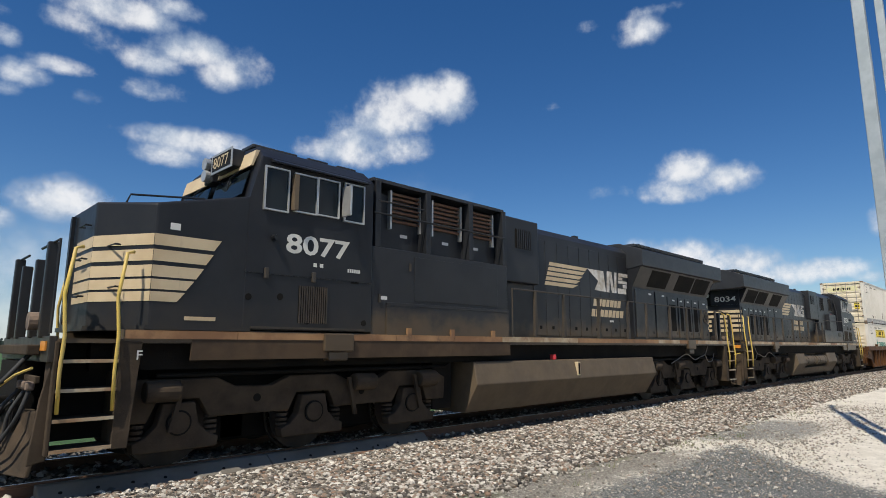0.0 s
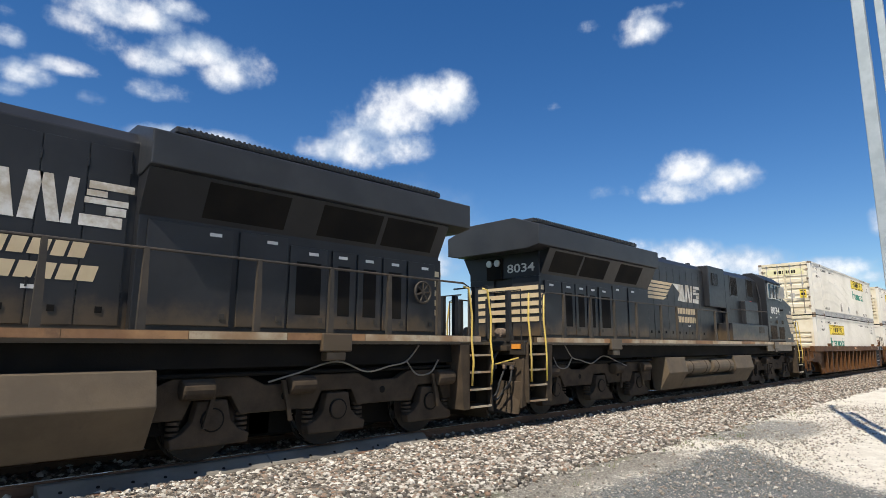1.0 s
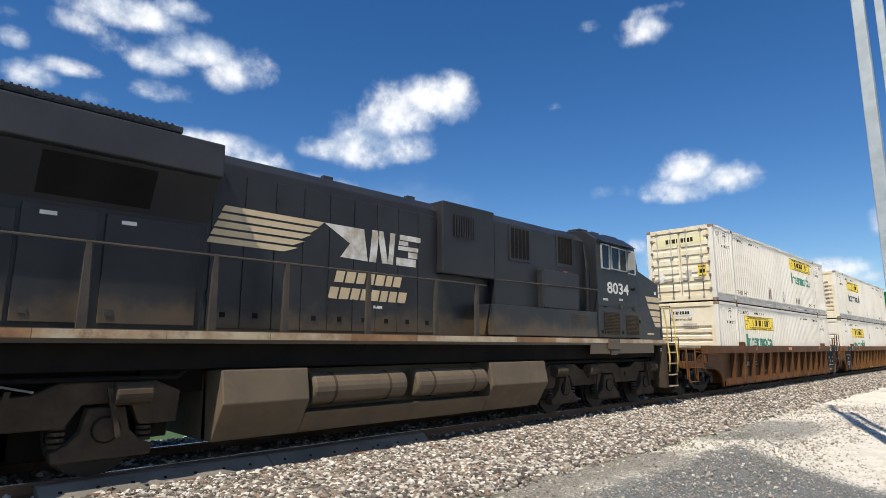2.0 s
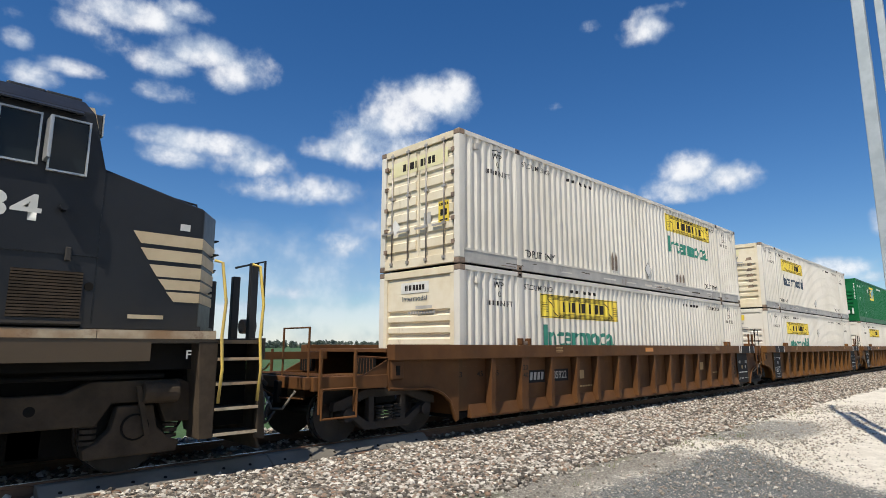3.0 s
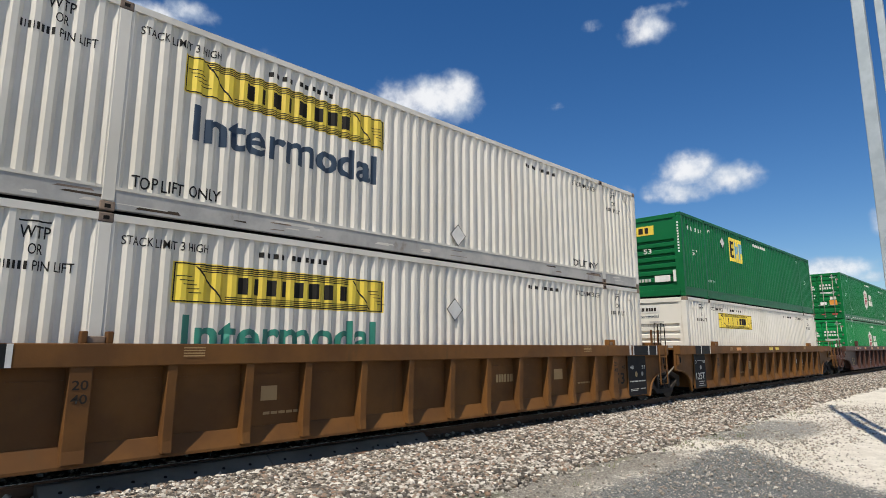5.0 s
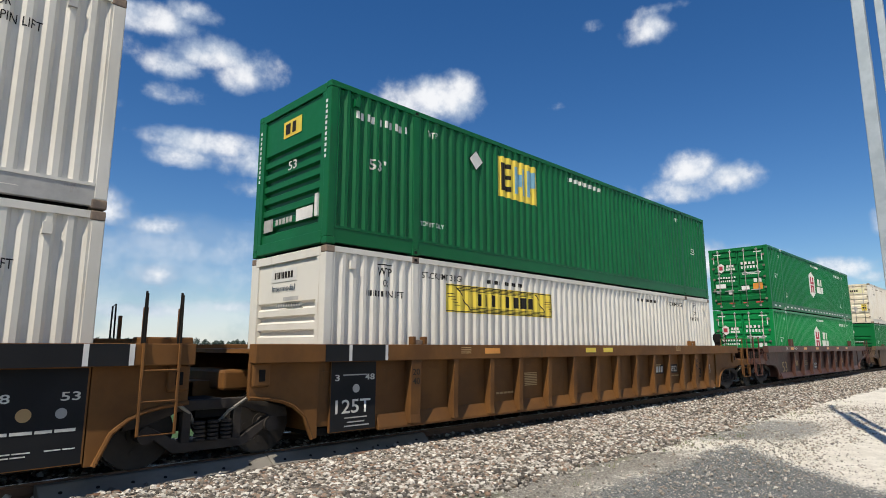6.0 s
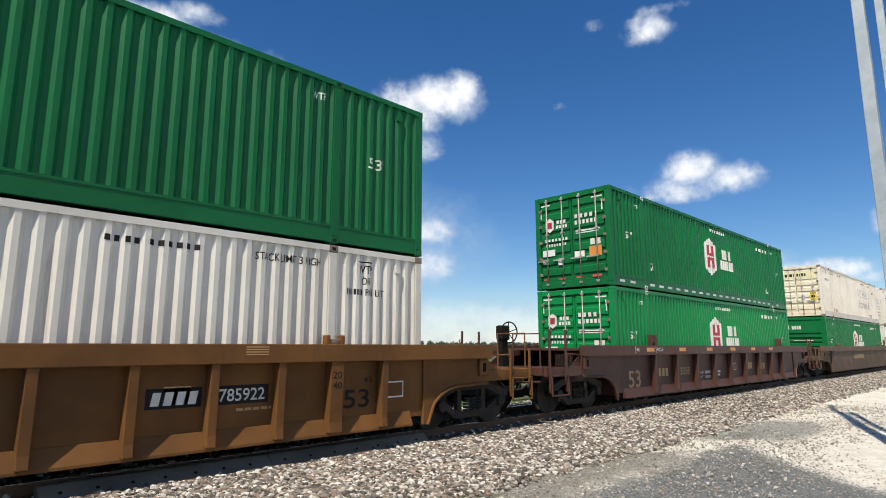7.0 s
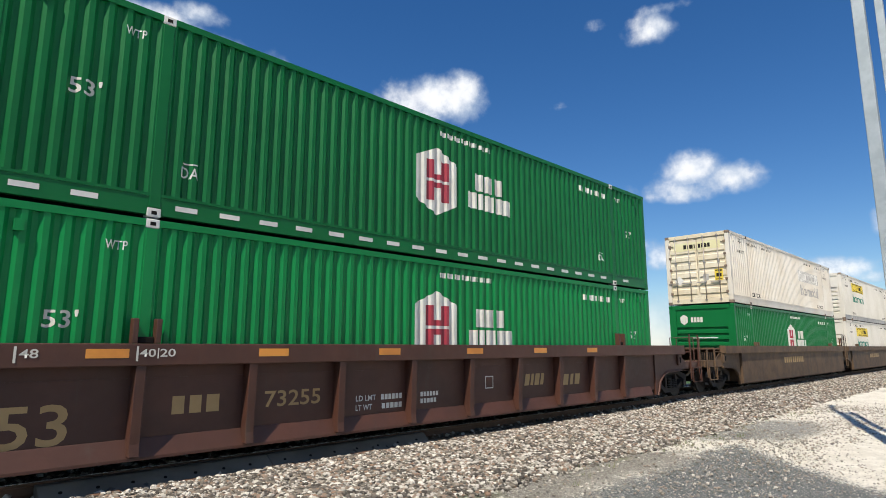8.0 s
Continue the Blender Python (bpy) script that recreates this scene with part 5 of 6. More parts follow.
        bars_on(car, [rect(0.35, 0.41, 1.37, 1.63), rect(1.1, 1.16, 1.37, 1.63)], sticker, -1.53755)
    return car


def paint_of(i):
    return (tan_car_b, tan_car, tan_car)[i]


def maroon_unit():
    car = well_car("dark maroon single well car with tan lettering", maroon_car, 'coupler', 'coupler', [1.93, 3.42, 4.95, 6.49, 8.02, 9.55, 11.09, 12.62, 14.15], wheel_left=True, flashes=[1.30 + 2.18 * k for k in range(6)])
    stencil_words(car, (("53", 0.54, 0.47, 0.47, 0.70), ("73255", 3.71, 0.72, 0.235, 0.95)), tan_letter)
    bars_on(car, blocks(2.40, 3.03, 0.725, 0.955, (0.8, 0.8, 0.9), 0.35), tan_letter, -1.328, "plain tan blocks in place of initials")
    stencil_words(car, (("LD LMT", 5.35, 0.70, 0.09, 0.42), ("LT WT", 5.35, 0.55, 0.09, 0.34)), lettering)
    bars_on(car, blocks(5.88, 6.35, 0.70, 0.79, (1,) * 6, 0.3) + blocks(5.9, 6.35, 0.55, 0.64, (1,) * 5, 0.3) + blocks(6.8, 7.25, 0.70, 0.78, (1,) * 6, 0.3) + blocks(6.8, 7.2, 0.58, 0.66, (1,) * 5, 0.3), lettering, -1.328)
    bars_on(car, frame_lines(8.6, 8.85, 0.75, 1.0, 0.02), lettering, -1.328)
    stencil_words(car, (("48", 0.66, 1.47, 0.10, 0.18), ("40", 1.89, 1.47, 0.10, 0.19), ("20", 2.13, 1.47, 0.10, 0.19)), lettering, -1.5375)
    bars_on(car, [rect(0.61, 0.635, 1.42, 1.60), rect(1.85, 1.875, 1.42, 1.60), rect(2.10, 2.115, 1.45, 1.58)], lettering, -1.5375)
    bars_on(car, blocks(9.9, 10.6, 0.75, 1.0, (1, 0.6, 1, 0.7), 0.3, 0.06) + blocks(11.4, 12.1, 0.7, 0.95, (1, 0.6, 1), 0.4, 0.06), tan_letter, -1.328, "faded chalk marks")
    return car


def old_unit(left, right):
    car = well_car("weathered brown smooth-sided well car with faded marks", old_car, left, right, [])
    part("skirt", Solid().yz([(-1.33, 0.20), (-1.46, 0.24), (-1.46, 1.38), (-1.33, 1.38)], -0.1, CL + 0.3), old_car, car, bevel=0.02)
    bars_on(car, blocks(5.2, 8.2, 0.9, 1.15, (1, 1, 1, 1, 0.01, 1, 1, 1, 1, 1, 1), 0.4), tan_letter, -1.464)
    return car


# ---- the train's load ----
LOWER, UPPER = 0.375, 3.295
PLACES = (-5.38, 13.97, 33.39, 56.78, 80.10, 99.2, 118.5)


def build_cars():
    for i, (l, r) in enumerate((('coupler', 'joint'), ('joint', 'joint'), ('joint', 'coupler'))):
        ride(tan_unit(i, l, r), PLACES[i])
    ride(maroon_unit(), PLACES[3])
    ride(old_unit('coupler', 'joint'), PLACES[4])
    ride(old_unit('joint', 'joint'), PLACES[5])
    ride(old_unit('joint', 'coupler'), PLACES[6])


def build_boxes():
    # first pair
    c = container_shell(white, white, 'front', sunlit_white_end, "white ribbed container with yellow banner and green lettering, in the well")
    carrier_banner(c, 2.75, 1.90, banner_yellow, mark_green, True)
    white_stencils(c, False)
    white_front(c, sticker)
    ride(c, PLACES[0], LOWER)
    c = container_shell(white, grey_rail, 'doors', sunlit_white_end, "white ribbed container with closed doors, stacked on another")
    carrier_banner(c, 9.80, 2.08, banner_yellow, mark_green, True)
    white_stencils(c, True)
    white_doors(c)
    for x in (6.15, 6.35, 10.35, 10.6, 10.85):
        s = 0.55 if x < 7 else 0.3
        part("rust_scab", moved(flat([[(0, 0), (0.12, 0.02), (0.14, s * 0.6), (0.07, s), (0.01, s * 0.7)]]), x, -CW + 0.004, 0.40), casting, c, "rusty scrape")
    placard(c, 8.35, 0.62)
    rail_scrapes(c, 3)
    ride(c, PLACES[0], UPPER)
    # second pair
    c = container_shell(white, white, 'front', white, "clean white container with bright yellow banner, in the well")
    carrier_banner(c, 2.86, 1.81, banner_yellow, mark_green, True)
    white_stencils(c, False)
    white_front(c, banner_yellow)
    placard(c, 8.3, 1.95)
    ride(c, PLACES[1], LOWER)
    c = container_shell(white, grey_rail, 'front', sunlit_white_end, "white container with rust-stained end and navy lettering, stacked on another")
    carrier_banner(c, 2.81, 1.89, banner_yellow, mark_navy, True)
    white_stencils(c, True)
    white_front(c, banner_pale, 2.40)
    end_mark("soot_stain", [[(0.62 + 0.05 * math.sin(k * 2.0), 0.9 + k * 0.245), (0.86, 0.92 + k * 0.245), (0.84, 1.04 + k * 0.245), (0.66, 1.03 + k * 0.245)] for k in range(6)], casting, c, 0.036, "brown soot stain")
    placard(c, 8.4, 0.55)
    rail_scrapes(c, 4)
    ride(c, PLACES[1], UPPER)
    # third pair
    c = container_shell(white, white, 'front', white, "white container with yellow banner and black outlines, in the well")
    carrier_banner(c, 2.82, 1.90, banner_yellow, mark_green, False)
    white_stencils(c, False)
    white_front(c, sticker)
    ride(c, PLACES[2], LOWER)
    c = container_shell(green_dark, green_dark, 'front', green_dark, "dark green ribbed container with yellow square banner, stacked up", green_dark)
    emp_marks(c)
    ride(c, PLACES[2], UPPER)
    # fourth pair
    set_ribs(0.212)
    for z, up in ((LOWER, False), (UPPER, True)):
        c = container_shell(green if up else green_bright, green if up else green_bright, 'doors', green if up else green_bright, "bright green container with white and red hexagon, " + ("stacked on another" if up else "in the well"), sticker)
        hub_marks(c, 6.68, up)
        hub_doors(c)
        if up:
            rail_reflectors(c)
        ride(c, PLACES[3], z)
    # fifth pair
    c = container_shell(green, green, 'front', green, "green container with white hexagon and ribbed end, in the well", sticker)
    hub_marks(c, 6.8, False)
    end_mark("end_emblem", [[(-0.85, 2.2), (-0.7, 2.1), (-0.55, 2.2), (-0.55, 2.42), (-0.7, 2.52), (-0.85, 2.42)], *blocks(-0.42, 0.05, 2.2, 2.4, (1, 1, 1, 1), 0.3), rect(-0.4, 0.6, 1.55, 1.6)], lettering, c, 0.03)
    ride(c, PLACES[4], LOWER)
    c = container_shell(white_old, white_old, 'doors', sunlit_white_end, "dirty cream container with closed doors, stacked on a green one")
    carrier_banner(c, 9.6, 1.6, sticker, grey_rail, True, grey_rail)
    white_stencils(c, True)
    white_doors(c)
    ride(c, PLACES[4], UPPER)
    # sixth and seventh pairs
    set_ribs(0.236)
    for k in (5, 6):
        for z, up in ((LOWER, False), (UPPER, True)):
            c = container_shell(white, grey_rail if up else white, 'front', white, "white container with yellow banner, " + ("stacked on another" if up else "in the well"))
            carrier_banner(c, 2.8, 1.9, banner_yellow, mark_green, True)
            white_stencils(c, up)
            white_front(c, banner_yellow)
            ride(c, PLACES[k], z)
# ---- locomotives ----
LEN = 22.3


def locomotive(label, number, cab_first):
    """A six-axle road locomotive. u runs from the radiator end (0) to the cab end; cab_first: the cab end leads."""
    loco = thing("locomotive", label, "locomotive", "locomotives")

    def P(name, solid, material, label="", bevel=0.0, parent=None, smooth=False):
        if cab_first:
            solid.flip(LEN)
        return part(name, solid, material, parent or loco, label, bevel, smooth)

    def X(u):
        return LEN - u if cab_first else u

    def lay(name, polys, material, y, label=""):
        """Flat marks on the near side; outlines in (u, z)."""
        for p in polys:
            ob = part(name, moved(flat([[(X(u), z) for u, z in p]]), 0, y, 0), material, loco, label)
        return ob

    # underframe
    P("frame", Solid().box(1.0, 21.4, -1.28, 1.28, 1.30, 1.64), dark)
    P("underframe_duct", Solid().box(1.6, 20.7, -0.85, 0.85, 0.98, 1.32), dark)
    P("deck", Solid().box(0.64, 21.80, -1.53, 1.53, 1.64, 1.69), black)
    for s in (-1, 1):
        pieces = np.linspace(0.95, 21.12, 15)
        for a, b in zip(pieces[:-1], pieces[1:]):
            P("sill_stripe", Solid().box(a + 0.004, b - 0.004, *sorted((s * 1.535, s * 1.555)), 1.695, 1.80), rusty_stripe if (cab_first and 13.4 < a < 18.5) or random.random() < 0.3 else stripe)
        P("sill", Solid().box(0.95, 21.12, *sorted((s * 1.30, s * 1.54)), 1.66, 1.81), black)
        P("sill_skirt", Solid().box(16.9 if not cab_first else 13.65, 20.3, *sorted((s * 1.50, s * 1.545)), 1.42, 1.69), skirt_brown if cab_first else black)
        for u in (4.4, 18.0):
            P("jack_pad", Solid().box(u - 0.28, u + 0.28, *sorted((s * 1.50, s * 1.60)), 1.52, 1.80), black, bevel=0.02)
            P("jack_pad_foot", Solid().box(u - 0.18, u + 0.18, *sorted((s * 1.40, s * 1.57)), 1.38, 1.52), black, bevel=0.02)
    # nose: tapered in plan, sloping top
    plan = [(19.55, -1.52), (20.86, -1.52), (21.36, -0.72), (21.36, 0.72), (20.86, 1.52), (19.55, 1.52)]
    tops = (3.78, 3.45, 3.52, 3.52, 3.45, 3.78)
    P("nose", Solid().loft([[(u, y, 1.83) for u, y in plan], [(u, y, z) for (u, y), z in zip(plan, tops)]]), cab_black, bevel=0.03)
    P("nose_base", Solid().xy([(19.5, -1.54), (20.9, -1.54), (21.40, -0.74), (21.40, 0.74), (20.9, 1.54), (19.5, 1.54)], 1.80, 1.86), cab_black)
    # stripes round the nose
    zs = [(2.895, 3.045), (2.69, 2.84), (2.485, 2.635), (2.325, 2.455), (2.17, 2.295)]
    for i, (z0, z1) in enumerate(zs):
        back = (20.02, 20.12, 20.24, 20.36, 20.47)[i]
        lay("nose_stripe", [[(20.862, z0), (back + 0.06, z0), (back - 0.04, z1), (20.862, z1)]], cream, -1.528, "cream stripe")
        n = Vector((0.80, -0.50, 0)).normalized() * 0.006
        me = bpy.data.meshes.new("nose_stripe")
        q = [(20.862, -1.522, z0), (21.362, -0.722, z0), (21.362, -0.722, z1), (20.862, -1.522, z1)]
        me.from_pydata([(X(u + n.x), y + n.y, z) for u, y, z in q], [], [(0, 1, 2, 3)])
        part("nose_stripe", me, cream, loco)
        me = bpy.data.meshes.new("nose_stripe")
        me.from_pydata([(X(21.368), y, z) for y, z in ((-0.72, z0), (0.1, z0), (0.1, z1), (-0.72, z1))], [], [(0, 1, 2, 3)])
        part("nose_stripe", me, cream, loco)
    lay("sticker", [rect(20.55, 20.68, 3.12, 3.21)], sticker, -1.528)
    lay("name_plate", [rect(20.0, 20.42, 1.94, 1.99)], cream, -1.528)
    P("nose_door_edge", Solid().box(21.37, 21.42, 0.30, 0.36, 1.9, 3.46), cab_black)
    for y, z in ((-0.45, 2.75), (-0.45, 2.25), (-1.05, 2.9), (-0.5, 3.2), (-1.1, 2.35)):
        u = 21.38 if y > -0.72 else 21.36 - (-(y + 0.72)) * 0.62
        P("grab_iron", Solid().tube([(u, y - 0.12, z), (u + 0.07, y - 0.14, z), (u + 0.08, y + 0.14, z), (u + 0.01, y + 0.12, z)], 0.012, 6), cab_black)
    P("nose_rail", Solid().tube([(20.0, -1.0, 3.65), (20.05, -1.0, 3.74), (21.0, -0.85, 3.66), (21.05, -0.8, 3.50)], 0.015, 6), cab_black)
    P("nose_rail", Solid().tube([(20.3, 0.6, 3.62), (20.3, 0.6, 3.76), (21.0, 0.5, 3.68), (21.05, 0.5, 3.52)], 0.015, 6), cab_black)
    P("bell_hatch", Solid().box(20.2, 20.5, -0.3, 0.2, 3.55, 3.70), cab_black, bevel=0.02)
    # cab
    sec = [(-1.53, 1.83), (-1.53, 3.74), (-1.53, 4.42), (-1.22, 4.66), (-0.6, 4.72), (0.6, 4.72), (1.22, 4.66), (1.53, 4.42), (1.53, 3.74), (1.53, 1.83)]
    P("cab", Solid().loft([[(17.34, y, z) for y, z in sec], [(19.62 - max(0, z - 3.74) * 0.26, y, z) for y, z in sec]]), cab_black, bevel=0.02)
    P("cab_eave", Solid().loft([[(u, -1.50, 4.37), (u, -1.66, 4.33), (u, -1.66, 4.35), (u, -1.5, 4.43)] for u in (17.5, 19.3)]), cab_black)
    for u in (17.6, 18.2, 18.8, 19.2):
        P("roof_fitting", Solid().box(u - 0.22, u + 0.18, -1.05, -0.65, 4.69, 4.76), roof_black, bevel=0.02)
    P("horn_cover", Solid().box(17.5, 18.4, -0.3, 0.5, 4.72, 4.84), roof_black, bevel=0.03)
    panes = ((17.58, 17.95, 3.66, 4.28), (18.09, 18.47, 3.68, 4.26), (18.51, 18.88, 3.67, 4.25), (19.01, 19.38, 3.63, 4.26))
    for u0, u1, z0, z1 in panes:
        w = P("window", Solid().box(u0, u1, -1.545, -1.53, z0, z1), glass, "dark tinted side window")
        fr = Solid()
        t = 0.022
        for a, b, c, d in ((u0 - t, u1 + t, z0 - t, z0), (u0 - t, u1 + t, z1, z1 + t), (u0 - t, u0, z0, z1), (u1, u1 + t, z0, z1)):
            fr.box(a, b, -1.575, -1.53, c, d)
        P("window_frame", fr, alu, "bare aluminium window frame", parent=w)
    P("window_mirror", Solid().box(17.98, 18.02, -1.80, -1.56, 3.70, 4.20) if cab_first else Solid().box(18.94, 18.98, -1.80, -1.56, 3.70, 4.20), alu, "upright wind deflector", bevel=0.008)
    if cab_first:
        P("armrest", Solid().box(18.88, 18.95, -1.66, -1.56, 3.66, 4.22), tank_dirt, "tan wind deflector")
    # windscreen and number boards on the slanting front
    for y0, y1 in ((-1.25, -0.12), (0.12, 1.25)):
        f = lambda z: 19.628 - (z - 3.74) * 0.26
        w = P("windscreen", Solid().loft([[(f(z) + k, y, z) for y, z in ((y0, 3.86), (y1, 3.80), (y1, 4.22), (y0, 4.24))] for k in (0.0, 0.012)]), glass, "windscreen")
        P("wiper", Solid().tube([(f(4.3) + 0.03, (y0 + y1) / 2 - 0.3, 4.3), (f(4.2) + 0.04, (y0 + y1) / 2, 4.22), (f(4.1) + 0.03, (y0 + y1) / 2 + 0.1, 3.95)], 0.012, 5), black)
    P("brow", Solid().loft([[(19.5, y, 4.30), (19.53, y, 4.30), (19.46, y, 4.56), (19.4, y, 4.56)] for y in (-1.35, 1.35)]), cream, "cream band above the windscreen")
    nb = P("number_board", Solid().box(19.45, 19.66, -0.95, -0.25, 4.36, 4.64), roof_black, "lit number board", bevel=0.02)
    P("number_board_rim", Solid().box(19.655, 19.67, -0.97, -0.23, 4.34, 4.66), alu, parent=nb)
    P("number_plate_face", Solid().box(19.668, 19.676, -0.93, -0.27, 4.38, 4.62), panel_black, parent=nb)
    me = text_mesh(number, 0.18, 0.54, 0.008)
    if cab_first:
        me = moved(from_end(me), X(19.681), -0.33, 4.41)
        part("lettering", me, cream, nb)
    for z in (4.38, 4.58):
        P("headlight", Solid().cyl((19.5, 0.0, z), (19.70, 0.0, z), 0.10, 16), alu, "round headlight", smooth=False)
    P("headlight_box", Solid().box(19.4, 19.62, -0.16, 0.16, 4.26, 4.70), cab_black, bevel=0.02)
    # cab side details
    lay("sticker", [rect(17.62, 17.78, 2.62, 2.66)], dark, -1.533)
    part("lettering", moved(text_mesh(number, 0.31, 1.17, 0.022), X(18.99) if cab_first else 17.83, -1.534, 3.0), lettering, loco, "cream road number")
    lay("initial_block", blocks(*((18.32, 18.50) if cab_first else (18.45, 18.63)), 2.83, 2.89, (1, 1), 0.8), lettering, -1.534)
    lay("class_block", blocks(17.6, 17.85, 2.80, 2.86, (1,) * 6, 0.3), lettering, -1.534)
    P("seam", Solid().box(17.34, 19.62, -1.545, -1.53, 2.655, 2.685), cab_black)
    for u in (18.5, 19.3):
        P("hook", Solid().box(u - 0.03, u + 0.03, -1.58, -1.53, 2.58, 2.74), rail_grey, bevel=0.01)
    if cab_first:
        grilles = ((18.22, 18.74, 1.95, 2.52),)
    else:
        grilles = ((17.62, 18.42, 1.92, 2.50), (18.78, 19.48, 1.92, 2.46))
    for u0, u1, z0, z1 in grilles:
        P("grille_back", Solid().box(u0, u1, -1.534, -1.528, z0, z1), dark)
        n = 13 if cab_first else 15
        for i in range(n):
            if cab_first:
                a = u0 + (i + 0.5) * (u1 - u0) / n
                P("louvre", Solid().box(a - 0.010, a + 0.010, -1.55, -1.53, z0, z1), rail_grey)
            else:
                a = z0 + (i + 0.5) * (z1 - z0) / n
                P("louvre", Solid().box(u0, u1, -1.55, -1.53, a - 0.012, a + 0.012), truck_dirt)
    for u, z in ((19.05, 2.33), (19.55, 2.3), (18.58, 1.98), (17.5, 1.98)):
        P("lifting_hole", Solid().cyl((u, -1.525, z), (u, -1.54, z), 0.05, 12), dark)
    P("kick_rail", Solid().box(17.5, 19.5, -1.57, -1.53, 1.855, 1.885), rail_grey)
    P("side_light", Solid().cyl((19.2, -1.53, 3.2), (19.2, -1.64, 3.2), 0.045, 10), cab_black)
    # body behind the cab
    if cab_first:
        P("equipment_cab", Solid().box(13.66, 17.33, -1.50, 1.50, 1.79, 3.32), black, bevel=0.02)
        P("blower_deck", Solid().loft([[(u, y, z) for y, z in ((-1.24, 3.3), (-1.24, 4.36), (-1.0, 4.58), (1.0, 4.58), (1.24, 4.36), (1.24, 3.3))] for u in (13.66, 17.33)]), black, bevel=0.015)
        P("roof_edge", Solid().box(13.7, 17.3, -1.46, -1.0, 4.50, 4.56), roof_black)
        for u in (17.2, 15.98, 14.78, 13.72):
            P("deck_post", Solid().box(u - 0.06, u + 0.06, -1.49, -1.24, 3.32, 4.52), black, bevel=0.01)
        P("deck_rail", Solid().tube([(13.7, -1.49, 3.92), (17.3, -1.49, 3.92)], 0.018, 6), black)
        P("deck_rail", Solid().tube([(16.1, -1.49, 4.15), (17.2, -1.49, 4.15)], 0.015, 6), black)
        for u0, u1 in ((16.06, 16.75), (14.95, 15.7), (13.95, 14.55)):
            for i in range(7):
                P("coil", Solid().box(u0, u1, -1.30, -1.25, 3.86 + i * 0.085, 3.90 + i * 0.085), rail_rust, "brown louvre slat")
            for u in (u0 - 0.03, u1 + 0.03):
                P("coil_bar", Solid().box(u - 0.022, u + 0.022, -1.33, -1.25, 3.72, 4.44), alu)
        for u in (16.4, 15.3, 14.4):
            lay("sticker", [rect(u - 0.09, u + 0.09, 3.60, 3.66)], sticker, -1.2445)
        P("body_step", Solid().box(13.66, 17.0, -1.53, -1.50, 2.30, 2.36), black, bevel=0.008)
        P("body_skirt", Solid().box(13.66, 17.0, -1.522, -1.50, 1.79, 2.30), black)
        for u in (14.2, 15.4, 16.5):
            P("seam_clip", Solid().box(u - 0.05, u + 0.05, -1.56, -1.52, 1.78, 1.92), rusty_stripe)
        for u, z in ((17.15, 2.35), (16.45, 2.1), (16.45, 2.95)):
            P("latch", Solid().box(u - 0.02, u + 0.02, -1.52, -1.50, z, z + 0.14), rail_grey)
        lay("sticker", [rect(16.98, 17.16, 2.40, 2.46)], sticker, -1.503)
        P("door_panel", Solid().box(14.0, 16.35, -1.512, -1.50, 2.42, 3.22), black, bevel=0.006)
    else:
        P("equipment_cab", Solid().box(13.2, 17.33, -1.50, 1.50, 1.83, 2.48), black, bevel=0.02)
        P("inverter_housing", Solid().loft([[(u, y, z) for y, z in ((-1.18, 2.4), (-1.18, 4.36), (-0.95, 4.58), (0.95, 4.58), (1.18, 4.36), (1.18, 2.4))] for u in (13.66, 17.33)]), black, bevel=0.015)
        P("housing_step", Solid().box(15.2, 16.75, -1.36, -1.17, 2.48, 3.42), black, bevel=0.03)
        for u0, u1, z0, z1 in ((16.08, 16.72, 3.66, 4.34), (14.2, 14.9, 3.6, 4.3)):
            P("grille_back", Solid().box(u0 - 0.06, u1 + 0.06, -1.20, -1.17, z0 - 0.06, z1 + 0.06), black)
            for i in range(5):
                a = u0 + (i + 0.5) * (u1 - u0) / 5
                P("louvre", Solid().box(a - 0.055, a + 0.055, -1.205, -1.198, z0, z1), dark)
        lay("sticker", [rect(16.28, 16.48, 3.42, 3.48)], sticker_red, -1.204)
        for i in range(5):
            P("louvre", Solid().box(16.2, 16.8, -1.53, -1.50, 2.16 + i * 0.05, 2.19 + i * 0.05), rail_grey)
        P("body_rail", Solid().tube([(13.3, -1.45, 3.0), (17.34, -1.53, 3.05)], 0.018, 6), rail_grey)
        for k in range(3):
            P("conduit", Solid().tube([(17.28 - 0.03 * k, -1.3, 2.5), (17.26 - 0.03 * k, -1.32, 3.6), (17.28, -1.2, 4.3)], 0.02, 6), black)
    # engine hood with doors
    hood = [(-0.98, 1.70), (-0.98, 4.36), (-0.82, 4.54), (0.82, 4.54), (0.98, 4.36), (0.98, 1.70)]
    P("engine_hood", Solid().loft([[(u, y, z) for y, z in hood] for u in (7.3, 13.68)]), black, bevel=0.02)
    P("hood_front_box", Solid().box(12.05, 13.66, -1.18, 1.18, 3.05, 4.56), black, bevel=0.03)
    P("hood_vent", Solid().box(12.35, 12.95, -1.195, -1.18, 3.85, 4.3), dark)
    for i in range(8):
        P("vent_slat", Solid().box(12.37 + i * 0.072, 12.40 + i * 0.072, -1.215, -1.19, 3.85, 4.3), black)
    u = 7.42
    while u < 12.0:
        P("hood_door", Solid().box(u, u + 0.50, -1.0, -0.98, 1.86, 4.22), black, bevel=0.006)
        P("door_latch", Solid().box(u + 0.2, u + 0.28, -1.012, -1.0, 2.02, 2.10), dark)
        for z in (2.3, 3.9):
            P("door_hinge", Solid().box(u - 0.012, u + 0.012, -1.012, -0.985, z, z + 0.12), black)
        u += 0.515
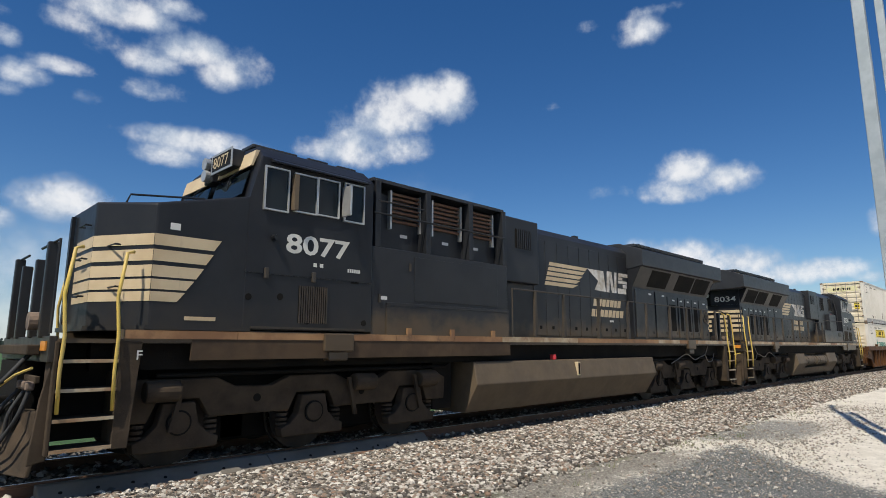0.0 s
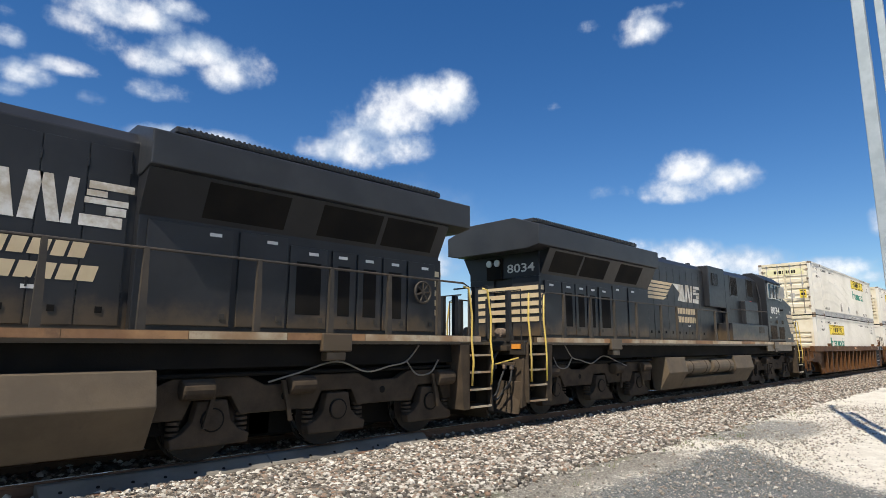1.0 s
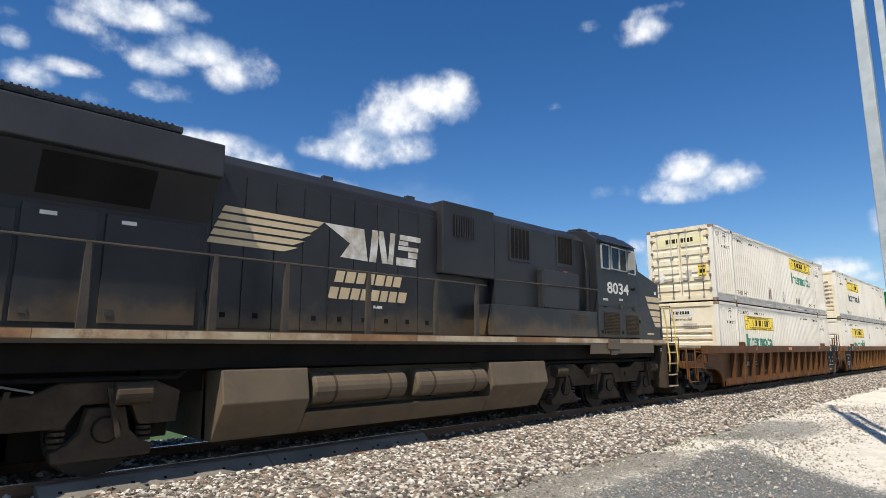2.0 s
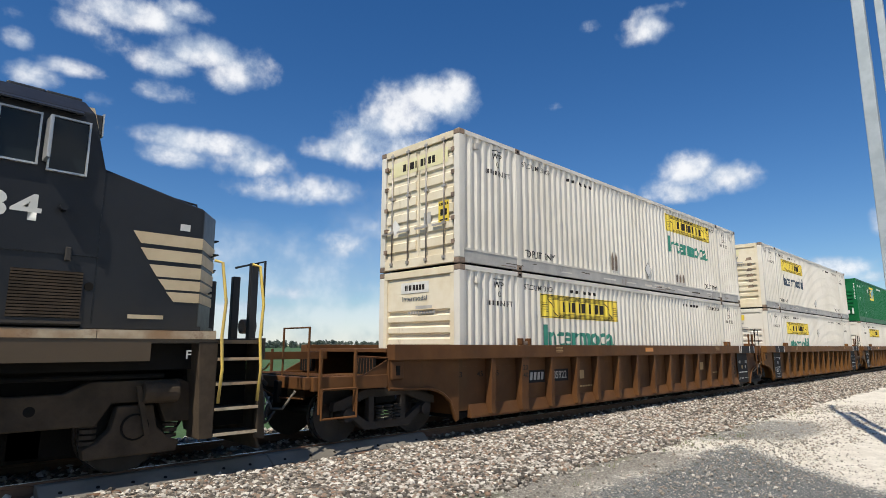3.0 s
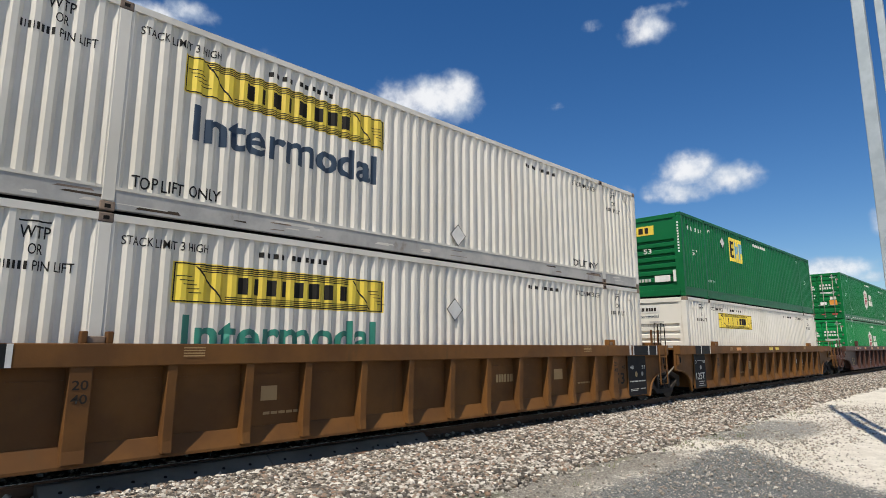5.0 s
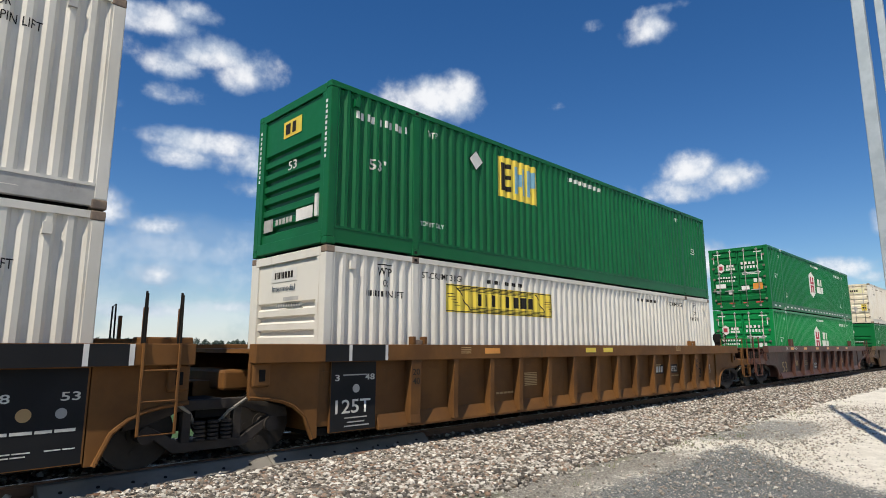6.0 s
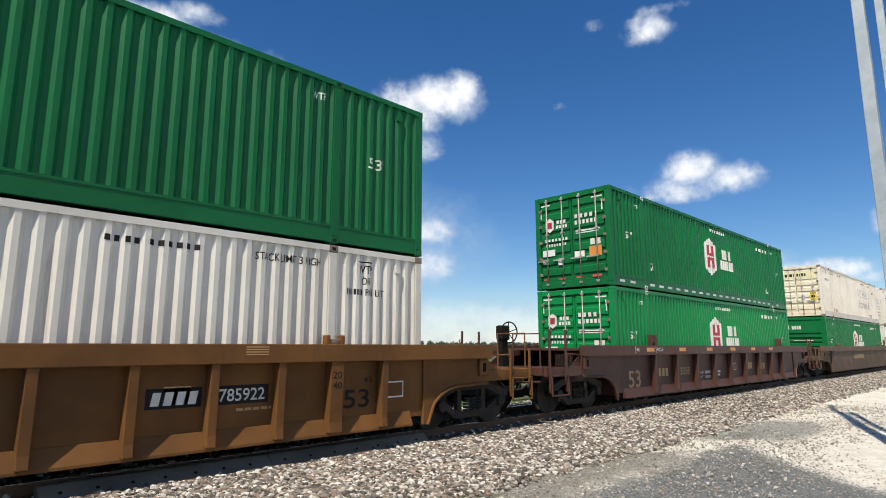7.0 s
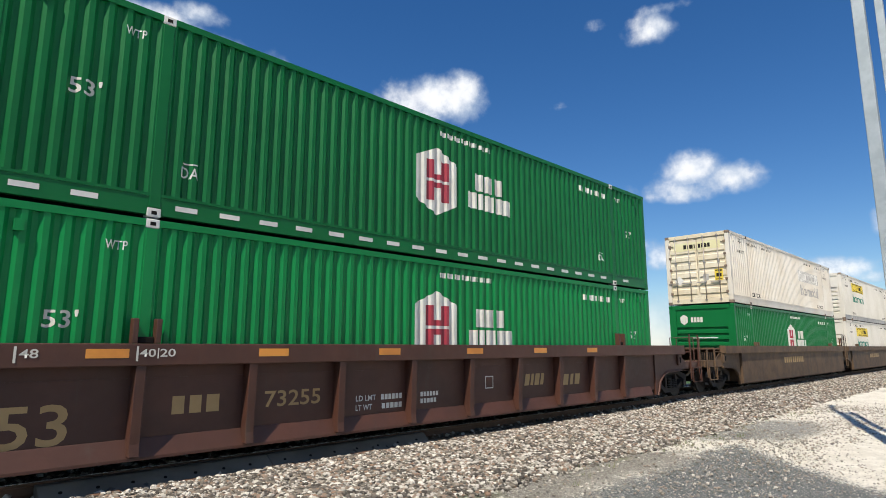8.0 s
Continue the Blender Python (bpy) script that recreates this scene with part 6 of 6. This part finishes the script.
    for u in (8.2, 10.6):
        P("stack_cover", Solid().box(u - 0.45, u + 0.45, -0.5, 0.5, 4.54, 4.66), roof_black, bevel=0.04)
    P("lifting_eye", Solid().box(9.5, 9.7, -0.7, -0.6, 4.54, 4.64), roof_black)
    P("lifting_eye", Solid().box(11.5, 11.7, -0.7, -0.6, 4.54, 4.64), roof_black)
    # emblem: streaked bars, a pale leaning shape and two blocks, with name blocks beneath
    def em(polys, material, y=-1.006, label=""):
        """Outlines drawn from left to right on the near side, 0 at the emblem's left edge."""
        base = X(11.6) if cab_first else 7.35
        for p in polys:
            part("emblem", moved(flat([[(base + a, z) for a, z in p]]), 0, y, 0), material, loco, label)
    em([[(0.25 - k * 0.05, 3.70 - k * 0.125), (2.0 - k * 0.12, 3.70 - k * 0.125), (1.9 - k * 0.16, 3.61 - k * 0.125), (0.2 - k * 0.05, 3.61 - k * 0.125)] for k in range(5)], cream, label="row of cream bars")
    em([[(2.0, 3.70), (2.85, 3.70), (2.95, 3.12), (2.35, 3.14), (2.55, 3.4)]], horse_white, label="leaning pale emblem shape")
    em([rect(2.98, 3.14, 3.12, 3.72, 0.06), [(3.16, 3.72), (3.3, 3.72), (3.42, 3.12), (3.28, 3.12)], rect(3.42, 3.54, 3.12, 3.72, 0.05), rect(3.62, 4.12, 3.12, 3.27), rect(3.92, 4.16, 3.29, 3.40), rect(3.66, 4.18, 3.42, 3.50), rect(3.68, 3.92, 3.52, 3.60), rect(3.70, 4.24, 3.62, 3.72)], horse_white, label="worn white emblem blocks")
    em(blocks(2.24, 3.72, 2.70, 2.90, (1, 1.1, 1, 0.9, 1.1, 0.8, 1), 0.22, 0.05) + blocks(2.12, 3.85, 2.41, 2.61, (1, 1.1, 1, 1, 1, 0.9, 1, 1.1), 0.22, 0.05), cream, label="plain cream blocks in place of a name")
    em([rect(3.1, 3.3, 2.28, 2.33)], sticker)
    # radiator section: body, slanting screens, wide roof
    # darker cab_black on the body puts the roof overhang's shade into its colour
    P("radiator_body", Solid().loft([[(u, y, z) for y, z in ((-1.12, 1.70), (-1.12, 3.35), (-1.42, 3.95), (1.42, 3.95), (1.12, 3.35), (1.12, 1.70))] for u in (1.72, 7.32)]), cab_black, bevel=0.015)
    P("radiator_roof", Solid().loft([[(u, y, z) for y, z in ((-1.50, 3.97), (-1.50, 4.45), (-0.75, 4.70), (0.75, 4.70), (1.50, 4.45), (1.50, 3.97), (1.15, 3.90), (-1.15, 3.90))] for u in (1.18, 7.34)]), roof_black, bevel=0.02)
    P("roof_grating", Solid().box(1.6, 6.9, -1.05, 1.05, 4.63, 4.73), roof_black, bevel=0.02)
    for i in range(60):
        P("roof_stud", Solid().box(1.7 + i * 0.085, 1.735 + i * 0.085, -1.07, -1.05, 4.66, 4.733), roof_black)
    for u0, u1 in ((2.0, 3.25), (3.35, 4.6), (5.2, 6.5)):
        q = [(-1.155, 3.42), (-1.40, 3.90)]
        P("radiator_screen", Solid().loft([[(u, q[0][0], q[0][1]), (u, q[1][0], q[1][1]), (u, q[1][0] + 0.02, q[1][1]), (u, q[0][0] + 0.02, q[0][1])] for u in (u0, u1)]), dark, "black radiator screen")
    for u0, u1, z1, win in ((1.85, 2.55, 3.2, 0), (2.6, 3.15, 3.2, 1), (3.2, 3.72, 3.2, 1), (3.77, 4.25, 3.2, 1), (4.35, 5.05, 3.2, 1), (5.1, 5.9, 3.3, 0), (6.0, 7.2, 3.9, 0)):
        d = P("radiator_door", Solid().box(u0, u1, -1.15, -1.12, 1.88, min(z1, 3.3)), black, bevel=0.008)
        if win:
            P("door_screen", Solid().box(u0 + 0.12, u1 - 0.12, -1.153, -1.14, 2.1, 2.95), dark, parent=d)
        P("door_latch", Solid().box(u0 + 0.08, u0 + 0.16, -1.165, -1.15, 1.98, 2.06), rail_grey, parent=d)
        lay("sticker", [rect(u0 + 0.18, u0 + 0.36, min(z1, 3.3) - 0.13, min(z1, 3.3) - 0.08)], sticker, -1.154)
    if cab_first:
        w = Solid()
        ring = [(2.25 + 0.20 * math.sin(i * math.pi / 10), -1.24, 2.62 + 0.20 * math.cos(i * math.pi / 10)) for i in range(21)]
        w.tube(ring, 0.025, 6)
        w.cyl((2.25, -1.16, 2.62), (2.25, -1.26, 2.62), 0.05, 10)
        for i in range(0, 20, 3):
            w.tube([(2.25, -1.24, 2.62), ring[i]], 0.02, 5)
        P("hand_brake_wheel", w, rail_grey, "grey hand-brake wheel")
    # radiator end: stripes, number, lights
    for s in (-1, 1):
        P("end_corner", Solid().box(1.66, 1.73, *sorted((s * 0.3, s * 1.12)), 1.85, 3.3), black, bevel=0.01)
    for i in range(5):
        z = 2.2 + i * 0.19
        P("end_stripe", Solid().box(1.640, 1.655, -1.10, 1.10, z, z + 0.11), cream, "cream stripe")
        lay("end_stripe", [rect(1.72, 1.92 - 0.02 * i, z, z + 0.11)], cream, -1.126)
    if not cab_first:
        part("lettering", moved(from_end(text_mesh(number, 0.22, 0.85, 0.015)), 1.655, -0.15, 3.42), lettering, loco, "white road number")
        P("end_board", Solid().box(1.66, 1.74, -1.12, 1.12, 3.3, 3.9), black)
    for y in (0.12, 0.38):
        P("end_headlight", Solid().cyl((1.74, y, 3.70), (1.56, y, 3.70), 0.09, 16), alu, "round headlight")
    P("end_headlight_box", Solid().box(1.6, 1.74, 0.0, 0.5, 3.28, 3.82), dark, bevel=0.02)
    # handrails on the near and far walkways
    for s in (-1, 1):
        last = 13.5 if cab_first else 13.0
        top = Solid().tube([(1.25, s * 1.50, 1.78), (1.25, s * 1.50, 2.78), (1.4, s * 1.50, 2.84), (last, s * 1.50, 2.84)] + ([(last, s * 1.50, 1.8)] if cab_first else []), 0.02, 7)
        P("handrail", top, rail_grey)
        for u in (12.68, 11.54, 9.95, 8.4, 7.3, 5.75, 4.5, 3.3, 2.1):
            P("stanchion", Solid().loft([[(u - w, s * 1.535, z), (u + w, s * 1.535, z), (u + w, s * 1.475, z), (u - w, s * 1.475, z)] for z, w in ((1.66, 0.055), (2.2, 0.045), (2.85, 0.03))]), rail_grey)
        # steps, both ends
        for u0, u1 in ((0.62, 1.29), (21.14, 21.80)):
            for u in (u0, u1):
                inner = u == (u1 if u0 < 5 else u0)
                w = 0.16 if inner else 0.02
                P("step_side", Solid().xz([(u - (w if not u0 < 5 else 0.02), 0.40), (u + (0.02 if not u0 < 5 else w), 0.40), (u + (0.02 if u0 > 5 else 0.24), 1.66), (u - (0.24 if u0 > 5 else 0.02), 1.66)] if inner else rect(u - 0.02, u + 0.02, 0.40, 1.66), *sorted((s * 1.12, s * 1.54))), truck_dirt, bevel=0.008)
            for i in range(4):
                z = 0.42 + i * 0.33
                P("step", Solid().box(u0 + 0.02, u1 - 0.02, *sorted((s * 1.12, s * 1.55)), z, z + 0.035), rail_grey, "open step tread with worn edge")
                P("step_edge", Solid().box(u0 + 0.02, u1 - 0.02, *sorted((s * 1.55, s * 1.56)), z, z + 0.04), stripe)
            P("step_back", Solid().box(u0 + 0.02, u1 - 0.02, *sorted((s * 1.0, s * 1.12)), 0.5, 1.66), dark)
            for u, top_z in ((u0 + 0.05, 2.75), (u1 - 0.05, 2.75)):
                k = 1 if u0 > 5 else -1
                P("grab_pole", Solid().tube([(u, s * 1.57, 0.85), (u + 0.02 * k, s * 1.60, 1.3), (u, s * 1.57, 1.72), (u + 0.04 * k, s * 1.55, 2.2), (u - 0.03 * k, s * 1.52, top_z), (u - 0.12 * k, s * 1.46, top_z + 0.03)], 0.022, 7), yellow_rail, "yellow step handrail", smooth=True)
    # end platforms, pilots and couplers
    for ue, d in ((0.62, -1), (21.80, 1)):
        P("end_beam", Solid().box(*sorted((ue, ue + d * 0.08)), -1.5, 1.5, 1.42, 1.72), cab_black, bevel=0.01)
        P("anticlimber", Solid().box(*sorted((ue + d * 0.08, ue + d * 0.22)), -1.1, 1.1, 1.50, 1.62), truck_dirt, "ribbed anti-climber beam", bevel=0.015)
        pilot = [[(ue + d * f, -1.34, z), (ue + d * (f + 0.05), -1.34, z), (ue + d * (f + g), -0.35, z), (ue + d * (f + g), 0.35, z), (ue + d * (f + 0.05), 1.34, z), (ue + d * f, 1.34, z)]
                 for z, f, g in ((0.16, 0.10, 0.34), (0.45, 0.02, 0.24), (0.85, 0.0, 0.14))]
        P("pilot", Solid().loft(pilot), truck_dirt, "dusty pilot plough", bevel=0.015)
        for y in (-1.42, 1.42):
            P("pilot_edge", Solid().xz([(ue - d * 0.02, 0.34), (ue + d * 0.16, 0.30), (ue + d * 0.10, 1.0), (ue + d * 0.02, 1.45), (ue - d * 0.02, 1.45)], y - 0.03, y + 0.03), truck_dirt, bevel=0.008)
            P("cut_lever", Solid().tube([(ue + d * 0.2, y, 1.36), (ue + d * 0.3, y * 0.8, 1.28), (ue + d * 0.36, y * 0.3, 1.1), (ue + d * 0.4, y * 0.05, 1.06)], 0.016, 6), yellow_rail)
        P("hose_rack", Solid().box(*sorted((ue + d * 0.08, ue + d * 0.13)), -1.25, -0.25, 1.18, 1.26), truck_dirt, bevel=0.01)
        for k, y in enumerate((-1.2, -1.0, -0.72)):
            P("glad_hand", Solid().box(*sorted((ue + d * 0.12, ue + d * 0.21)), y - 0.04, y + 0.04, 1.10, 1.20), casting, bevel=0.02)
            P("brake_hose", Solid().tube(eased([(ue + d * 0.16, y, 1.12), (ue + d * (0.24 + 0.05 * k), y + 0.04 * k, 0.84), (ue + d * (0.30 + 0.02 * k), y + 0.12, 0.66 - 0.09 * k), (ue + d * (0.42 + 0.05 * k), y + 0.25, 0.46 + 0.05 * k), (ue + d * 0.60, y + 0.3, 0.60 + 0.1 * k)]), 0.024, 7), rubber, "black rubber air hose", smooth=True)
        P("draft_box", Solid().box(*sorted((ue, ue + d * 0.2)), -0.62, 0.62, 0.6, 1.42), dark)
        P("coupler", Solid().box(*sorted((ue, ue + d * 0.48)), -0.09, 0.09, 0.78, 0.98), dark, bevel=0.03)
        P("coupler_knuckle", Solid().box(*sorted((ue + d * 0.42, ue + d * 0.64)), -0.18, 0.18, 0.70, 1.05), dark, bevel=0.07)
        for y in (-1.05, -0.45, 0.45, 1.05):
            P("platform_post", Solid().box(*sorted((ue + d * 0.0, ue + d * 0.12)), y - 0.05, y + 0.05, 1.7, 2.86 if abs(y) > 0.5 else 2.7), cab_black, bevel=0.015)
        for s in (-1, 1):
            P("platform_rail", Solid().tube([(ue + d * 0.06, s * 1.40, 1.75), (ue + d * 0.06, s * 1.40, 2.85), (ue + d * 0.06, s * 0.42, 2.85)], 0.018, 6), cab_black)
        for y, sag in ((-0.32, 0.42), (-0.55, 0.34)):
            P("air_hose", Solid().tube(eased([(ue + d * 0.1, y, 1.0), (ue + d * 0.3, y, 0.85), (ue + d * 0.42, y + 0.02, sag + 0.12), (ue + d * 0.56, y + 0.04, sag), (ue + d * 0.66, y + 0.05, sag + 0.1)]), 0.027, 7), rubber, smooth=True)
        P("jumper_cable", Solid().tube([(ue + d * 0.1, -0.8, 1.55), (ue + d * 0.35, -0.75, 1.2), (ue + d * 0.6, -0.6, 1.0)], 0.03, 7), rubber, smooth=True)
        P("ditch_light", Solid().cyl((ue, -0.85, 1.9), (ue + d * 0.2, -0.85, 1.9), 0.11, 14), casting)
        P("marker", Solid().box(*sorted((ue + d * 0.08, ue + d * 0.10)), -1.4, -1.15, 1.55, 1.66), amber)
    part("lettering", moved(text_mesh("F", 0.11, 0.065, 0.008), X(20.96) if cab_first else 20.74, -1.5445, 1.44), lettering, loco)
    # fuel tank
    if cab_first:
        tank = [(-1.20, 1.30), (-1.50, 1.30), (-1.60, 0.86), (-1.25, 0.30), (1.25, 0.30), (1.60, 0.86), (1.50, 1.30)]
        P("fuel_tank", Solid().loft([[(u, y, z) for y, z in tank] for u in (7.05, 14.75)]), tank_dirt, "dust-coated fuel tank", bevel=0.02)
        P("tank_gauge", Solid().box(11.05, 11.17, -1.60, -1.50, 0.92, 1.24), cream, bevel=0.01)
        P("tank_gauge_glass", Solid().box(11.08, 11.14, -1.606, -1.55, 0.95, 1.21), dark)
        P("fuel_filler", Solid().box(11.9, 12.0, -1.50, -1.38, 1.30, 1.42), flag_red, "red fuel cut-off", bevel=0.02)
    else:
        P("fuel_tank", Solid().loft([[(u, y, z) for y, z in ((-0.95, 1.25), (-1.05, 0.30), (1.05, 0.30), (0.95, 1.25))] for u in (7.5, 15.0)]), tank_dirt)
        for u0, u1 in ((7.5, 8.85), (13.1, 15.0)):
            P("tank_end", Solid().loft([[(u, y, z) for y, z in ((-0.9, 1.28), (-1.48, 1.28), (-1.57, 0.82), (-1.25, 0.30), (-0.9, 0.30))] for u in (u0, u1)]), tank_dirt, "dust-coated fuel tank side", bevel=0.02)
        P("tank_sill", Solid().loft([[(u, y, z) for y, z in ((-0.9, 0.62), (-1.46, 0.62), (-1.25, 0.30), (-0.9, 0.30))] for u in (8.85, 13.1)]), tank_dirt, bevel=0.02)
        for u0, u1 in ((8.95, 10.85), (11.1, 13.0)):
            P("air_reservoir", Solid().cyl((u0, -1.30, 0.95), (u1, -1.30, 0.95), 0.24, 20), tank_dirt, "long cylindrical air tank", bevel=0.05)
            for u in (u0 + 0.4, u1 - 0.4):
                P("strap", Solid().cyl((u - 0.02, -1.30, 0.95), (u + 0.02, -1.30, 0.95), 0.25, 20), truck_dirt)
    for a, b, w in ((15.02, 15.55, 1.15), (6.6, 7.0, 1.0)):
        P("equipment_box", Solid().box(a, b, -w, w, 0.42, 1.3), dark, bevel=0.02)
    P("side_pipe", Solid().tube([(1.5, -1.22, 1.22), (7.0, -1.24, 1.20), (7.2, -1.2, 1.35), (15.0, -1.2, 1.36), (15.3, -1.22, 1.22), (20.6, -1.2, 1.22)], 0.03, 6), dark)
    # trucks
    for xc in (4.12, 18.21):
        for dx in (-2.07, 0.0, 2.07):
            w = wheelset(loco, X(xc + dx), 0.53)
            k = 1 if dx <= 0 else -1
            P("traction_motor", Solid().box(*sorted((xc + dx + k * 0.2, xc + dx + k * 1.25)), -0.6, 0.6, 0.2, 0.95), dark, bevel=0.05)
        for s in (-1, 1):
            up = [(-2.92, 0.62), (-2.95, 1.02), (-2.62, 1.17), (-1.55, 1.17), (-1.28, 1.04), (-0.72, 1.03), (-0.42, 1.16), (0.42, 1.16), (0.72, 1.03), (1.28, 1.04), (1.55, 1.17), (2.62, 1.17), (2.95, 1.02), (2.92, 0.62)]
            lo = [(2.46, 0.62), (2.34, 0.90), (1.80, 0.90), (1.64, 0.64), (0.42, 0.64), (0.29, 0.90), (-0.29, 0.90), (-0.42, 0.64), (-1.64, 0.64), (-1.80, 0.90), (-2.34, 0.90), (-2.46, 0.62)]
            P("truck_frame", Solid().xz([(xc + a, z) for a, z in up + lo], *sorted((s * 1.04, s * 1.20))), truck_dirt, "cast truck side frame", bevel=0.02)
            for dx in (-2.07, 0.0, 2.07):
                P("axle_box", Solid().xz([(xc + dx + a, z) for a, z in ((-0.21, 0.86), (0.21, 0.86), (0.27, 0.58), (0.40, 0.45), (0.56, 0.38), (0.54, 0.25), (-0.54, 0.25), (-0.56, 0.38), (-0.40, 0.45), (-0.27, 0.58))], *sorted((s * 1.05, s * 1.24))), truck_dirt, bevel=0.02)
                P("axle_cap", Solid().cyl((xc + dx, s * 1.2, 0.60), (xc + dx, s * 1.27, 0.60), 0.145, 20), truck_dirt, bevel=0.015)
                P("axle_cap_ring", Solid().cyl((xc + dx, s * 1.2, 0.60), (xc + dx, s * 1.262, 0.60), 0.165, 20), dark)
                for k in (-0.48, 0.48):
                    sp = Solid()
                    for i in range(5):
                        sp.cyl((xc + dx + k, s * 1.10, 0.42 + i * 0.07), (xc + dx + k, s * 1.10, 0.46 + i * 0.07), 0.09, 12)
                    P("coil_spring", sp, truck_dirt)
            for a in (-0.95, 0.95):
                P("frame_hole", Solid().cyl((xc + a, s * 1.195, 0.86), (xc + a, s * 1.205, 0.86), 0.06, 12), dark)
            for a, k in ((-2.35, 1), (2.35, -1), (0.75 if xc < 10 else -0.9, 1)):
                P("brake_cylinder", Solid().cyl((xc + a - 0.24, s * 1.30, 1.02), (xc + a + 0.2, s * 1.30, 1.02), 0.14, 16), truck_dirt, bevel=0.03)
                P("brake_lever", Solid().loft([[(xc + a + k * q, s * 1.33, z), (xc + a + k * (q + 0.06), s * 1.33, z), (xc + a + k * (q + 0.06), s * 1.28, z), (xc + a + k * q, s * 1.28, z)] for q, z in ((0.12, 0.5), (0.26, 1.1))]), truck_dirt)
            P("sand_pipe", Solid().tube([(xc + 2.7, s * 1.1, 1.2), (xc + 2.7, s * 1.05, 0.6), (xc + 2.55, s * 0.85, 0.25)], 0.022, 6), dark)
    chain = [(2.4, 1.62), (2.7, 1.34), (3.1, 1.26), (3.6, 1.18), (4.2, 1.36), (4.9, 1.2), (5.4, 1.08)]
    P("cable", Solid().tube(eased([(u, -1.30, z) for u, z in chain]), 0.015, 6), chain_grey, "pale slack cable", smooth=True)
    P("cable", Solid().tube(eased([(1.9, -1.30, 1.35), (2.1, -1.3, 1.12), (2.45, -1.3, 1.1), (2.7, -1.3, 1.34)]), 0.015, 6), chain_grey, smooth=True)
    return loco
build_ground()
build_track()
build_panels()
stones("ballast_near", 56000, 1.5, 16, 4.9, 7.96, 0.036, True, "pale brown and grey broken ballast stones beside the track", stone)
stones("ballast_far", 40000, 16, 60, 4.9, 8.2, 0.046, False, "pale broken ballast stones further along the track", stone)
stones("ballast_track", 14000, -4, 40, 8.0, 12.2, 0.05, False, "ballast stones between and beyond the rails", stone)
stones("verge_stones", 6000, 3.5, 22, 2.2, 5.6, 0.021, True, "scattered pale stones where the ballast runs out into the yard", pebble)
stones("yard_grit", 11000, 4, 24, 0.8, 4.9, 0.015, False, "loose pale grit on the yard", pebble)
build_weeds()
build_woods()
build_mast()
vapour = cloud_mat("cloud_vapour", 1.7, -0.22, 1.12, 0.96, (0.47, 0.56, 0.69), (0.90, 0.91, 0.93))
haze = cloud_mat("haze_vapour", 0.9, -0.35, 1.1, 0.60, (0.36, 0.49, 0.66), (0.70, 0.76, 0.83))
build_clouds()
# unseen cloud sheets added out of view; their white glow makes bluish shade neutral
for k in range(5):
    rng = random.Random(40 + k)
    cloud_bank("unseen glowing cloud sheets added as neutral fill light", [(108 + 44 * k + rng.uniform(0, 44), rng.uniform(8, 36), rng.uniform(4, 9), rng.uniform(2.5, 5.0), rng.uniform(0.8, 1.1)) for _ in range(13)], -1.0)
build_cars()
build_boxes()
ride(locomotive("black road locomotive with cream nose stripes, cab leading, dusty underneath", "8077", True), -31.55 - LEN)
ride(locomotive("black road locomotive coupled radiator end first, dusty underneath", "8034", False), -31.55)


def travel(t):
    """How far along +x a place on the train lies at t, from where it is at 4 s; the train speeds up a little."""
    u = min(1.0, max(0.0, (t - 4.5) / 1.5))
    return -13.8555 * (t - 4) - 0.0619 * (t - 4) ** 2 / 2 - 0.30 * u * u * (3 - 2 * u)


def motions():
    for ob, s, z in RIDES:
        walk(ob, [(t / 2, pose(s + travel(t / 2), MID, z)) for t in range(17)])
    for ob, x, radius in WHEELS:
        walk(ob, [(k / FPS, pose(x, 0, radius, 0, math.degrees(travel(k / FPS) / radius), 0)) for k in range(8 * FPS + 1)])
    for ob, rate in CLOUDS:
        walk(ob, [(0, pose(0, 0, EYE, 0, 0, 0)), (8, pose(0, 0, EYE, 0, 0, rate))])


motions()
